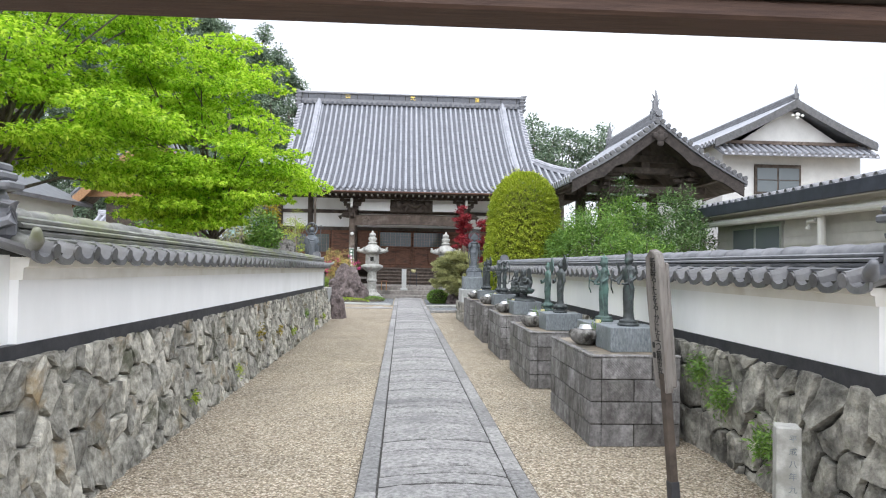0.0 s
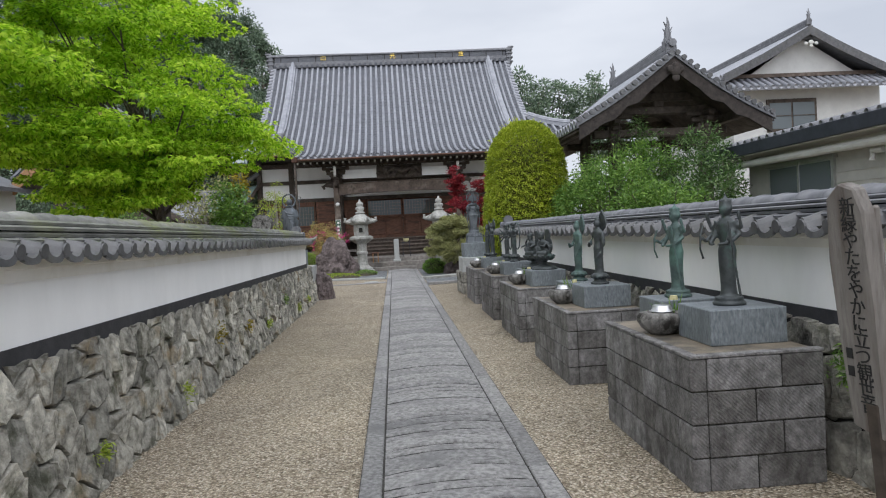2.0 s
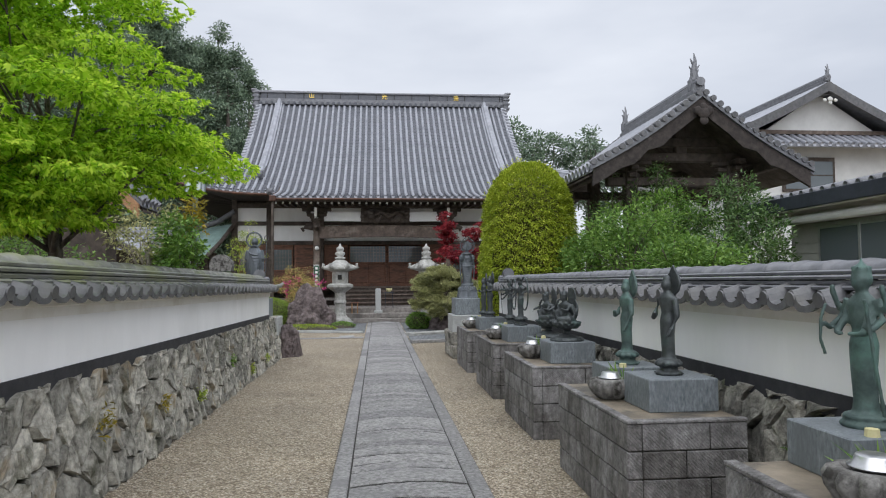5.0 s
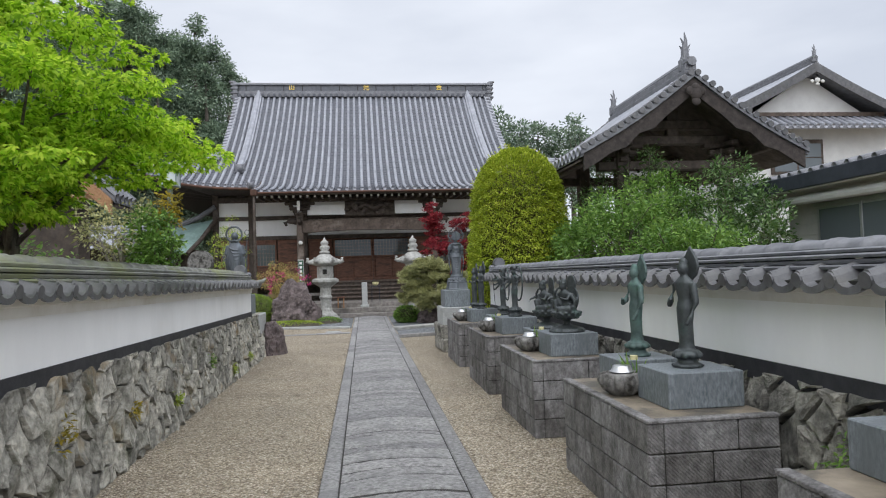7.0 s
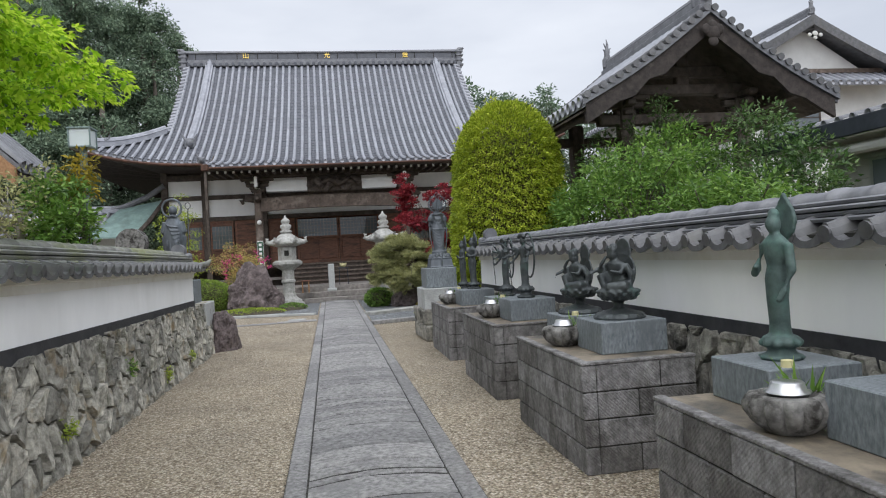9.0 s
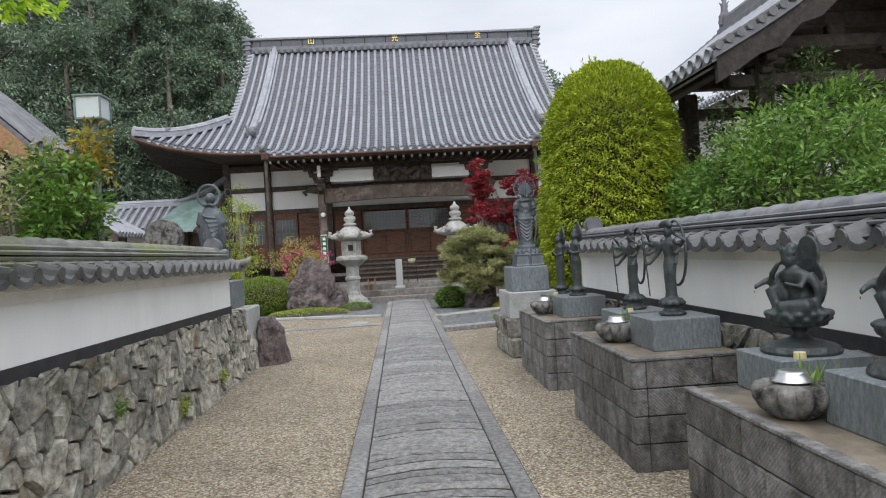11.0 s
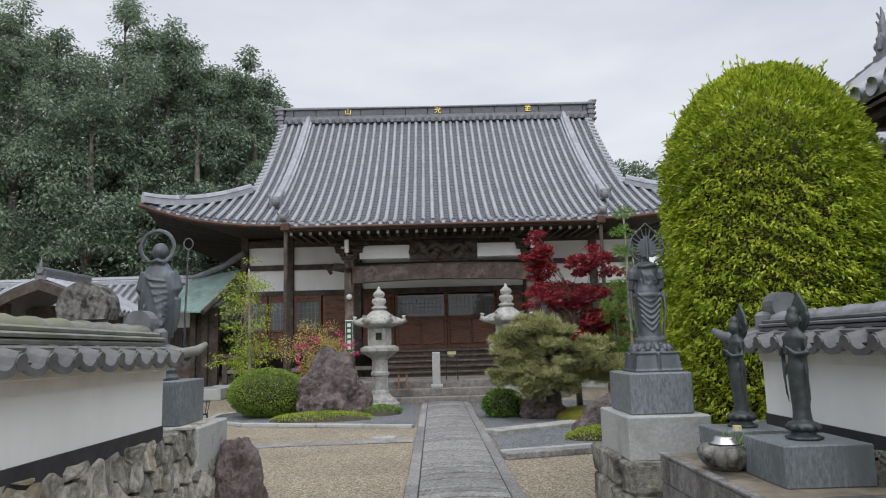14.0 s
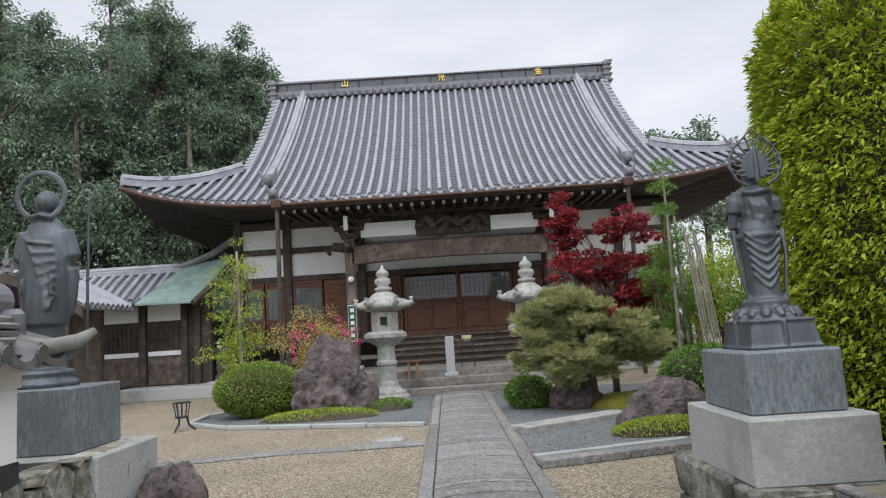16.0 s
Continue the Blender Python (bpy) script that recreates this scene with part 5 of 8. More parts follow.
def body(bm, z, h, w=1.0):
    """A robed standing figure facing -x, feet at z, h high."""
    loft(bm, [(z, 0.085 * h, 0.095 * h * w, 0), (z + 0.10 * h, 0.07 * h, 0.085 * h * w, 0), (z + 0.30 * h, 0.075 * h, 0.09 * h * w, -0.005), (z + 0.46 * h, 0.08 * h, 0.105 * h * w, 0), (z + 0.56 * h, 0.06 * h, 0.08 * h * w, 0),
              (z + 0.66 * h, 0.075 * h, 0.105 * h * w, 0), (z + 0.74 * h, 0.07 * h, 0.13 * h * w, 0), (z + 0.785 * h, 0.045 * h, 0.08 * h * w, 0), (z + 0.81 * h, 0.035 * h, 0.04 * h, 0), (z + 0.84 * h, 0.035 * h, 0.04 * h, 0)])
    ball(bm, (-0.006, 0, z + 0.885 * h), 0.066 * h, (1, 0.88, 1.15), 2)
    ball(bm, (0.0, 0, z + 0.955 * h), 0.048 * h, (1, 1, 1.2), 2)


def standing(bm):
    lotus(bm, 0, 0.085, 0.115)
    body(bm, 0.11, 0.60)
    tube(bm, [(0, 0.075, 0.545), (-0.02, 0.105, 0.43), (-0.075, 0.06, 0.41), (-0.10, 0.02, 0.45)], [0.026, 0.024, 0.02, 0.014], 7)
    tube(bm, [(0, -0.075, 0.545), (-0.01, -0.10, 0.42), (-0.05, -0.09, 0.33), (-0.075, -0.075, 0.28)], [0.026, 0.023, 0.018, 0.014], 7)
    leaf_halo(bm, 0.065, 0.65, 0.068, 0.105)


def praying(bm):
    lotus(bm, 0, 0.085, 0.10)
    body(bm, 0.095, 0.66, 0.88)
    for s in (-1, 1):
        tube(bm, [(0, s * 0.068, 0.585), (-0.012, s * 0.088, 0.49), (-0.065, s * 0.048, 0.485), (-0.095, s * 0.008, 0.53)], [0.022, 0.020, 0.016, 0.010], 7)
        tube(bm, [(-0.02, s * 0.075, 0.48), (-0.02, s * 0.080, 0.36), (-0.01, s * 0.075, 0.20)], [0.014, 0.010, 0.006], 6)
    leaf_halo(bm, 0.055, 0.695, 0.066, 0.115)


def archer(bm):
    lathe(bm, [(0.10, 0), (0.105, 0.02), (0.085, 0.035), (0.095, 0.05), (0.08, 0.06)], 18)
    body(bm, 0.055, 0.64, 0.95)
    ball(bm, (0, 0, 0.63), 0.045, (1, 1, 0.9), 2)
    for k in range(9):
        a = k * 2 * math.pi / 7
        tube(bm, [(0.025 * math.cos(a), 0.025 * math.sin(a), 0.65), (0.036 * math.cos(a), 0.036 * math.sin(a), 0.69)], [0.016, 0.006], 5)
    tube(bm, [(0, 0, 0.66), (0, 0, 0.725)], [0.02, 0.005], 6)
    for s in (-1, 1):
        tube(bm, [(0, s * 0.075, 0.545), (-0.01, s * 0.11, 0.46), (-0.07, s * 0.11, 0.42), (-0.105, s * 0.10, 0.44)], [0.022, 0.018, 0.015, 0.012], 7)
        tube(bm, [(0, s * 0.07, 0.53), (0.0, s * 0.125, 0.50), (-0.03, s * 0.13, 0.58), (-0.03, s * 0.13, 0.61)], [0.02, 0.016, 0.014, 0.011], 7)
        tube(bm, [(-0.01, s * 0.06, 0.50), (-0.07, s * 0.07, 0.40), (-0.10, s * 0.02, 0.40)], [0.02, 0.017, 0.013], 7)
    tube(bm, [(-0.10, 0.105, 0.30), (-0.125, 0.105, 0.37), (-0.12, 0.105, 0.46), (-0.09, 0.105, 0.53)], 0.009, 6)
    tube(bm, [(-0.11, -0.12, 0.55), (-0.08, -0.13, 0.30), (-0.05, -0.14, 0.07)], 0.010, 6)


def seated(bm):
    lathe(bm, [(0.185, 0), (0.19, 0.018), (0.175, 0.024), (0.165, 0.045), (0.14, 0.05), (0.10, 0.062), (0.055, 0.075), (0.036, 0.09), (0.034, 0.115), (0.05, 0.13), (0.11, 0.15), (0.145, 0.19), (0.150, 0.212), (0.12, 0.22)], 28)
    for k, (rr, zz, rb) in enumerate(((0.105, 0.152, 0.032), (0.128, 0.175, 0.032), (0.140, 0.200, 0.030), (0.165, 0.030, 0.022))):
        for i in range(14):
            a = 2 * math.pi * (i + k * 0.5) / 14
            ball(bm, (rr * math.cos(a), rr * math.sin(a), zz), rb, (1, 1, 0.62), 1)
    loft(bm, [(0.215, 0.075, 0.075, 0.03), (0.26, 0.070, 0.080, 0.03), (0.31, 0.056, 0.068, 0.02), (0.37, 0.060, 0.088, 0.0), (0.405, 0.050, 0.086, -0.012), (0.425, 0.03, 0.045, -0.018), (0.44, 0.024, 0.027, -0.022)], 18)
    ball(bm, (-0.034, 0, 0.475), 0.043, (1.05, 0.9, 1.12), 2)
    ball(bm, (-0.02, 0, 0.525), 0.030, (1, 1, 1.1), 2)
    for k in range(5):
        a = lerp(-1.3, 1.3, k / 4)
        tube(bm, [(-0.05 * math.cos(a) - 0.02, 0.04 * math.sin(a), 0.50), (-0.055 * math.cos(a) - 0.02, 0.048 * math.sin(a), 0.545)], [0.012, 0.005], 5)
    # folded leg, raised knee and foot
    tube(bm, [(0.02, -0.07, 0.24), (-0.06, -0.12, 0.242), (-0.12, -0.04, 0.238), (-0.08, 0.04, 0.232)], [0.044, 0.042, 0.034, 0.022], 9)
    tube(bm, [(0.01, 0.05, 0.25), (-0.075, 0.085, 0.335), (-0.085, 0.085, 0.33), (-0.080, 0.055, 0.235)], [0.042, 0.036, 0.034, 0.024], 9)
    # hand to the cheek, propping arm, forward hands
    tube(bm, [(-0.005, 0.08, 0.40), (-0.06, 0.115, 0.34), (-0.085, 0.07, 0.40), (-0.07, 0.035, 0.455)], [0.023, 0.020, 0.016, 0.012], 7)
    tube(bm, [(0.0, -0.085, 0.40), (0.02, -0.115, 0.32), (0.015, -0.115, 0.225)], [0.024, 0.020, 0.016], 7)
    tube(bm, [(-0.01, -0.075, 0.39), (-0.05, -0.09, 0.335), (-0.095, -0.03, 0.355)], [0.020, 0.017, 0.011], 7)
    tube(bm, [(-0.01, 0.085, 0.39), (-0.08, 0.13, 0.36), (-0.145, 0.125, 0.335), (-0.155, 0.125, 0.30)], [0.020, 0.017, 0.013, 0.010], 7)
    tube(bm, [(0.02, -0.085, 0.385), (0.05, -0.115, 0.33), (0.055, -0.105, 0.275)], [0.018, 0.016, 0.012], 7)
    for cz, ry, rz in ((0.495, 0.068, 0.085), (0.345, 0.105, 0.125)):
        prism(bm, [(ry * math.cos(a), cz + rz * math.sin(a)) for a in [2 * math.pi * i / 26 for i in range(26)]], "x", 0.070, 0.080)
        tube(bm, [(0.075, ry * math.cos(a), cz + rz * math.sin(a)) for a in [2 * math.pi * i / 26 for i in range(27)]], 0.0105, 6)


def many_armed(bm):
    lotus(bm, 0, 0.085, 0.13)
    body(bm, 0.12, 0.56, 0.9)
    for k in range(5):
        a = lerp(-1.2, 1.2, k / 4)
        ball(bm, (-0.02, 0.05 * math.sin(a), 0.655 + 0.03 * math.cos(a)), 0.024, (1, 1, 1.1), 1)
    for s in (-1, 1):
        for k in range(4):
            a = lerp(-0.7, 0.9, k / 3)
            tube(bm, [(0, s * 0.06, 0.52), (-0.02, s * (0.10 + 0.03 * k % 2), 0.50 + 0.07 * math.sin(a)), (-0.07, s * 0.14, 0.48 + 0.15 * math.sin(a)), (-0.10, s * 0.15, 0.50 + 0.17 * math.sin(a))], [0.02, 0.017, 0.014, 0.01], 6)
    tube(bm, [(-0.10, 0.15, 0.56), (-0.09, 0.15, 0.35), (-0.08, 0.14, 0.14)], 0.008, 6)
    pts = [(0.065, 0.10 * math.cos(a), 0.46 + 0.24 * math.sin(a)) for a in [2 * math.pi * i / 26 for i in range(27)]]
    tube(bm, pts, 0.013, 6)


FIGURES = [(archer, "dark green bronze six-armed figure with bow and staff"), (standing, "dark green bronze robed standing figure with leaf halo on lotus base"),
           (seated, "dark bronze seated figure with round halo on a tall lotus throne"), (many_armed, "dark bronze many-armed standing figure with ring halo"),
           (praying, "dark green bronze praying standing figure with pointed leaf halo")]
tuft_r = np.random.default_rng(31)
for k, ((ya, yb, h), (fig, lab)) in enumerate(zip(PLINTHS, FIGURES)):
    for j, (x0, x1, a, b, hh) in enumerate(((1.98, 2.47, 0.26, 0.74, 0.225), (2.0, 2.46, 1.10, 1.56, 0.20))):
        b = min(b, yb - ya - 0.05)
        g = thing("granite_block", "speckled grey granite pedestal block on the plinth", "pedestal", (0, 0, 0), group="granite pedestals")
        part("block", boxes((x0, ya + a, h + 0.002, x1, ya + b, h + hh), bevel=0.006), M["granite"], g)
        statue("bronze_statue", lab, ((x0 + x1) / 2, ya + (a + b) / 2, h + hh - 0.004), (20 if j == 0 else 8), fig, M["bronze_green"] if j and fig in (archer, standing) else M["bronze"])
    # lobed stone bowl with a steel pan
    bx, by, bz = 1.92, ya + 0.87, h + 0.002
    bowl = thing("incense_bowl", "lobed stained stone bowl with a shiny steel inner pan", "bowl", (bx, by, bz), rz=17 * k, group="stone bowls on the plinths")
    bm = bmesh.new()
    prev = None
    for r, z in ((0.085, 0.0), (0.10, 0.008), (0.142, 0.045), (0.168, 0.088), (0.172, 0.118), (0.155, 0.145), (0.115, 0.155), (0.100, 0.135)):
        row = []
        for i in range(96):
            a = 2 * math.pi * i / 96
            lob = 0.80 + 0.21 * abs(math.sin(a * 6)) ** 0.5 if 0.02 < z < 0.15 else 0.97
            row.append(bm.verts.new((r * lob * math.cos(a), r * lob * math.sin(a), z)))
        if prev:
            bridge(bm, prev, row)
        else:
            bm.faces.new(row[::-1])
        prev = row
    bm.faces.new(prev)
    part("basin", bm, M["bowl"], bowl, "", True)
    part("steel_pan", lathe(bmesh.new(), [(0.070, 0.140), (0.072, 0.155), (0.088, 0.157), (0.088, 0.161), (0.072, 0.165), (0.062, 0.196), (0.058, 0.200), (0.010, 0.201)], 28), M["steel"], bowl, "polished steel pan", True)
    soap = thing("offering_cake", "pale yellow offering cake on the granite block", "offering", (2.12, ya + 1.14, h + 0.20), group="offerings")
    part("cake", tube(bmesh.new(), [(0, 0, 0.0), (0, 0, 0.030)], [0.030, 0.027], 10), M["soap"], soap)
    # tuft of green beside the bowl
    n = 90
    pos = np.tile((2.03, ya + 0.92, h + 0.06), (n, 1)) + tuft_r.normal(0, 0.022, (n, 3))
    way = tuft_r.normal(0, 0.6, (n, 3)) + np.array([-0.2, 0, 0.9])
    tuft = thing("flower_tuft", "small tuft of thin green offering leaves", "plant", group="offering plants")
    crown("leaves", leaf_mesh("leaves", pos, way, tuft_r.uniform(0.10, 0.22, n), M["shrub"], "blade", 0.1, 0.09), tuft)

# ---- tall statue on its stepped pedestal beyond the plinths ----
ped = thing("stone_pedestal", "stepped granite pedestal on a rough stone base", "pedestal")
rr_ = random.Random(9)
for x0, x1, y0_, y1_ in ((1.68, 2.10, 18.25, 18.62), (2.10, 2.55, 18.22, 18.6), (1.66, 2.0, 18.62, 19.1), (1.66, 2.0, 19.1, 19.55)):
    for z0, z1 in ((0.0, 0.28), (0.28, 0.55)):
        bm = bmesh.new()
        box(bm, x0 + 0.01, y0_ + 0.01, z0 + 0.005, x1 - 0.01, y1_ - 0.01, z1 - 0.005, 0.03)
        for v in bm.verts:
            v.co += Vector((rr_.uniform(-0.02, 0.02), rr_.uniform(-0.02, 0.02), rr_.uniform(-0.01, 0.01)))
        part("base_stone", bm, M["stone_r"], ped)
part("base_core", boxes((1.72, 18.3, 0, 2.55, 19.5, 0.54)), M["stone_r"], ped)
part("lower_step", boxes((1.72, 18.36, 0.54, 2.42, 19.32, 0.90), bevel=0.012), M["granite_light"], ped, "pale granite step")
part("upper_step", boxes((1.79, 18.48, 0.90, 2.33, 19.16, 1.25), bevel=0.012), M["granite"], ped, "grey granite step")


def tall_figure(bm):
    prev = None
    for w, z in ((0.215, 0.0), (0.215, 0.015), (0.205, 0.02), (0.185, 0.155), (0.195, 0.16), (0.195, 0.172)):
        cur = [bm.verts.new((a * w, b * w, z)) for a, b in ((-1, -1), (1, -1), (1, 1), (-1, 1))]
        if prev:
            bridge(bm, prev, cur)
        else:
            bm.faces.new(cur[::-1])
        prev = cur
    bm.faces.new(prev)
    for a, b in ((0.2, 0.0), (-0.2, 0.0), (0.0, 0.2), (0.0, -0.2)):
        box(bm, a - 0.012, b - 0.012, 0.01, a + 0.012, b + 0.012, 0.165)
    lathe(bm, [(0.19, 0.17), (0.185, 0.19), (0.13, 0.225), (0.125, 0.235), (0.138, 0.24), (0.138, 0.285), (0.12, 0.295)], 28)
    for i in range(14):
        a = 2 * math.pi * i / 14
        c, q = math.cos(a), math.sin(a)
        tube(bm, [(0.120 * c, 0.120 * q, 0.228), (0.160 * c, 0.160 * q, 0.216), (0.195 * c, 0.195 * q, 0.186)], [0.018, 0.036, 0.016], 7)
    loft(bm, [(0.285, 0.10, 0.118, 0), (0.31, 0.088, 0.105, 0), (0.40, 0.082, 0.098, 0), (0.55, 0.085, 0.110, 0), (0.66, 0.092, 0.120, 0), (0.72, 0.090, 0.118, 0), (0.80, 0.072, 0.092, 0), (0.88, 0.075, 0.105, 0), (0.945, 0.070, 0.118, 0), (0.975, 0.055, 0.095, 0), (1.0, 0.034, 0.038, 0), (1.02, 0.034, 0.036, 0)], 24)
    ball(bm, (-0.01, 0, 1.07), 0.058, (1, 0.9, 1.15), 2)
    ball(bm, (0.0, 0, 1.14), 0.04, (1, 1, 1.1), 2)
    loft(bm, [(0.668, 0.098, 0.126, 0), (0.685, 0.100, 0.128, 0), (0.70, 0.094, 0.124, 0)], 24)
    for q in (-1, 1):
        tube(bm, [(0, q * 0.095, 0.955), (0.0, q * 0.122, 0.90), (-0.005, q * 0.130, 0.83)], [0.038, 0.046, 0.050], 9)
        tube(bm, [(-0.005, q * 0.130, 0.84), (-0.02, q * 0.138, 0.745), (-0.05, q * 0.132, 0.70), (-0.085, q * 0.10, 0.73)], [0.030, 0.032, 0.028, 0.018], 8)
        tube(bm, [(0.0, q * 0.150, 0.72), (0.02, q * 0.150, 0.55), (0.03, q * 0.125, 0.38), (0.03, q * 0.120, 0.30)], [0.020, 0.014, 0.011, 0.012], 7)
    for k in range(6):
        z, w = 0.36 + 0.052 * k, 0.06 + 0.008 * k
        tube(bm, [(0.062, -w - 0.02, z + 0.09), (0.080, -w * 0.5, z + 0.025), (0.088, 0.0, z), (0.080, w * 0.5, z + 0.025), (0.062, w + 0.02, z + 0.09)], 0.0085, 5)
    for k in range(5):
        z = 0.72 + 0.016 * k
        tube(bm, [(0.050, -0.075, z + 0.045), (0.082, 0.0, z), (0.050, 0.075, z + 0.045)], 0.007, 5)
    for k in range(5):
        y_ = -0.06 + 0.03 * k
        tube(bm, [(0.055, y_ * 0.6 - 0.02, 0.94), (0.078, y_ * 0.8, 0.86), (0.070, y_ + 0.02, 0.78)], 0.007, 5)
    tube(bm, [(0.045, -0.085, 0.955), (0.070, -0.03, 0.945), (0.074, 0.02, 0.955), (0.050, 0.085, 0.96)], [0.022, 0.02, 0.022, 0.02], 7)
    # pierced leaf halo: a solid heart, curling ribs and a pointed rim
    heart = [(0.085 * math.sin(a), 1.115 - 0.088 * math.cos(a)) for a in [2 * math.pi * i / 22 for i in range(22)]]
    prism(bm, heart, "x", 0.070, 0.084)
    tube(bm, [(0.085, 0.0, 1.0), (0.092, 0.0, 1.12), (0.085, 0.0, 1.30)], [0.016, 0.012, 0.006], 6)
    for q in (-1, 1):
        rim = [(0.077, q * w, z) for w, z in ((0.06, 0.985), (0.125, 1.03), (0.160, 1.10), (0.152, 1.17), (0.115, 1.235), (0.060, 1.285), (0.0, 1.345))]
        tube(bm, rim, [0.011, 0.012, 0.012, 0.011, 0.010, 0.009, 0.006], 6)
        for k in range(8):
            a = lerp(0.35, 2.95, k / 7)
            c0 = (0.077, q * 0.08 * math.sin(a), 1.115 - 0.08 * math.cos(a))
            c1 = (0.077, q * min(0.155, 0.165 * math.sin(a) + 0.012), 1.135 - 0.135 * math.cos(a) + 0.035)
            tube(bm, [c0, ((c0[0] + c1[0]) / 2, (c0[1] + c1[1]) / 2 * 1.04, (c0[2] + c1[2]) / 2 - 0.012), c1], [0.011, 0.009, 0.006], 5)


statue("bronze_statue", "tall blue-grey bronze robed standing figure with a flame halo", (2.10, 18.83, 1.25), 270, tall_figure, M["bronze_blue"], 0.007)

# ---- monk statue on the west corner ----
mped = thing("monk_pedestal", "grey granite block on a pale concrete base", "pedestal")
part("base", boxes((-2.85, 18.75, 0.0, -1.95, 19.6, 0.88), bevel=0.015), M["granite_light"], mped, "pale concrete base")
part("block", boxes((-2.72, 18.85, 0.88, -2.14, 19.45, 1.28), bevel=0.01), M["granite"], mped)


def monk(bm):
    lathe(bm, [(0.20, 0), (0.21, 0.03), (0.17, 0.06), (0.18, 0.10), (0.15, 0.12)], 20)
    loft(bm, [(0.11, 0.10, 0.108, 0), (0.30, 0.095, 0.112, 0), (0.40, 0.10, 0.118, 0), (0.405, 0.125, 0.142, 0), (0.60, 0.125, 0.158, 0), (0.82, 0.118, 0.165, 0), (0.98, 0.10, 0.150, 0), (1.07, 0.075, 0.112, 0), (1.12, 0.05, 0.07, 0), (1.15, 0.04, 0.045, 0)], 22)
    ball(bm, (-0.012, 0, 1.225), 0.082, (1, 0.9, 1.08), 3)
    for s in (-1, 1):
        tube(bm, [(0, s * 0.125, 1.03), (-0.01, s * 0.168, 0.86), (-0.06, s * 0.150, 0.72), (-0.13, s * 0.07, 0.76)], [0.055, 0.058, 0.05, 0.03], 9)
        tube(bm, [(-0.02, s * 0.165, 0.78), (-0.03, s * 0.165, 0.60), (-0.04, s * 0.150, 0.46)], [0.045, 0.032, 0.012], 8)
    for k in range(7):
        t = k / 6
        tube(bm, [(0.085, -0.135 + 0.02 * k, 1.02 - 0.015 * k), (0.122, -0.05 + 0.022 * k, 0.95 - 0.075 * k), (0.10, 0.10 + 0.004 * k, 0.93 - 0.055 * k)], [0.006, 0.009, 0.004], 6)
    for k in range(5):
        y_ = -0.10 + 0.05 * k
        tube(bm, [(0.115, y_, 0.72), (0.128, y_ * 1.05, 0.55), (0.122, y_ * 1.1, 0.42)], [0.004, 0.008, 0.006], 5)
    bmr = [[bm.verts.new((0.05 + q, r * math.cos(2 * math.pi * i / 32), 1.262 + r * math.sin(2 * math.pi * i / 32))) for i in range(32)] for q, r in ((0, 0.138), (0, 0.178), (0.018, 0.178), (0.018, 0.138))]
    for a, b in ((0, 1), (1, 2), (2, 3), (3, 0)):
        bridge(bm, bmr[a], bmr[b])
    tube(bm, [(0.07, -0.05, 1.115), (0.075, 0.0, 1.135), (0.07, 0.05, 1.115)], 0.022, 6)
    tube(bm, [(-0.13, 0.20, 0.12), (-0.10, 0.235, 1.26)], 0.013, 6)
    tube(bm, [(-0.10, 0.235 + 0.045 * math.cos(2 * math.pi * i / 14), 1.31 + 0.055 * math.sin(2 * math.pi * i / 14)) for i in range(15)], 0.011, 6)


statue("monk_statue", "dark bronze robed monk statue with a ring halo and staff", (-2.49, 19.15, 1.275), 270, monk, M["bronze_blue"], 0.011)
stone_ball = thing("carved_round_stone", "lichen-stained round carved stone on a low base", "stone ornament")
part("stone", prism(bmesh.new(), [(-3.2 + 0.24 * math.cos(a), 1.98 + 0.25 * math.sin(a)) for a in [math.pi * (i / 9.0) * 1.3 - 0.47 for i in range(10)]], "y", 19.1, 19.4), M["bowl"], stone_ball)
part("base", boxes((-3.5, 18.95, 0, -2.92, 19.55, 1.79), bevel=0.03), M["step"], stone_ball)

# ---- inscribed wooden board and small stone post by the path ----
board = thing("inscribed_board", "tall silvered wooden board with a brushed ink verse", "sign", (1.93, 4.16, 0), rz=-78)
board.matrix_world = pose(1.93, 4.16, 0, 5, 0, -82)
bm = bmesh.new()
out = [(-0.070, 0.75), (0.070, 0.72), (0.085, 0.80), (0.092, 1.2), (0.088, 1.58), (0.055, 1.67), (-0.015, 1.695), (-0.085, 1.64), (-0.095, 1.4), (-0.080, 1.0)]
prism(bm, out, "y", -0.03, 0.03)
bmesh.ops.bevel(bm, geom=list(bm.edges), offset=0.008, segments=1, affect="EDGES")
part("plank", bm, M["wood_grey"], board)
part("post", boxes((0.005, -0.035, 0.0, 0.065, 0.02, 0.86), bevel=0.006), M["wood_dark"], board, "dark narrow post")
part("post_foot", boxes((0.001, -0.039, 0.0, 0.069, 0.024, 0.13), bevel=0.004), M["band"], board, "black painted post foot")
part("split_edge", boxes((0.066, 0.02, 0.76, 0.094, 0.05, 1.60), bevel=0.010), M["wood_grey"], board)
for i, ch in enumerate("新緑やたをやかに立つ観世音"):
    ob = new("lettering", text_mesh(ch, 0.075, 0.001, M["ink"]))
    ob.parent = board
    ob.matrix_basis = pose(0.02, -0.0325, 1.60 - i * 0.063, 90, 0, 0)
for i in range(2):
    part("small_mark", boxes((-0.06, -0.0325, 1.02 - i * 0.07, -0.03, -0.0305, 1.06 - i * 0.07)), M["ink"], board)
post = thing("stone_marker", "short square grey stone marker with cut characters", "stone marker", (2.42, 3.62, 0), rz=-20)
# darker lantern stone: the shade on the post is put into its colour
part("shaft", boxes((-0.07, -0.07, 0, 0.07, 0.07, 0.62), bevel=0.01), M["lantern"], post)
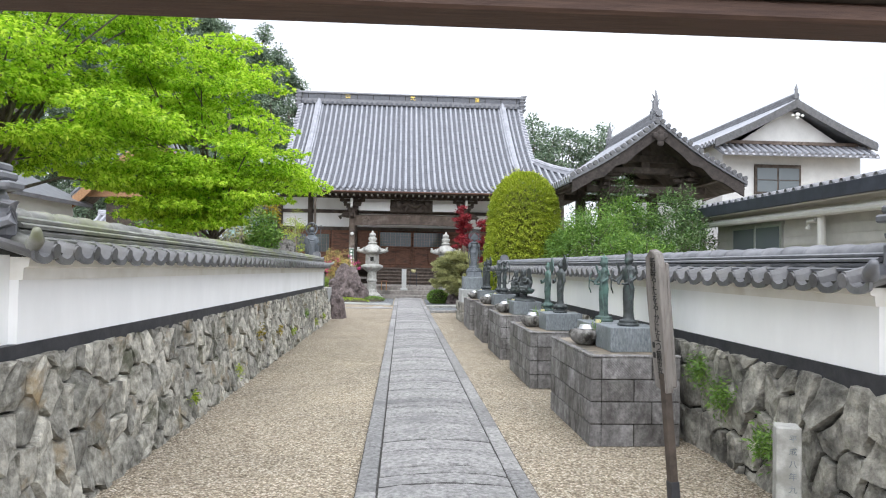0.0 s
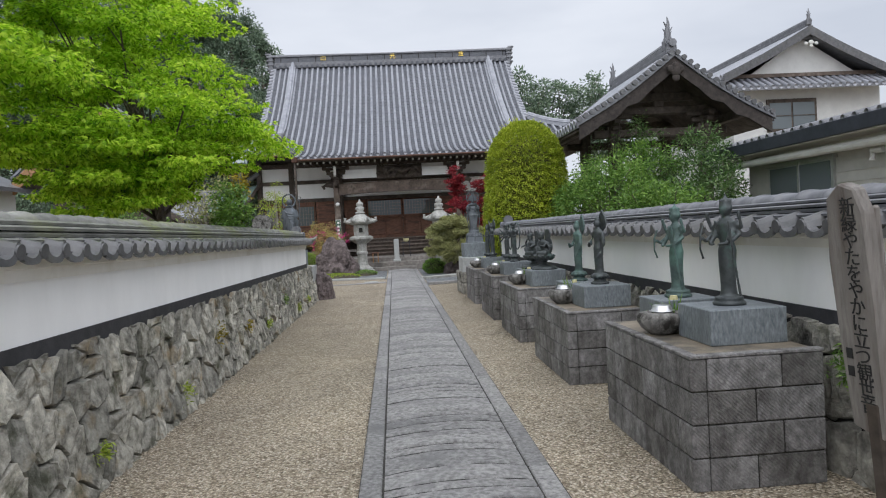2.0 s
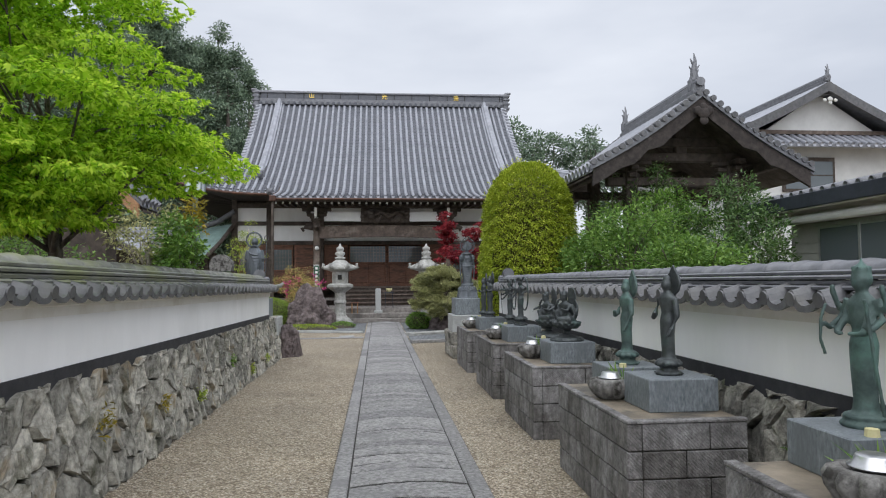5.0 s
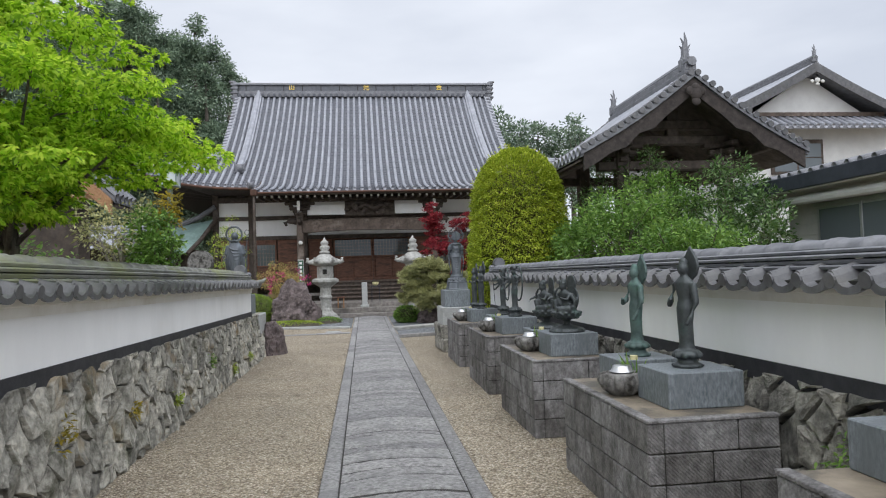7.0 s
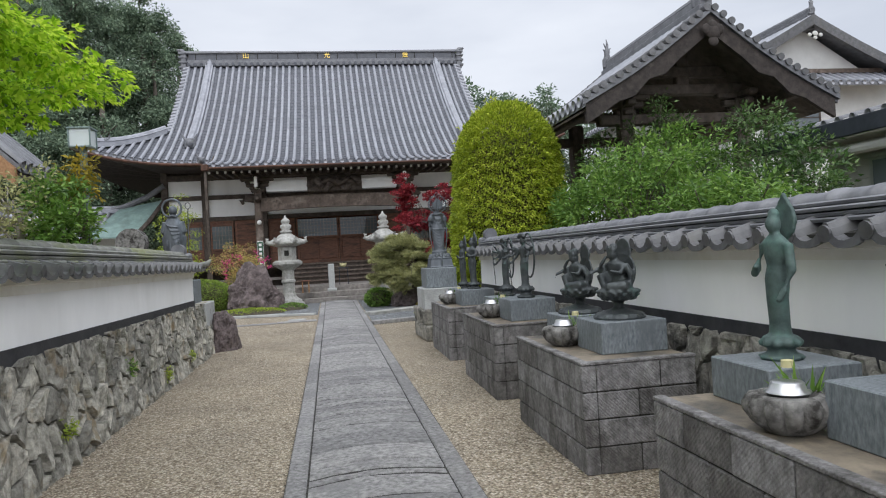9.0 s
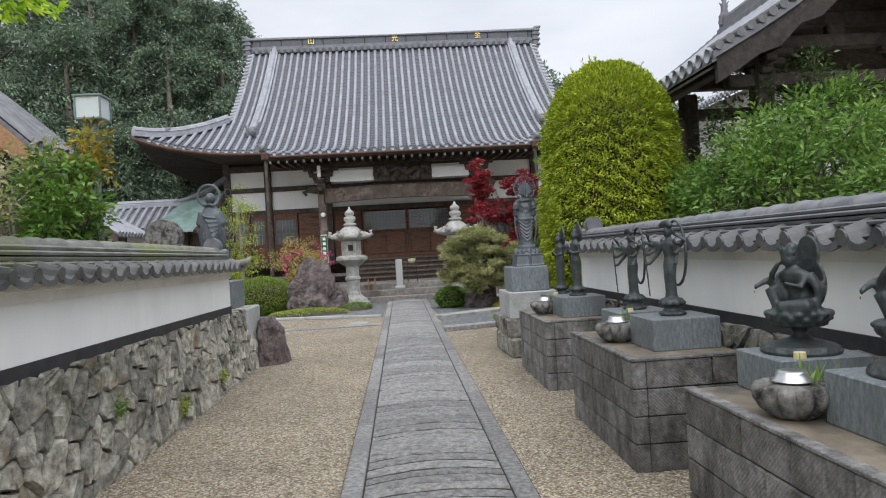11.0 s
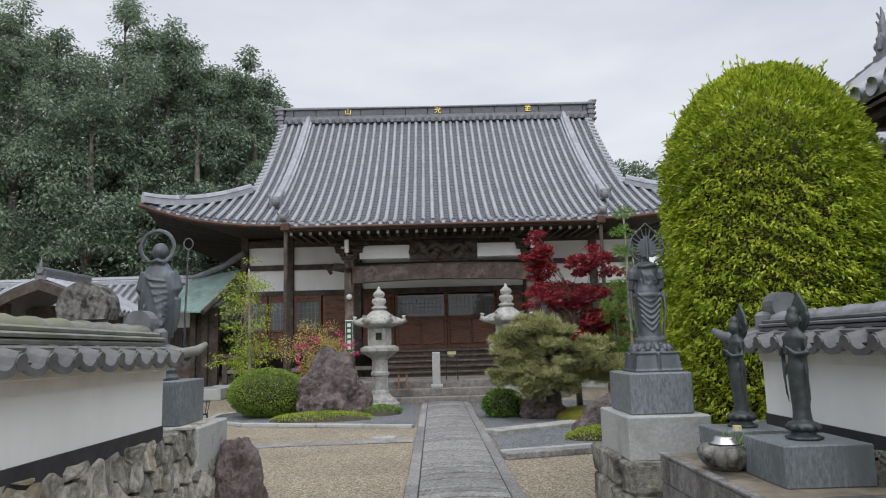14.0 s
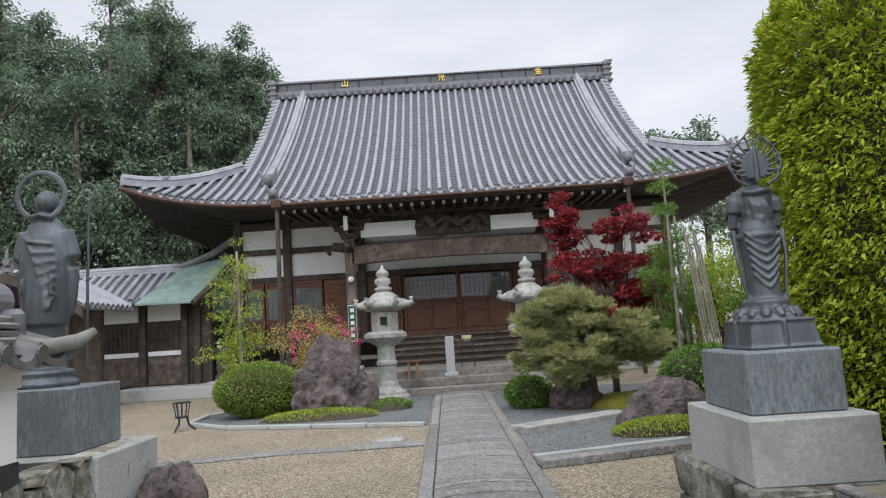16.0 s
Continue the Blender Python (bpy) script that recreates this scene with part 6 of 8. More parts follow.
for i, ch in enumerate("平成八年九月"):
    ob = new("lettering", text_mesh(ch, 0.048, 0.001, M["granite"]))
    ob.parent = post
    ob.matrix_basis = pose(0.02, -0.0715, 0.55 - i * 0.075, 90, 0, 0)

# ---- stone lanterns before the hall ----
def stone_lantern(x, y):
    l = thing("stone_lantern", "tall weathered pale stone lantern with scrolled roof corners", "stone lantern", (x, y, 0), group="stone lanterns before the hall")
    six = 6
    part("base", lathe(bmesh.new(), [(0.50, 0), (0.50, 0.12), (0.42, 0.16), (0.40, 0.22), (0.30, 0.28), (0.24, 0.34)], 12), M["lantern"], l)
    part("shaft", lathe(bmesh.new(), [(0.24, 0.33), (0.23, 0.40), (0.20, 0.46), (0.20, 0.78), (0.235, 0.82), (0.235, 0.88), (0.20, 0.92), (0.20, 1.20), (0.24, 1.26)], 12), M["lantern"], l)
    part("platform", lathe(bmesh.new(), [(0.25, 1.25), (0.44, 1.38), (0.49, 1.42), (0.49, 1.50), (0.38, 1.56)], six), M["lantern"], l)
    fire = part("firebox", lathe(bmesh.new(), [(0.29, 1.55), (0.30, 1.58), (0.30, 1.98), (0.27, 2.02)], six), M["lantern"], l)
    # openings are solid blocks, near-black to paint the shade of a hollow
    for a in (0, 180):
        part("opening", boxes((-0.075, -0.30, 1.70, 0.075, -0.24, 1.88), bevel=0.004), M["gap"], fire, "dark square light opening", at=pose(0, 0, 0, 0, 0, a))
    bm = lathe(bmesh.new(), [(0.30, 2.0), (0.56, 2.08), (0.57, 2.14), (0.40, 2.26), (0.24, 2.40), (0.16, 2.46)], six)
    for i in range(6):
        a = math.pi / 3 * i
        c, s = math.cos(a), math.sin(a)
        tube(bm, [(0.40 * c, 0.40 * s, 2.22), (0.56 * c, 0.56 * s, 2.14), (0.66 * c, 0.66 * s, 2.19), (0.65 * c, 0.65 * s, 2.28), (0.58 * c, 0.58 * s, 2.27)], [0.07, 0.08, 0.075, 0.06, 0.035], 8)
    part("roof", bm, M["lantern"], l, "scrolled hexagonal stone roof", True)
    part("finial", lathe(bmesh.new(), [(0.13, 2.45), (0.20, 2.49), (0.20, 2.53), (0.12, 2.57), (0.19, 2.66), (0.17, 2.74), (0.10, 2.77), (0.15, 2.83), (0.14, 2.90), (0.05, 2.97), (0.02, 3.06)], 16), M["lantern"], l, "", True)
    return l


stone_lantern(-1.25, 30.2)
stone_lantern(2.02, 30.2)
# small things at the steps
stele = thing("stone_post", "slim pale stone post beside the offering stand", "stone post", (0.18, 31.75, 0.36))
part("shaft", boxes((-0.11, -0.09, 0.0, 0.11, 0.09, 0.98), bevel=0.02), M["granite_light"], stele)
part("foot", boxes((-0.17, -0.14, 0.0, 0.17, 0.14, 0.10), bevel=0.02), M["granite_light"], stele)
stand = thing("offering_stand", "thin black metal stand with an offering bowl", "stand", (0.62, 32.0, 0.56))
for sx, sy in ((-0.16, -0.1), (0.16, -0.1), (-0.16, 0.1), (0.16, 0.1)):
    part("leg", tube(bmesh.new(), [(sx, sy, 0), (sx * 0.9, sy, 0.62)], 0.014, 6), M["fascia"], stand)
part("tray", boxes((-0.2, -0.13, 0.6, 0.2, 0.13, 0.63)), M["fascia"], stand)
part("bowl", lathe(bmesh.new(), [(0.06, 0.63), (0.12, 0.70), (0.13, 0.78), (0.11, 0.78)], 14), M["soap"], stand, "pale bowl")
stool = thing("wooden_stool", "small red-brown wooden stool on the stone step", "stool", (-0.75, 31.7, 0.36))
for sx in (-0.11, 0.11):
    for sy in (-0.09, 0.09):
        part("leg", boxes((sx - 0.02, sy - 0.02, 0, sx + 0.02, sy + 0.02, 0.40)), M["wood_new"], stool)
part("seat", boxes((-0.17, -0.13, 0.40, 0.17, 0.13, 0.44), bevel=0.008), M["wood_red"], stool)
for s in (-1, 1):
    x = CX - 0.12 + s * 2.80
    lamp = thing("porch_lamp", "round white globe lamp on the porch column", "lamp", (x + 0.02, 33.4, 3.05), group="porch lamps")
    part("globe", ball(bmesh.new(), (0, 0, 0), 0.09, (1, 1, 1), 2), M["paint_white"], lamp, "", True)
    part("bracket", tube(bmesh.new(), [(0, 0.0, 0.05), (0, 0.1, 0.12)], 0.02, 6), M["fascia"], lamp)
sign = thing("column_sign", "tall green sign board with white characters", "sign", (CX - 2.92, 33.46, 1.35))
part("panel", boxes((-0.115, -0.025, 0, 0.115, 0.0, 1.0), bevel=0.004), M["paint_white"], sign)
part("face", boxes((-0.105, -0.032, 0.03, 0.105, -0.026, 0.97)), M["board_green"], sign)
for i in range(5):
    part("mark", boxes((-0.05, -0.037, 0.80 - i * 0.17, 0.05, -0.033, 0.90 - i * 0.17)), M["paint_white"], sign)
basket = thing("fire_basket", "low black iron brazier basket on three legs", "brazier", (-4.72, 27.2, 0))
for a in (0.3, 2.4, 4.5):
    part("leg", tube(bmesh.new(), [(0.08 * math.cos(a), 0.08 * math.sin(a), 0.26), (0.12 * math.cos(a), 0.12 * math.sin(a), 0.10), (0.24 * math.cos(a), 0.24 * math.sin(a), 0.0)], 0.02, 6), M["fascia"], basket)
for i in range(10):
    a = 2 * math.pi * i / 10
    part("bar", tube(bmesh.new(), [(0.10 * math.cos(a), 0.10 * math.sin(a), 0.24), (0.15 * math.cos(a), 0.15 * math.sin(a), 0.50)], 0.008, 5), M["fascia"], basket)
part("plate", lathe(bmesh.new(), [(0.12, 0.23), (0.12, 0.26)], 12), M["fascia"], basket)
part("hoop", tube(bmesh.new(), [(0.16 * math.cos(2 * math.pi * i / 16), 0.16 * math.sin(2 * math.pi * i / 16), 0.5) for i in range(17)], 0.01, 5), M["fascia"], basket)


# ---- bell tower behind the east wall ----
def gable_profile(half, rise, sag, n=8):
    """Concave slope: (distance from ridge, drop) pairs."""
    return [(half * i / n, rise * (i / n) - sag * math.sin(math.pi * i / n)) for i in range(n + 1)]


def tiled_slope(parent, ridge_x, ridge_z, prof, side, y0, y1, step, r, row_mat, pan_mat):
    """One slope of a gabled roof whose ridge runs along y."""
    top, low = [], []
    for d, drop in prof:
        top.append((ridge_x + side * d, ridge_z - drop))
    bm = bmesh.new()
    outline = top + [(x, z - 0.10) for x, z in top[::-1]]
    prism(bm, outline, "y", y0, y1)
    part("slope", bm, pan_mat, parent)
    n = int((y1 - y0) / step)
    for i in range(n + 1):
        yy = lerp(y0 + r, y1 - r, i / n)
        pts = [(x, yy, z + 0.03) for x, z in top[::-1]]
        ob = new("roll_tile", sweep_row(pts, (0, 1, 0), r))
        ob.data.materials[0] = row_mat
        ob.parent = parent


def ridge_stack(parent, x, z, y0, y1, mat, h=0.3, w=0.16):
    bm = boxes((x - w, y0, z - 0.05, x + w, y1, z + h * 0.35), (x - w * 0.75, y0 + 0.02, z + h * 0.35, x + w * 0.75, y1 - 0.02, z + h * 0.75), bevel=0.01)
    tube(bm, [(x, y0 - 0.05, z + h * 0.85), (x, y1 + 0.05, z + h * 0.85)], w * 0.6, 10)
    part("ridge", bm, mat, parent)


def ridge_ornament(parent, x, y, z, s, mat):
    bm = bmesh.new()
    box(bm, x - 0.20 * s, y - 0.08 * s, z - 0.25 * s, x + 0.20 * s, y + 0.08 * s, z + 0.15 * s, 0.05 * s)
    ball(bm, (x, y, z + 0.12 * s), 0.17 * s, (1, 0.7, 1), 2)
    tube(bm, [(x, y, z + 0.15 * s), (x - 0.02 * s, y, z + 0.42 * s), (x + 0.03 * s, y, z + 0.70 * s), (x, y, z + 0.92 * s)], [0.13 * s, 0.10 * s, 0.05 * s, 0.01], 8)
    for a, b in ((-0.16, 0.45), (0.16, 0.5), (-0.12, 0.68), (0.13, 0.36)):
        tube(bm, [(x, y, z + (b - 0.15) * s), (x + a * s, y, z + (b + 0.08) * s)], [0.05 * s, 0.01], 6)
    part("ridge_ornament", bm, mat, parent, "dark finned ridge-end ornament")


tower = thing("bell_tower", "dark timber bell tower with a curved grey tiled gable roof", "bell tower")
prof = gable_profile(2.47, 1.60, -0.10)
RX, RZ = 7.04, 5.55
t_roof = part("roof", boxes((RX - 0.15, 18.1, RZ - 0.25, RX + 0.15, 22.3, RZ - 0.05)), M["wood_dark"], tower, "curved grey tile roof")
for s in (-1, 1):
    tiled_slope(t_roof, RX, RZ, prof, s, 17.85, 22.4, 0.28, 0.085, M["roof_row"], M["tile"])
    for yy in (17.84, 22.44):
        bm = bmesh.new()
        for (a, da), (b, db) in zip(prof[:-1], prof[1:]):
            for q in range(2):
                t = (q + 0.5) / 2
                x, z = RX + s * lerp(a, b, t), RZ - lerp(da, db, t)
                tube(bm, [(x, yy - 0.08, z + 0.085), (x, yy + 0.16, z + 0.085)], 0.066, 10)
        bm2 = bmesh.new()
        prev = None
        for d, drop in prof:
            cur = [bm2.verts.new((RX + s * d, yy + q, RZ - drop + w)) for q, w in ((-0.05, -0.05), (0.1, -0.05), (0.1, 0.05), (-0.05, 0.05))]
            if prev:
                bridge(bm2, prev, cur)
            else:
                bm2.faces.new(cur[::-1])
            prev = cur
        bm2.faces.new(prev)
        part("verge_course", bm2, M["tile"], t_roof)
        part("verge_tiles", bm, M["tile_eave"], t_roof, kind="stuff")
        bm = bmesh.new()
        prev = None
        for d, drop in gable_profile(2.40, 1.555, -0.10):
            wide = 0.33 + 0.06 * math.sin(d * 9.0) * (1 if d > 0.8 else 0)
            cur = [bm.verts.new((RX + s * d, yy + q, RZ - drop - w)) for q, w in ((0.0, 0.06), (0.08, 0.06), (0.08, 0.06 + wide), (0.0, 0.06 + wide))]
            if prev:
                bridge(bm, prev, cur)
            else:
                bm.faces.new(cur[::-1])
            prev = cur
        bm.faces.new(prev)
        part("bargeboard", bm, M["wood_tower"], tower, "weathered bargeboard")
    part("post", boxes((RX + s * 1.2 - 0.14, 18.8, 0, RX + s * 1.2 + 0.14, 19.08, 4.2), bevel=0.03), M["wood_dark"], tower)
    part("post", boxes((RX + s * 1.2 - 0.14, 21.4, 0, RX + s * 1.2 + 0.14, 21.68, 4.2), bevel=0.03), M["wood_dark"], tower)
    part("eave_beam", boxes((RX + s * 1.75 - 0.1, 17.9, 4.0, RX + s * 1.75 + 0.1, 22.3, 4.22), bevel=0.02), M["wood_dark"], tower)
    bm = bmesh.new()
    for w, z in ((0.20, 3.9), (0.36, 4.05), (0.5, 4.2)):
        box(bm, RX + s * 1.2 - w, 18.85, z, RX + s * 1.2 + w, 19.03, z + 0.11, 0.02)
        box(bm, RX + s * 1.2 - 0.09, 18.94 - w, z, RX + s * 1.2 + 0.09, 18.94 + w, z + 0.11, 0.02)
    part("bracket_set", bm, M["wood_dark"], tower)
    part("soffit", prism(bmesh.new(), [(RX, RZ - 0.2)] + [(RX + s * d, RZ - drop - 0.14) for d, drop in prof[1:]] + [(RX + s * d, RZ - drop - 0.18) for d, drop in prof[:0:-1]], "y", 17.95, 22.3), M["wood_dark"], tower)
bm = bmesh.new()
for dx, dz_, r in ((0, 0, 0.14), (-0.12, 0.05, 0.10), (0.12, 0.05, 0.10), (0, -0.16, 0.10), (0, 0.12, 0.10)):
    ball(bm, (RX + dx, 17.76, RZ - 0.42 + dz_), r, (1, 0.35, 1), 2)
part("gable_pendant", bm, M["wood_tower"], tower, "carved gable pendant", True)
for z, w in ((3.72, 1.75), (4.28, 1.6), (4.62, 0.9)):
    part("cross_beam", boxes((RX - w, 18.84, z, RX + w, 19.04, z + 0.2), bevel=0.02), M["wood_dark"], tower)
    part("cross_beam", boxes((RX - w, 21.44, z, RX + w, 21.64, z + 0.2), bevel=0.02), M["wood_dark"], tower)
part("gable_post", boxes((RX - 0.14, 18.86, 4.4, RX + 0.14, 19.02, 5.3), bevel=0.03), M["wood_dark"], tower)
part("bell", lathe(bmesh.new(), [(0.40, 2.3), (0.42, 2.35), (0.36, 2.6), (0.33, 3.1), (0.25, 3.3), (0.08, 3.38), (0.06, 3.8)], 20, (RX, 20.2, 0)), M["bronze"], tower, "green bronze bell", True)
part("base", boxes((RX - 1.9, 18.3, 0, RX + 1.9, 22.2, 0.6), bevel=0.03), M["granite_light"], tower)
ridge_stack(t_roof, RX, RZ, 17.9, 22.35, M["tile"], 0.34)
ridge_ornament(t_roof, RX, 18.15, RZ + 0.30, 0.75, M["tile"])
ridge_ornament(t_roof, RX - 0.05, 22.2, RZ + 0.30, 0.6, M["tile"])

# ---- low house behind the east wall ----
low = thing("low_house", "grey-green sided low house with a dark tiled roof and pale gutter", "house")
part("wall", boxes((7.95, 4.0, 0, 10.0, 16.25, 3.0)), M["siding"], low, "grey-green lap siding")
for i in range(9):
    part("siding_lap", boxes((7.93, 4.0, 1.35 + i * 0.18, 7.952, 16.25, 1.365 + i * 0.18)), M["siding"], low)
bm = bmesh.new()
prism(bm, [(7.40, 3.06), (8.9, 3.38), (10.4, 3.06), (10.4, 2.98), (8.9, 3.28), (7.40, 2.98)], "y", 2.0, 17.35)
l_roof = part("roof", bm, M["tile"], low, "dark grey tile roof")
for i in range(54):
    yy = 2.2 + i * 0.28
    ob = new("roll_tile", sweep_row([(lerp(7.42, 8.9, j / 3), yy, lerp(3.075, 3.395, j / 3)) for j in range(4)], (0, 1, 0), 0.05))
    ob.data.materials[0] = M["tile"]
    ob.parent = l_roof
part("fascia", boxes((7.38, 2.0, 2.82, 7.46, 17.35, 3.06), bevel=0.01), M["fascia"], low, "blue-black fascia")
part("end_fascia", prism(bmesh.new(), [(7.40, 2.82), (8.9, 3.14), (10.4, 2.82), (10.4, 3.05), (8.9, 3.37), (7.40, 3.05)], "y", 17.32, 17.40), M["fascia"], low)
part("soffit", boxes((7.42, 2.0, 2.80, 8.2, 17.3, 2.84)), M["siding"], low)
part("gutter_pipe", tube(bmesh.new(), [(7.62, 3.0, 2.58), (7.62, 17.0, 2.66)], 0.075, 10), M["pipe"], low, "pale horizontal gutter pipe")
for yy in (11.65, 16.6):
    part("downpipe", tube(bmesh.new(), [(7.62, yy, 2.62), (7.72, yy, 2.55), (7.72, yy, 0.2)], 0.075, 10), M["pipe"], low)
part("pipe_elbow", tube(bmesh.new(), [(7.72, 11.80, 2.50), (7.72, 12.05, 2.50), (7.72, 12.07, 2.35)], 0.05, 8), M["pipe"], low)
win = part("window", boxes((7.90, 13.3, 1.78, 7.955, 15.4, 2.55)), M["alu"], low)
for a, b in ((13.38, 14.3), (14.36, 15.32)):
    part("pane", boxes((7.885, a, 1.85, 7.90, b, 2.48)), M["lattice_glass"], win)
part("window_frame", boxes((7.87, 13.25, 2.52, 7.96, 15.45, 2.58), (7.87, 14.3, 1.78, 7.9, 14.36, 2.55), bevel=0.004), M["alu"], win)

# ---- two-storey white house beyond ----
far = thing("white_house", "two-storey white plaster house with grey tiled gable roofs", "house")
HX, HZ, HY = 16.25, 8.55, 26.8
part("wall", boxes((13.4, 27.4, 0, 19.4, 38, 6.9)), M["shoji"], far)
part("gable_wall", prism(bmesh.new(), [(13.6, 6.6), (19.0, 6.6), (HX, 8.35)], "y", 27.4, 27.6), M["shoji"], far)
f_roof = part("roof", boxes((HX - 0.2, 27.0, HZ - 0.3, HX + 0.2, 38, HZ - 0.1)), M["tile"], far)
hp = gable_profile(3.5, 1.75, -0.06)
for s in (-1, 1):
    tiled_slope(f_roof, HX, HZ, hp, s, 26.8, 38.2, 0.33, 0.085, M["roof_row"], M["tile"])
    bm = bmesh.new()
    prev = None
    for d, drop in gable_profile(3.45, 1.725, -0.06):
        cur = [bm.verts.new((HX + s * d, 26.75 + q, HZ - drop - w)) for q, w in ((0.0, -0.10), (0.1, -0.10), (0.1, 0.24), (0.0, 0.24))]
        if prev:
            bridge(bm, prev, cur)
        else:
            bm.faces.new(cur[::-1])
        prev = cur
    bm.faces.new(prev)
    part("bargeboard", bm, M["tile_eave"], far)
ridge_stack(f_roof, HX, HZ, 26.85, 38, M["tile"], 0.32, 0.18)
ridge_ornament(f_roof, HX, 26.85, HZ + 0.25, 0.55, M["tile"])
part("lower_eave", prism(bmesh.new(), [(26.5, 6.32), (27.4, 6.80), (27.4, 6.66), (26.5, 6.22)], "x", 13.0, 19.6), M["tile"], far)
for i in range(23):
    ob = new("roll_tile", sweep_row([(13.1 + i * 0.29, lerp(26.5, 27.4, j / 2), lerp(6.33, 6.82, j / 2)) for j in range(3)], (1, 0, 0), 0.07))
    ob.data.materials[0] = M["roof_row"]
    ob.parent = f_roof
bm = bmesh.new()
for dx, dz_, r in ((0, 0, 0.14), (-0.2, -0.04, 0.10), (0.2, -0.04, 0.10), (0, -0.14, 0.10)):
    ball(bm, (HX + dx, 26.74, HZ - 0.55 + dz_), r * 0.8, (1, 0.3, 0.8), 2)
part("gable_pendant", bm, M["pipe"], far, "grey plaster gable pendant", True)
part("timber_band", boxes((13.4, 27.28, 6.84, 19.2, 27.4, 6.98)), M["wood_mid"], far)
fw = part("window", boxes((14.75, 27.32, 4.75, 16.75, 27.42, 6.0)), M["wood_dark"], far)
for a, b in ((14.85, 15.7), (15.78, 16.65)):
    part("pane", boxes((a, 27.30, 4.85, b, 27.32, 5.85)), M["lattice_glass"], fw)
    part("window_bar", boxes((a, 27.27, 5.33, b, 27.29, 5.36)), M["wood_dark"], fw)
part("balcony_rail", tube(bmesh.new(), [(12.2, 26.6, 4.35), (13.6, 26.9, 4.85)], 0.06, 6), M["wood_dark"], far)

# ---- corridor gate west of the hall ----
corr = thing("corridor_gate", "dark timber corridor wall with white plaster band under grey tiles", "gatehouse")
part("wall", boxes((-16.0, 36.1, 0.3, -7.2, 36.3, 3.0)), M["wood_dark"], corr)
for xa, xb in ((-12.2, -9.45), (-9.15, -8.1)):
    part("plaster_panel", boxes((xa, 36.02, 2.35, xb, 36.1, 2.85)), M["plaster"], corr)
    part("plaster_strip", boxes((xa, 36.02, 1.28, xb, 36.1, 1.42)), M["plaster"], corr)
    lat = bmesh.new()
    n = int((xb - xa) / 0.14)
    for i in range(n):
        x = lerp(xa, xb, i / n)
        box(lat, x, 36.04, 1.45, x + 0.03, 36.09, 2.2)
    for z in (1.6, 1.8, 2.0):
        box(lat, xa, 36.05, z, xb, 36.09, z + 0.03)
    part("lattice", lat, M["wood_dark"], corr)
    part("plank_panel", boxes((xa, 36.03, 0.4, xb, 36.1, 1.25)), M["wood_mid"], corr)
for x in (-12.3, -9.3, -8.0, -7.6):
    part("post", boxes((x - 0.1, 35.95, 0.2, x + 0.1, 36.15, 3.0), bevel=0.01), M["wood_dark"], corr)
c_roof = part("roof", prism(bmesh.new(), [(35.2, 2.95), (36.8, 3.95), (38.4, 2.95), (38.4, 2.85), (36.8, 3.8), (35.2, 2.87)], "x", -16.0, -8.3), M["tile"], corr)
for i in range(26):
    ob = new("roll_tile", sweep_row([(-15.9 + i * 0.3, lerp(35.2, 36.8, j / 3), lerp(2.97, 3.97, j / 3)) for j in range(4)], (1, 0, 0), 0.075))
    ob.parent = c_roof
bm = boxes((-16, 36.65, 3.9, -8.3, 36.95, 4.08), bevel=0.02)
tube(bm, [(-16, 36.8, 4.12), (-8.2, 36.8, 4.12)], 0.10, 8)
part("ridge", bm, M["roof_row"], c_roof)
CORN = [(-9.05, 34.9, 2.86), (-7.35, 34.9, 2.84), (-6.5, 36.7, 4.38), (-8.3, 36.7, 4.05)]
bm = bmesh.new()
lo, hi = [bm.verts.new((x, y_, z - 0.06)) for x, y_, z in CORN], [bm.verts.new(c) for c in CORN]
bridge(bm, lo, hi)
bm.faces.new(lo[::-1])
bm.faces.new(hi)
canopy = part("copper_canopy", bm, M["verdigris"], corr, "green copper sheet canopy")
for i in range(8):
    t = (i + 0.5) / 8
    a, b = Vector(CORN[0]).lerp(Vector(CORN[3]), t), Vector(CORN[1]).lerp(Vector(CORN[2]), t)
    part("seam", tube(bmesh.new(), [a, b], 0.014, 5), M["verdigris"], canopy)
bm = bmesh.new()
tube(bm, [(-8.6, 36.75, 4.05), (-8.0, 36.75, 4.18), (-7.2, 36.75, 4.5), (-6.5, 36.75, 4.95)], [0.10, 0.12, 0.12, 0.12], 8)
part("curved_ridge", bm, M["tile"], corr)
part("bargeboard", tube(bmesh.new(), [(-7.3, 34.85, 2.78), (-6.9, 35.7, 3.45), (-6.45, 36.7, 4.4)], 0.09, 6), M["wood_dark"], corr)
part("stone_base", boxes((-9.6, 34.6, 0, -6.6, 37, 0.36), bevel=0.02), M["granite_light"], corr)
part("foot_stone", boxes((-16, 35.6, 0, -9.6, 37, 0.2), bevel=0.02), M["granite_light"], corr)
# small gabled gate roof further west
kg = thing("gabled_gate", "small dark timber gate with a curved tiled gable", "gatehouse")
kr = part("roof", boxes((-10.7, 31.5, 3.35, -10.5, 34.0, 3.5)), M["tile"], kg)
kp = gable_profile(1.9, 0.95, 0.10)
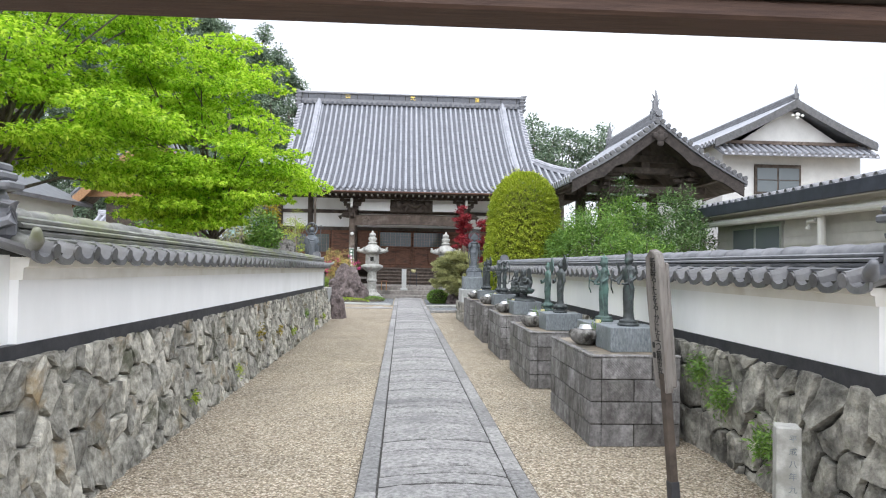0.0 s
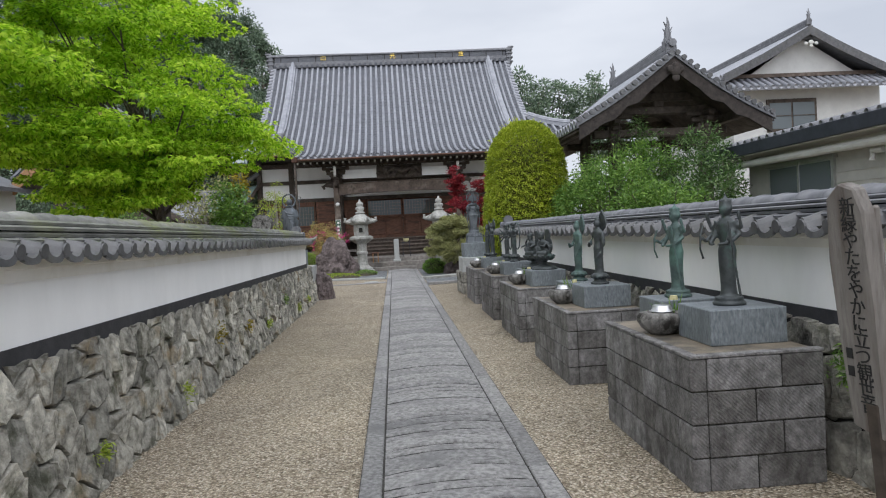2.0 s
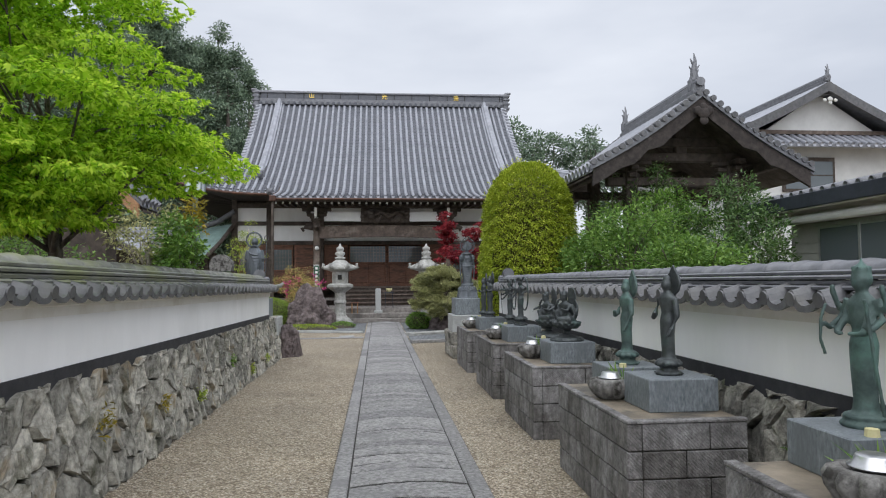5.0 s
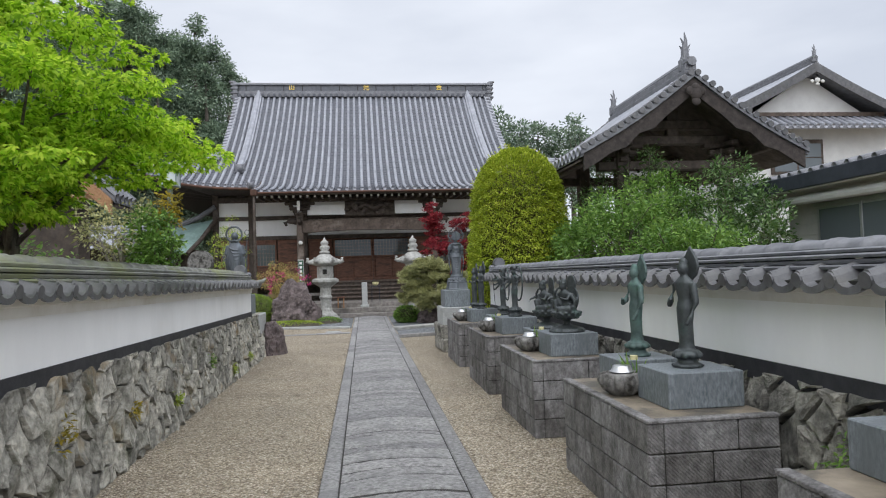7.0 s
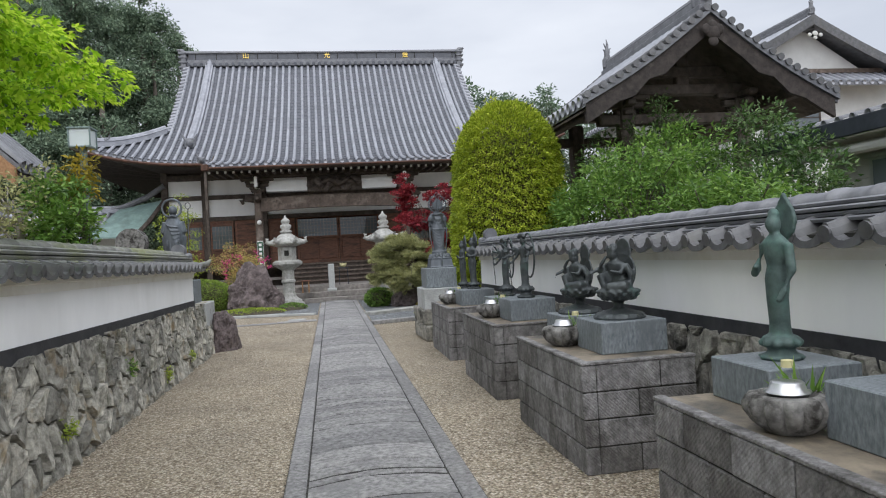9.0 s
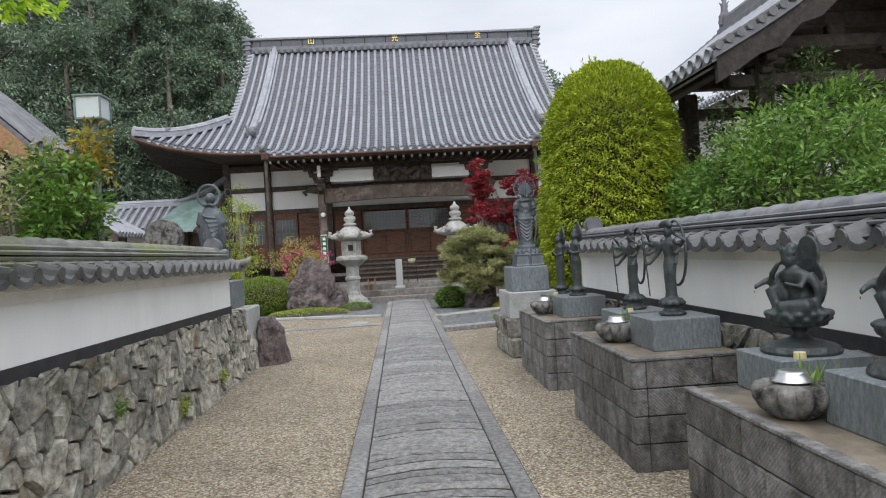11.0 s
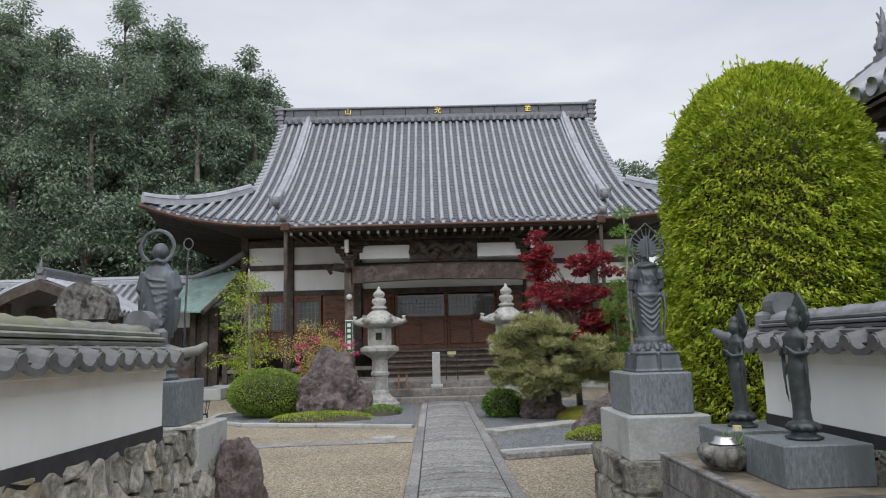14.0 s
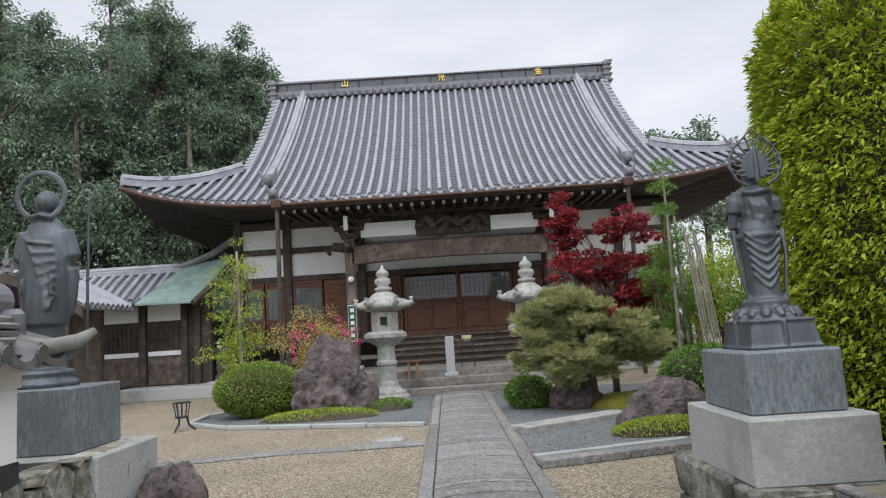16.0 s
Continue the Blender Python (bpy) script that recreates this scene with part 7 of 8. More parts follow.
for s in (-1, 1):
    tiled_slope(kr, -10.6, 3.62, kp, s, 31.4, 34.0, 0.27, 0.075, M["roof_row"], M["tile"])
    part("post", boxes((-10.6 + s * 1.2 - 0.1, 31.8, 0, -10.6 + s * 1.2 + 0.1, 32.0, 3.0)), M["wood_dark"], kg)
    bm = bmesh.new()
    prev = None
    for d, drop in kp:
        cur = [bm.verts.new((-10.6 + s * d, 31.33 + q, 3.58 - drop - w)) for q, w in ((0, 0.0), (0.07, 0.0), (0.07, 0.26), (0, 0.26))]
        if prev:
            bridge(bm, prev, cur)
        else:
            bm.faces.new(cur[::-1])
        prev = cur
    bm.faces.new(prev)
    part("bargeboard", bm, M["wood_dark"], kg)
ridge_stack(kr, -10.6, 3.62, 31.4, 34.0, M["tile"], 0.3)
ridge_ornament(kr, -10.6, 31.4, 3.85, 0.4, M["tile"])
part("back_wall", boxes((-12.0, 33.2, 0, -9.2, 33.4, 3.0)), M["wood_dark"], kg)

# ---- small hall with orange-brown eaves behind the west wall ----
sh = thing("small_hall", "small timber hall with orange-brown bargeboards and tiled roof", "building")
sr = part("roof", boxes((-6.9, 18.6, 4.85, -6.7, 19.9, 5.0)), M["tile"], sh)
sp = gable_profile(2.1, 1.75, 0.08)
for s in (-1, 1):
    tiled_slope(sr, -6.8, 5.05, sp, s, 18.7, 19.9, 0.28, 0.08, M["tile"], M["tile"])
    bm = bmesh.new()
    prev = None
    for d, drop in gable_profile(2.05, 1.72, 0.08):
        cur = [bm.verts.new((-6.8 + s * d, 18.6 + q, 4.98 - drop - w)) for q, w in ((0, 0.0), (0.1, 0.0), (0.1, 0.30), (0, 0.30))]
        if prev:
            bridge(bm, prev, cur)
        else:
            bm.faces.new(cur[::-1])
        prev = cur
    bm.faces.new(prev)
    part("bargeboard", bm, M["wood_new"], sh)
    part("soffit", prism(bmesh.new(), [(-6.8, 4.85)] + [(-6.8 + s * d, 4.9 - drop) for d, drop in sp[1:]] + [(-6.8 + s * d, 4.85 - drop) for d, drop in sp[:0:-1]], "y", 18.75, 19.85), M["wood_dark"], sh)
part("wall", boxes((-8.2, 19.2, 0, -5.6, 19.8, 3.6)), M["wood_dark"], sh)
part("beam", boxes((-8.6, 18.9, 3.3, -5.1, 19.1, 3.5), bevel=0.01), M["wood_new"], sh)
ws = thing("white_storehouse", "plain white plaster storehouse with grey tiled roof", "building")
part("wall", boxes((-14.0, 11.0, 0, -9.0, 19.0, 3.2)), M["plaster"], ws)
part("roof", prism(bmesh.new(), [(-14.4, 3.1), (-11.5, 4.4), (-8.6, 3.1), (-8.6, 3.0), (-11.5, 4.2), (-14.4, 3.0)], "y", 10.7, 19.3), M["tile"], ws)
part("ridge", tube(bmesh.new(), [(-11.5, 10.7, 4.42), (-11.5, 19.3, 4.42)], 0.12, 8), M["tile"], ws)

# ---- lamp on a post behind the west wall ----
lp = thing("post_lamp", "square milky glass lamp head on a grey-green post", "lamp post", (-3.22, 17.1, 0))
part("pole", tube(bmesh.new(), [(0, 0, 0), (0, 0, 3.285)], 0.05, 10), M["lamp_frame"], lp)
part("glass", boxes((-0.135, -0.135, 3.30, 0.135, 0.135, 3.54)), M["lamp_glass"], lp, "milky glass")
bm = boxes((-0.16, -0.16, 3.54, 0.16, 0.16, 3.565), (-0.148, -0.148, 3.275, 0.148, 0.148, 3.30), bevel=0.005)
for sx in (-0.150, 0.132):
    for sy in (-0.150, 0.132):
        box(bm, sx, sy, 3.30, sx + 0.018, sy + 0.018, 3.54)
part("frame", bm, M["lamp_frame"], lp)


# ---- trees and shrubs ----
def limbs(bm, base, top, r0, tips, r_tip=0.012, seed=1, n=7):
    """Trunk from base to top and a bent limb to each tip."""
    r = random.Random(seed)
    b, t = Vector(base), Vector(top)
    pts = [b.lerp(t, i / 5) + Vector((r.uniform(-1, 1), r.uniform(-1, 1), 0)) * 0.35 * r0 * (1 if 0 < i < 5 else 0) for i in range(6)]
    tube(bm, pts, [r0 * (1.25 - 0.75 * i / 5) for i in range(6)], 9)
    for tip in tips:
        tip = Vector(tip)
        k = r.uniform(0.58, 0.96)
        s = b.lerp(t, k)
        mid = s.lerp(tip, 0.5) + Vector((r.uniform(-0.1, 0.1), r.uniform(-0.1, 0.1), 0.10)) * (tip - s).length
        rr = r0 * (1.1 - 0.75 * k) * 0.5
        tube(bm, [s, s.lerp(mid, 0.55), mid, mid.lerp(tip, 0.6), tip], [rr, rr * 0.75, rr * 0.55, rr * 0.35, r_tip], n)


def tree(name, label, base, top, r0, cents, spread, per, leaf, size, shape, bark, seed, droop=0.3, width=0.45, group="", tip_every=3, category="tree"):
    t = thing(name, label, category, group=group)
    bm = bmesh.new()
    limbs(bm, base, top, r0, [tuple(c) for c in cents[::tip_every]], seed=seed)
    part("trunk", bm, bark, t, "", True)
    p, d = foliage(cents, spread, per, seed)
    out = d * np.array([1, 1, 0.5]) + 0.3 * (cents.repeat(per, 0) - np.asarray(top)) / (np.linalg.norm(cents.repeat(per, 0) - np.asarray(top), axis=1)[:, None] + 0.1)
    r = np.random.default_rng(seed + 5)
    crown("crown", leaf_mesh("crown", p, out, r.uniform(size[0], size[1], len(p)), leaf, shape, droop, width), t)
    return t


# fresh green maples behind the west wall: flat layered sprays
def layered(centre, radii, n, seed, tilt=0.0):
    c, d = clumps(n, centre, radii, seed, 0.35)
    return c


ca = np.concatenate([layered((-3.4, 11.0, 3.55), (1.75, 2.2, 1.25), 95, 1), layered((-3.6, 11.3, 4.7), (1.4, 1.8, 0.75), 45, 2), layered((-2.5, 11.9, 3.0), (0.95, 1.4, 0.5), 26, 3), layered((-3.6, 10.6, 2.6), (1.6, 1.9, 0.5), 30, 33), layered((-3.2, 10.7, 2.3), (0.8, 1.2, 0.35), 20, 34)])
tree("maple_tree", "fresh bright green maple with layered sprays behind the wall", (-3.05, 11.2, 0), (-3.1, 11.2, 3.2), 0.085, ca, (0.44, 0.44, 0.065), 145, M["maple"], (0.05, 0.088), "star", M["bark"], 4, 0.35, group="green maples", tip_every=4)
cb = np.concatenate([layered((-5.3, 8.2, 4.2), (2.3, 2.4, 1.7), 120, 5), layered((-4.4, 8.8, 3.2), (1.6, 1.9, 0.8), 40, 6), layered((-4.6, 9.6, 5.6), (2.0, 1.8, 0.8), 50, 66)])
tree("maple_tree", "fresh bright green maple with layered sprays behind the wall", (-5.2, 8.0, 0), (-4.9, 8.2, 3.4), 0.10, cb, (0.47, 0.47, 0.07), 140, M["maple"], (0.052, 0.09), "star", M["bark"], 7, 0.35, group="green maples", tip_every=4)

# clipped column of osmanthus
col = thing("clipped_column_shrub", "tall clipped yellow-green evergreen shrub with a domed top", "shrub")
part("trunk", tube(bmesh.new(), [(3.63, 19.5, 0), (3.63, 19.5, 3.6)], [0.14, 0.06], 10), M["bark"], col)
# added dark core: its colour gives the shade seen between the leaves
part("shade_core", lathe(bmesh.new(), [(0.72, 0.35), (0.85, 1.2), (0.86, 2.2), (0.80, 3.2), (0.58, 3.6), (0.2, 3.95)], 18, (3.63, 19.5, 0)), M["soil"], col, "", True)
rc_ = np.random.default_rng(12)
n = 105000
th, v = rc_.uniform(0, 2 * np.pi, n), rc_.random(n)
zz = 0.25 + 4.05 * v
rad = 1.12 * np.where(zz < 3.0, 0.90 + 0.10 * np.sin(np.clip(zz / 3.0, 0, 1) * np.pi), np.sqrt(np.clip(1 - ((zz - 3.0) / 1.32) ** 2, 0, 1)) * 0.90)
phase = zz * 26 + 2.6 * np.sin(th * 3) + 1.9 * np.sin(th * 8 + 2) + 1.3 * np.sin(th * 17 + zz * 4)
lump = np.sin(phase) * 0.028 + np.sin(th * 11 + zz * 6) * 0.022 + np.sin(th * 23 + 3 * np.sin(zz * 5)) * np.sin(zz * 17 + 2 * np.sin(th * 5)) * 0.03
dep = rc_.random(n) ** 2.5 * 0.20
long_ = (rc_.random(n) < 0.02) * rc_.uniform(0.01, 0.07, n)
rad = np.maximum(rad + lump - dep + long_, 0.02)
pos = np.stack([3.63 + rad * np.cos(th), 19.5 + rad * np.sin(th), zz], 1)
way = np.stack([np.cos(th), np.sin(th), 0.30 * np.cos(phase) + 0.05 + 1.6 * np.clip((zz - 3.0) / 1.2, 0, 1)], 1)
crown("leaves", leaf_mesh("leaves", pos, way, rc_.uniform(0.042, 0.078, n), M["column"], "oval", 0.25, 0.38), col)

rs_ = random.Random(44)
for i in range(34):
    a, q = rs_.uniform(0, 6.283), rs_.uniform(0.1, 0.95)
    bz = 3.0 + 1.30 * math.sqrt(max(0.0, 1 - q * q))
    b = Vector((3.63 + q * math.cos(a), 19.5 + q * math.sin(a), bz - 0.05))
    tip = b + Vector((0.10 * math.cos(a), 0.10 * math.sin(a), rs_.uniform(0.10, 0.24)))
    sh_ = part("shoot", tube(bmesh.new(), [b, tip], [0.006, 0.003], 5), M["bark"], col)
    pp = np.array([b.lerp(tip, k / 11) for k in range(12)])
    crown("shoot_leaves", leaf_mesh("shoot_leaves", pp, np.tile((math.cos(a) * 0.3, math.sin(a) * 0.3, 0.6), (12, 1)), np.full(12, 0.07), M["column"], "oval", 0.1, 0.36), sh_)

# bushes between the column and the low house
BUSHES = [("leafy_shrub", "mid green leafy shrub behind the tiled wall", (4.75, 18.1), 0.75, 0.8, 2.9, "shrub", 60), ("leafy_shrub", "mid green leafy shrub behind the tiled wall", (4.9, 16.6), 1.0, 1.35, 3.25, "shrub", 61), ("leafy_shrub", "mid green leafy shrub behind the tiled wall", (5.7, 17.0), 1.0, 1.2, 3.45, "shrub", 62),
          ("leafy_shrub", "mid green leafy shrub behind the tiled wall", (5.3, 14.9), 0.9, 1.1, 2.5, "shrub", 63), ("camellia_bush", "dense dark glossy evergreen bush behind the wall", (7.0, 16.9), 1.05, 1.2, 3.75, "dark_shrub", 64),
          ("camellia_bush", "dense dark glossy evergreen bush behind the wall", (6.6, 15.2), 0.9, 1.0, 2.9, "dark_shrub", 65), ("camellia_bush", "dense dark glossy evergreen bush behind the wall", (6.2, 18.9), 1.45, 1.3, 4.6, "dark_shrub", 66)]
for nm, lab, (bx, by), rx, ry, h, mt, sd in BUSHES:
    c = np.concatenate([clumps(75, (bx, by, h * 0.62), (rx, ry, h * 0.36), sd, 0.4)[0], clumps(28, (bx, by, h * 0.30), (rx * 0.8, ry * 0.8, h * 0.28), sd + 9, 0.4)[0]])
    tree(nm, lab, (bx, by, 0), (bx, by, h * 0.6), 0.06, c, (0.26, 0.26, 0.22), 90, M[mt], (0.06, 0.11), "oval", M["bark"], sd, 0.0, 0.42, category="shrub")

# west corner greenery: pale tree, leafy shrub, yellow-leaved shrub
c = clumps(50, (-3.9, 16.6, 2.4), (0.7, 0.8, 0.9), 71, 0.3)[0]
tree("pale_tree", "thin pale-barked tree with sparse olive leaves", (-3.85, 16.4, 0), (-3.85, 16.5, 2.4), 0.07, c, (0.22, 0.22, 0.18), 34, M["pine"], (0.06, 0.10), "oval", M["bark_pale"], 72, 0.2)
c = clumps(70, (-3.35, 16.5, 2.05), (0.45, 0.6, 0.75), 73, 0.35)[0]
tree("leafy_shrub", "green leafy shrub with a few yellow leaves beside the lamp", (-3.3, 16.5, 0), (-3.3, 16.5, 1.8), 0.05, c, (0.20, 0.20, 0.18), 55, M["shrub"], (0.07, 0.12), "oval", M["bark"], 74, 0.2, category="shrub")
c = clumps(18, (-3.2, 16.85, 2.85), (0.22, 0.3, 0.4), 75, 0.2)[0]
tree("yellowing_shrub", "upright shrub with yellowing leaves at the lamp post", (-3.2, 16.9, 0), (-3.2, 16.9, 2.7), 0.03, c, (0.14, 0.14, 0.16), 22, M["yellow"], (0.07, 0.12), "oval", M["bark"], 76, 0.2, category="shrub")
c = clumps(60, (-4.9, 14.0, 1.9), (1.0, 1.6, 0.5), 77, 0.3)[0]
tree("leafy_shrub", "low green shrub along the back of the wall", (-4.9, 14.0, 0), (-4.9, 14.0, 1.6), 0.05, c, (0.3, 0.3, 0.2), 60, M["shrub"], (0.06, 0.10), "oval", M["bark"], 78, 0.2, category="shrub")


# tall conifers behind the hall
def conifer(x, y, h, r, seed, leaf=M["conifer"], n=150, low=0.10):
    rr = np.random.default_rng(seed)
    m = n // 6
    kb = np.sort(rr.random(m) ** 0.85)
    ab = rr.uniform(0, 2 * np.pi, m)
    reach = 1.25 * r * (1 - kb) ** 0.45 * rr.uniform(0.45, 1.2, m) * np.clip((kb + 0.15) / 0.3, 0.55, 1)
    q = np.tile(np.linspace(0.25, 1.0, 6), m)
    k, a, ra = kb.repeat(6), ab.repeat(6) + rr.normal(0, 0.12, m * 6), reach.repeat(6) * q
    n = m * 6
    z = h * (low + (0.985 - low) * k) + ra * (0.25 - 0.38 * q) + rr.normal(0, 0.10 * r, n)
    c = np.stack([x + ra * np.cos(a), y + ra * np.sin(a), z], 1)
    sp = np.stack([0.15 * r + 0.17 * (1 - k) * r, 0.15 * r + 0.17 * (1 - k) * r, 0.08 * r + 0.09 * (1 - k) * r], 1)
    t = thing("tall_conifer", "tall dark green conifer with ragged layered boughs", "tree", group="conifers behind the temple")
    bm = bmesh.new()
    tube(bm, [(x, y, 0), (x + 0.1, y, h * 0.5), (x, y, h * 0.97)], [0.40, 0.25, 0.04], 9)
    for p in c[::5]:
        s = Vector((x, y, p[2] - 0.25 * math.hypot(p[0] - x, p[1] - y)))
        tube(bm, [s, s.lerp(Vector(p), 0.6) + Vector((0, 0, 0.1)), p], [0.09, 0.05, 0.015], 6)
    part("trunk", bm, M["bark"], t, "", True)
    pp, d = foliage(c, sp * rr.uniform(0.6, 1.25, (n, 1)), 150, seed + 1)
    crown("crown", leaf_mesh("crown", pp, d * np.array([1, 1, 0.6]), rr.uniform(0.13, 0.28, len(pp)), leaf, "blade", 0.45, 0.42), t)


for i, (x, y, h, r) in enumerate([(-23.0, 50, 22.5, 4.6), (-18.5, 53, 23.0, 4.4), (-14.6, 50, 20.0, 3.8), (-11.0, 53, 19.3, 3.6), (-28.0, 54, 24, 5.0), (-20.5, 46, 17.0, 4.0), (-13.0, 58, 20.5, 3.8), (-16.5, 45.5, 14.0, 3.4), (-9.6, 57, 17.5, 3.2), (-16.8, 57, 22.0, 4.2), (-25.5, 46, 19, 4.2), (-12.0, 47.5, 14.0, 3.0), (-31, 47, 22, 5.0), (-16.6, 49, 18.0, 4.0), (-12.7, 55, 18.6, 4.0), (-21.0, 57, 22.0, 4.6), (-9.8, 50.5, 15.5, 2.8), (-12.6, 51.5, 18.2, 3.6), (-16.4, 52, 20.6, 4.0), (-21.2, 50.5, 20.5, 4.4), (-26.0, 52, 22.0, 4.6)]):
    conifer(x, y, h, r * 1.3, 200 + i * 7, n=192)
for i, (x, y, h, r) in enumerate([(11.3, 58, 14.6, 2.5), (14.2, 60, 14.6, 2.7), (17.2, 58, 14.2, 2.6), (20.0, 60, 13.6, 2.7), (23.5, 58, 13.0, 3.0), (9.0, 61, 13.5, 2.4)]):
    c, d = clumps(70, (x, y, h * 0.72), (r, r, h * 0.27), 300 + i, 0.4)
    tree("broad_pine", "distant dark green spreading pine", (x, y, 0), (x, y, h * 0.75), 0.25, c, (0.75, 0.75, 0.45), 80, M["conifer"], (0.2, 0.36), "blade", M["bark"], 320 + i, 0.1, 0.5, group="pines behind the temple")

# ---- garden before the hall ----
def patch(name, label, pts, z, mat, cat="ground"):
    bm = bmesh.new()
    vs = [bm.verts.new((x, y, z)) for x, y in pts]
    f = bm.faces.new(vs)
    r = bmesh.ops.extrude_face_region(bm, geom=[f])
    for v in r["geom"]:
        if isinstance(v, bmesh.types.BMVert):
            v.co.z = -0.05
    return tagged(new(name, mesh_from(bm, name, mat)), label, cat, kind="structure")


def blob(cx, cy, rx, ry, n=22, seed=0, wob=0.08):
    r = random.Random(seed)
    ph = r.uniform(0, 6)
    return [(cx + rx * math.cos(a) * (1 + wob * math.sin(3 * a + ph)), cy + ry * math.sin(a) * (1 + wob * math.sin(2 * a + ph))) for a in [2 * math.pi * i / n for i in range(n)]]


patch("ground_grey_west", "grey gravel bed edged with pale stones", [(-0.26, 25.8), (-2.2, 26.4), (-3.8, 26.95), (-4.8, 27.9), (-4.9, 29.2), (-3.8, 30.6), (-1.2, 31.0), (-0.26, 30.9)], 0.012, M["grey_gravel"])
patch("ground_grey_east", "grey gravel bed beside the path", [(1.05, 22.2), (2.9, 22.55), (5.5, 23.2), (5.5, 30.5), (2.3, 31.0), (1.05, 30.9)], 0.012, M["grey_gravel"])


def kerb_line(label, pts, w, h, mat, seed):
    t = thing("edging", label, "edging", kind="structure")
    r = random.Random(seed)
    for (x0, y0_), (x1, y1_) in zip(pts[:-1], pts[1:]):
        L = math.hypot(x1 - x0, y1_ - y0_)
        m = max(1, round(L / 0.8))
        ang = math.degrees(math.atan2(y1_ - y0_, x1 - x0))
        for i in range(m):
            a, b = i / m, (i + 1) / m
            px, py = lerp(x0, x1, (a + b) / 2), lerp(y0_, y1_, (a + b) / 2)
            part("kerb_stone", boxes((-L / m / 2 + 0.006, -w / 2, 0, L / m / 2 - 0.006, w / 2, h + r.uniform(-0.006, 0.006)), bevel=0.01), mat, t, at=pose(px, py, 0, 0, 0, ang + r.uniform(-0.6, 0.6)))


kerb_line("pale edging stones round the grey gravel bed", [(-0.3, 25.78), (-2.2, 26.35), (-3.8, 26.9), (-4.85, 27.85), (-4.95, 29.2), (-3.9, 30.6)], 0.12, 0.07, M["granite_light"], 1)
kerb_line("flat stone strip across the tan gravel", [(-0.25, 24.0), (-2.2, 23.95), (-4.2, 23.55), (-8.0, 22.6)], 0.34, 0.02, M["paving"], 2)
kerb_line("dark flat kerb stones edging the east bed", [(1.02, 22.0), (2.0, 22.25), (2.9, 22.5)], 0.20, 0.09, M["paving"], 3)
kerb_line("thin pale edging stones before the east bed", [(1.02, 22.5), (2.9, 23.0)], 0.10, 0.05, M["granite_light"], 4)
drain = thing("drain_cover", "square stone drain cover in the gravel", "drain cover", (-0.75, 24.45, 0))
part("frame", boxes((-0.22, -0.22, 0, 0.22, 0.22, 0.02), bevel=0.004), M["paving"], drain)
part("lid", boxes((-0.17, -0.17, 0.0, 0.17, 0.17, 0.026), bevel=0.004), M["granite_light"], drain)
slab = thing("stone_plank", "long flat white stone slab lying in the grey gravel", "stone slab", (1.9, 24.95, 0), rz=31)
part("slab", boxes((-0.98, -0.20, 0, 0.98, 0.20, 0.09), bevel=0.012), M["lantern"], slab)


def rock(label, at, size, seed, rough=0.22):
    bm = bmesh.new()
    bmesh.ops.create_icosphere(bm, subdivisions=5, radius=1.0)
    o = Vector((seed * 3.1, seed * 1.7, 0))
    for v in bm.verts:
        p = v.co.copy()
        n1 = noise.fractal(p * 1.2 + o, 1.0, 2.0, 4)
        r1 = 1 - abs(noise.noise(p * 2.3 + o)) * 0.5
        r2 = 1 - abs(noise.noise(p * 5.5 + o))
        r3 = 1 - abs(noise.noise(Vector((p.x * 4, p.y * 4, p.z * 9)) + o))
        v.co = p * (0.66 + rough * n1 + 0.22 * r1 + 0.12 * r2 + 0.08 * r3)
        v.co.x, v.co.y, v.co.z = v.co.x * size[0], v.co.y * size[1], max(-0.25, v.co.z) * size[2]
    t = thing("garden_rock", label, "rock", at)
    part("stone", bm, M["rock"], t)
    return t


rock("large craggy purple-brown garden rock", (-2.2, 28.55, 0.15), (0.78, 0.62, 1.22), 3, 0.30)
rock("craggy grey-brown rock beside the shrub", (2.35, 26.9, 0.05), (0.48, 0.36, 0.46), 8)
rock("low rounded brown rock", (3.25, 24.6, 0.02), (0.62, 0.40, 0.55), 12, 0.14)
rock("small low brown rock", (2.75, 24.45, 0.0), (0.3, 0.25, 0.28), 15, 0.12)
rock("dark rough rock at the end of the stone footing", (-1.82, 19.45, 0.1), (0.28, 0.40, 0.60), 18, 0.24)


def mound(name, label, c, rad, h, mat, seed, leaf=None, count=0, size=(0.03, 0.06), cat="plant"):
    t = thing(name, label, cat)
    bm = bmesh.new()
    rows = [(1.0, 0.0), (0.92, 0.45), (0.7, 0.8), (0.35, 0.97), (0.05, 1.0)]
    prev = None
    for k, z in rows:
        cur = [bm.verts.new((x, y, z * h)) for x, y in blob(c[0], c[1], rad[0] * k, rad[1] * k, 22, seed)]
        if prev:
            bridge(bm, prev, cur)
        prev = cur
    bm.faces.new(prev)
    part("soil", bm, mat, t, "", True)
    if leaf:
        r = np.random.default_rng(seed)
        a, q = r.uniform(0, 2 * np.pi, count), np.sqrt(r.random(count))
        pos = np.stack([c[0] + rad[0] * q * np.cos(a), c[1] + rad[1] * q * np.sin(a), h * np.sqrt(np.clip(1 - q ** 2, 0, 1)) + 0.01], 1)
        crown("leaves", leaf_mesh("leaves", pos, np.tile((0, 0, 1.0), (count, 1)) + r.normal(0, 0.5, (count, 3)), r.uniform(*size, count), leaf, "oval", 0.0, 0.5), t)
    return t


mound("ground_cover", "low green ground-cover plants round the rock", (-2.3, 27.6), (1.1, 0.45), 0.16, M["soil"], 5, M["young"], 2600)
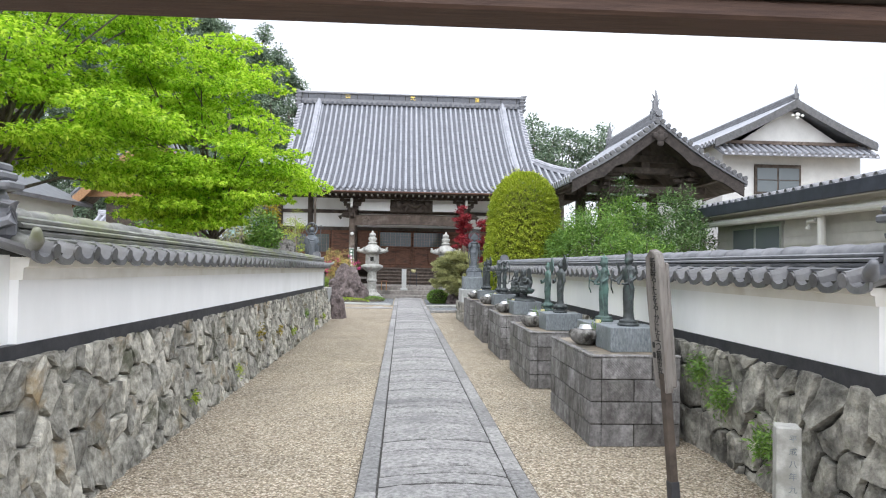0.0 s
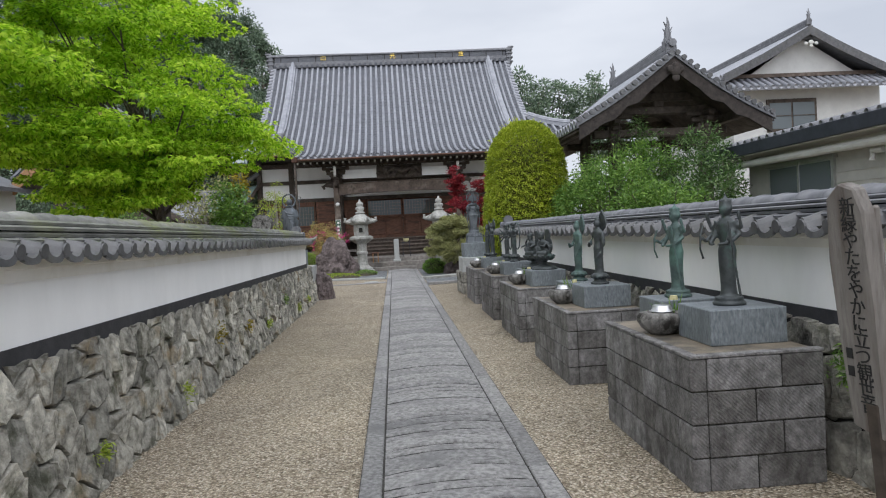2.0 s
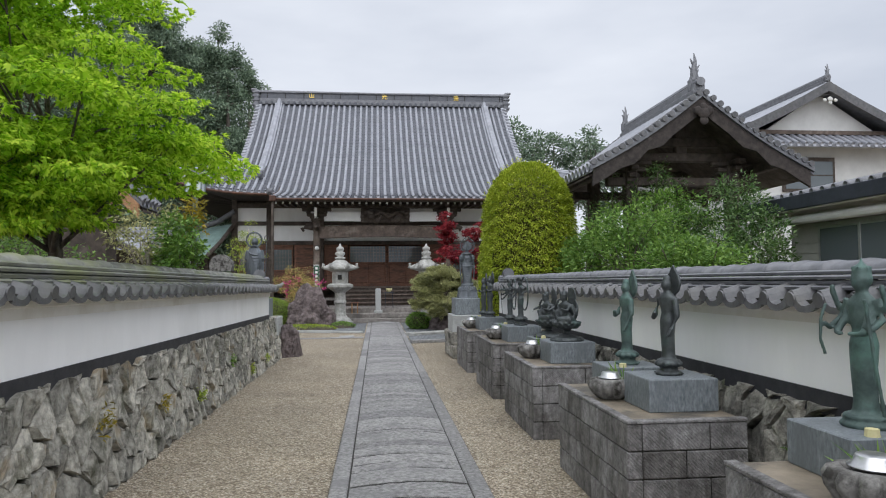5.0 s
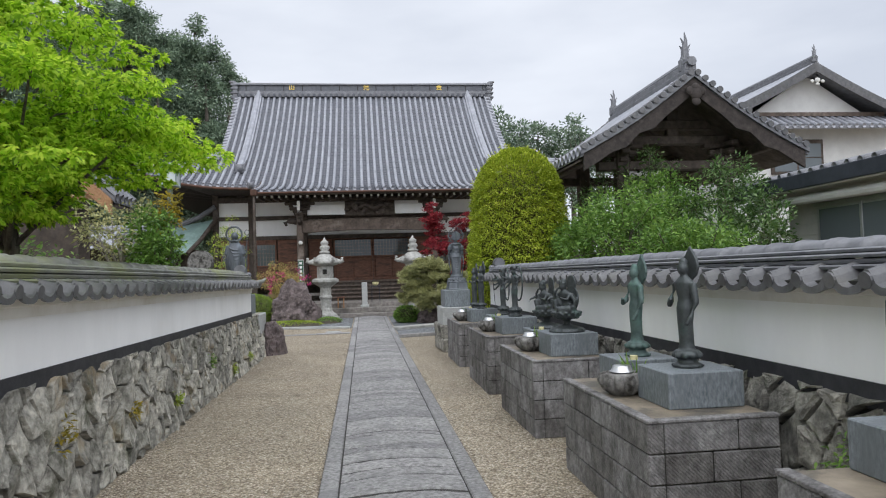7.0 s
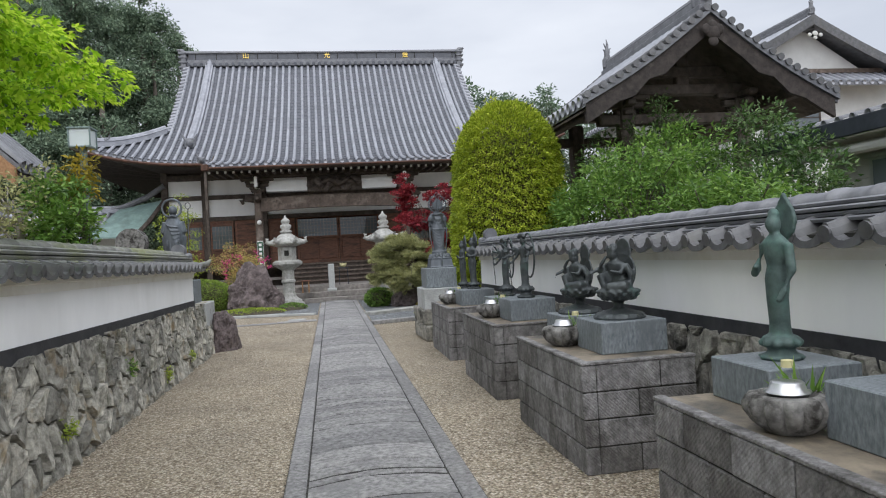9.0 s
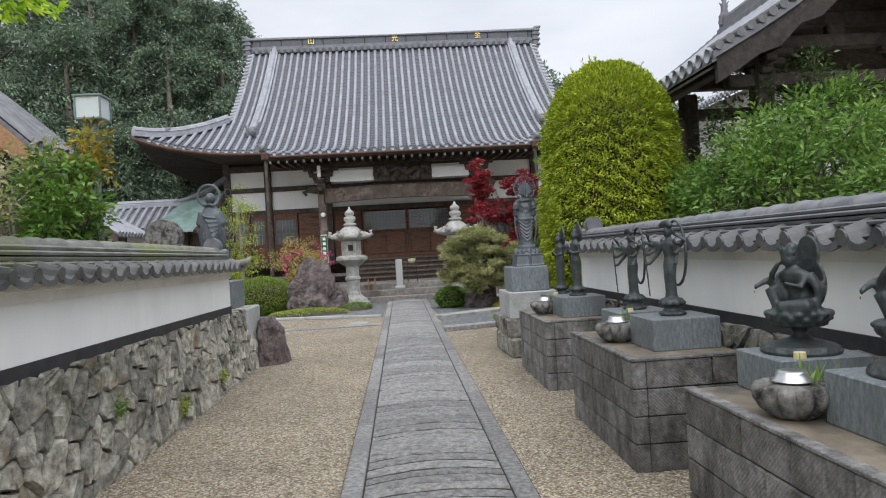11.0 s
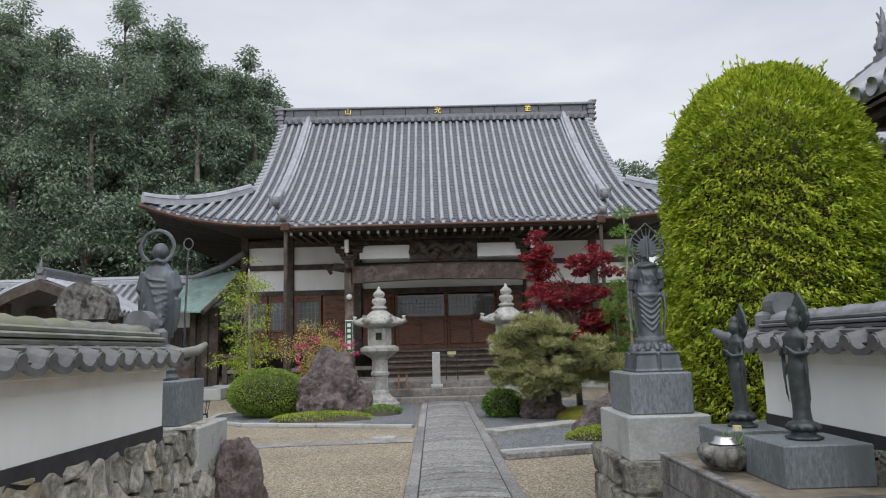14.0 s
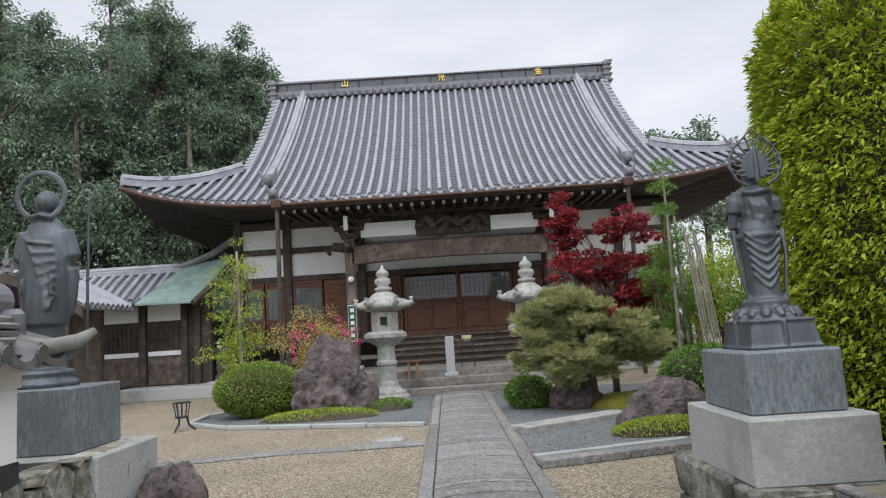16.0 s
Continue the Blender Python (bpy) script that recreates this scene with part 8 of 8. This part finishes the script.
mound("ground_cover", "low green ground-cover plants beside the lantern", (-1.1, 28.6), (0.5, 0.5), 0.18, M["soil"], 6, M["shrub"], 1400)
mound("moss_mound", "soft yellow-green moss mound under the pine", (3.35, 26.8), (0.9, 0.8), 0.22, M["moss"], 7)
mound("ground_cover", "low green ground-cover plants by the pedestal", (2.9, 23.6), (0.75, 0.35), 0.18, M["soil"], 8, M["young"], 2200)


def clipped(name, label, c, rad, h, leaf, count, seed, size=(0.035, 0.065), shape="oval"):
    t = thing(name, label, "shrub")
    bm = bmesh.new()
    # dark ball added inside, painted as the bush's inner shade
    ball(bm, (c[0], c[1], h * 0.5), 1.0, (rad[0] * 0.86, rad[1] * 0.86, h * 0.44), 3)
    part("shade_core", bm, M["soil"], t, "", True)
    r = np.random.default_rng(seed)
    d = r.normal(size=(count, 3))
    d /= np.linalg.norm(d, axis=1)[:, None]
    k = 0.88 + 0.13 * r.random(count)
    pos = np.array([c[0], c[1], h * 0.5]) + d * k[:, None] * np.array([rad[0], rad[1], h * 0.5])
    crown("leaves", leaf_mesh("leaves", pos, d, r.uniform(*size, count), leaf, shape, 0.0, 0.5), t)
    return t


clipped("clipped_bush", "round clipped yellow-green bush on the gravel bed", (-3.72, 28.7), (0.90, 0.75), 1.08, M["hedge"], 15000, 81)
clipped("leafy_shrub", "small fresh green shrub at the path edge", (1.55, 27.3), (0.42, 0.4), 0.55, M["shrub"], 2600, 82, (0.05, 0.09))
clipped("leafy_shrub", "rounded green shrub beside the dark rock", (4.2, 25.6), (0.75, 0.6), 1.0, M["shrub"], 5000, 83, (0.05, 0.09))
c = clumps(60, (-2.75, 29.6, 1.5), (0.85, 0.6, 0.72), 84, 0.45)[0]
az = tree("azalea_bush", "azalea bush with reddish young leaves and pink flowers", (-2.75, 29.6, 0), (-2.75, 29.6, 1.2), 0.05, c, (0.2, 0.2, 0.16), 70, M["azalea"], (0.04, 0.07), "oval", M["bark"], 85, 0.0, 0.5, category="shrub")
cp = clumps(24, (-2.45, 29.4, 1.35), (0.78, 0.55, 0.62), 86, 0.8)[0]
p, d = foliage(cp, (0.07, 0.07, 0.06), 12, 87)
crown("flowers", leaf_mesh("flowers", p, d, np.full(len(p), 0.06), M["pink"], "oval", 0.0, 0.8), az, "bright pink flowers")
c = np.concatenate([clumps(54, (-4.8, 31.0, 2.5), (0.72, 0.65, 1.5), 88, 0.3)[0], clumps(30, (-4.8, 31.0, 1.3), (0.9, 0.6, 0.6), 89, 0.3)[0]])
tree("young_tree", "slender young tree with yellow-green leaves before the hall", (-4.75, 31.0, 0), (-4.8, 31.0, 3.7), 0.05, c, (0.24, 0.24, 0.12), 42, M["young"], (0.06, 0.10), "oval", M["bark_pale"], 90, 0.1, 0.4)
# pine with layered pads
pads = [((2.0, 26.6, 2.0), 0.55), ((2.55, 26.4, 1.65), 0.5), ((1.75, 26.5, 1.45), 0.55), ((2.3, 26.2, 1.15), 0.6), ((1.7, 26.6, 0.95), 0.45), ((3.0, 26.4, 1.25), 0.5), ((3.45, 26.5, 0.95), 0.42), ((2.7, 26.3, 0.8), 0.4), ((1.95, 26.8, 1.75), 0.45), ((3.7, 26.6, 1.15), 0.35), ((2.25, 26.7, 2.2), 0.4), ((1.85, 26.4, 1.15), 0.45), ((2.75, 26.6, 1.95), 0.45), ((3.3, 26.5, 1.55), 0.4), ((2.1, 26.2, 0.75), 0.4), ((1.6, 26.5, 1.75), 0.3)]
c = np.concatenate([clumps(15, (pc[0], pc[1], pc[2] * 0.90), (pr, pr, 0.17), 500 + i, 0.2)[0] for i, (pc, pr) in enumerate(pads)])
tree("garden_pine", "trained garden pine with flat olive-green needle pads", (2.6, 26.8, 0.1), (2.5, 26.7, 1.7), 0.10, c, (0.13, 0.13, 0.07), 46, M["pine"], (0.10, 0.16), "needle", M["bark"], 91, -0.5, tip_every=9)
c = np.concatenate([clumps(46, (3.85, 28.0, 2.7), (0.72, 0.6, 1.15), 92, 0.35)[0], clumps(24, (2.58, 28.2, 3.4), (0.30, 0.32, 0.78), 93, 0.3)[0], clumps(18, (2.8, 28.0, 2.55), (0.62, 0.5, 0.42), 94, 0.3)[0], clumps(26, (3.7, 27.7, 1.7), (0.75, 0.5, 0.55), 95, 0.3)[0]])
tree("red_maple", "dark red maple with layered feathery leaves", (3.35, 28.1, 0), (3.3, 28.0, 2.2), 0.06, c, (0.22, 0.22, 0.08), 80, M["red"], (0.05, 0.085), "star", M["bark"], 96, 0.35)
for i, (x, y, h) in enumerate([(4.25, 26.9, 4.2), (4.45, 27.1, 3.4), (4.05, 27.2, 2.7)]):
    cc = np.stack([np.full(9, x) + rng.normal(0, 0.12, 9), np.full(9, y) + rng.normal(0, 0.12, 9), np.linspace(0.9, h, 9)], 1)
    tree("trained_podocarpus", "thin trained evergreen with tufted pads", (x, y, 0), (x, y, h - 0.1), 0.035, cc, (0.24, 0.24, 0.15), 130, M["shrub"], (0.06, 0.11), "needle", M["bark_pale"], 600 + i, -0.6, group="trained evergreens", tip_every=2)
bam = thing("bamboo_canes", "bundle of thin dry bamboo support canes", "garden canes")
for i in range(6):
    part("cane", tube(bmesh.new(), [(4.62 + 0.06 * i, 26.5, 0), (4.42 + 0.05 * i, 26.6, 3.0 - 0.15 * (i % 3))], 0.016, 6), M["bark_pale"], bam)
c = clumps(60, (5.3, 27.6, 1.9), (0.8, 0.8, 0.9), 97, 0.35)[0]
tree("leafy_shrub", "bright green leafy shrub behind the trained evergreens", (5.3, 27.6, 0), (5.3, 27.6, 1.6), 0.05, c, (0.25, 0.25, 0.2), 70, M["young"], (0.06, 0.10), "oval", M["bark"], 98, 0.1, category="shrub")

for x, y, h, sd in ((6.0, 26.4, 2.6, 811), (6.6, 29.2, 3.6, 812), (5.9, 31.0, 3.4, 813)):
    c = clumps(60, (x, y, h * 0.6), (0.85, 0.8, h * 0.38), sd, 0.35)[0]
    tree("leafy_shrub", "green leafy shrub beside the hall", (x, y, 0), (x, y, h * 0.55), 0.05, c, (0.26, 0.26, 0.2), 80, M["shrub"], (0.06, 0.11), "oval", M["bark"], sd + 5, 0.1, category="shrub")

# weeds growing out of the footings
for k, (x, y, z, s, mt) in enumerate([(-1.92, 8.2, 0.22, 0.16, "young"), (-1.95, 9.6, 0.55, 0.18, "yellow"), (-1.92, 12.4, 0.3, 0.13, "young"), (-1.93, 14.2, 0.5, 0.14, "shrub"), (-1.9, 15.6, 0.2, 0.14, "young"), (-1.88, 17.0, 0.25, 0.13, "young"), (-1.92, 11.0, 0.45, 0.12, "yellow"),
                                      (2.62, 4.9, 0.55, 0.2, "shrub"), (2.6, 4.2, 0.35, 0.16, "shrub"), (2.62, 5.3, 0.7, 0.18, "shrub"), (2.55, 7.6, 0.25, 0.3, "shrub"), (2.6, 7.7, 0.5, 0.22, "shrub"), (2.55, 10.4, 0.3, 0.26, "shrub"), (2.52, 12.9, 0.3, 0.24, "shrub"), (2.5, 15.5, 0.3, 0.24, "shrub"), (-1.9, 6.3, 0.25, 0.1, "young")]):
    n = 90 if x < 0 else 420
    s = s if x < 0 else s * 1.3
    r = np.random.default_rng(700 + k)
    pos = np.array([x, y, z]) + r.normal(0, s * 0.35, (n, 3)) * np.array([0.4, 1, 0.8])
    way = r.normal(0, 0.6, (n, 3)) + np.array([1.0 if x < 0 else -1.0, 0, 0.4])
    t = thing("wall_weed", "small green weed growing between the footing stones", "weed", group="weeds in the stone footings")
    crown("leaves", leaf_mesh("leaves", pos, way, r.uniform(0.03, 0.06, n), M[mt], "oval", 0.3, 0.32), t)
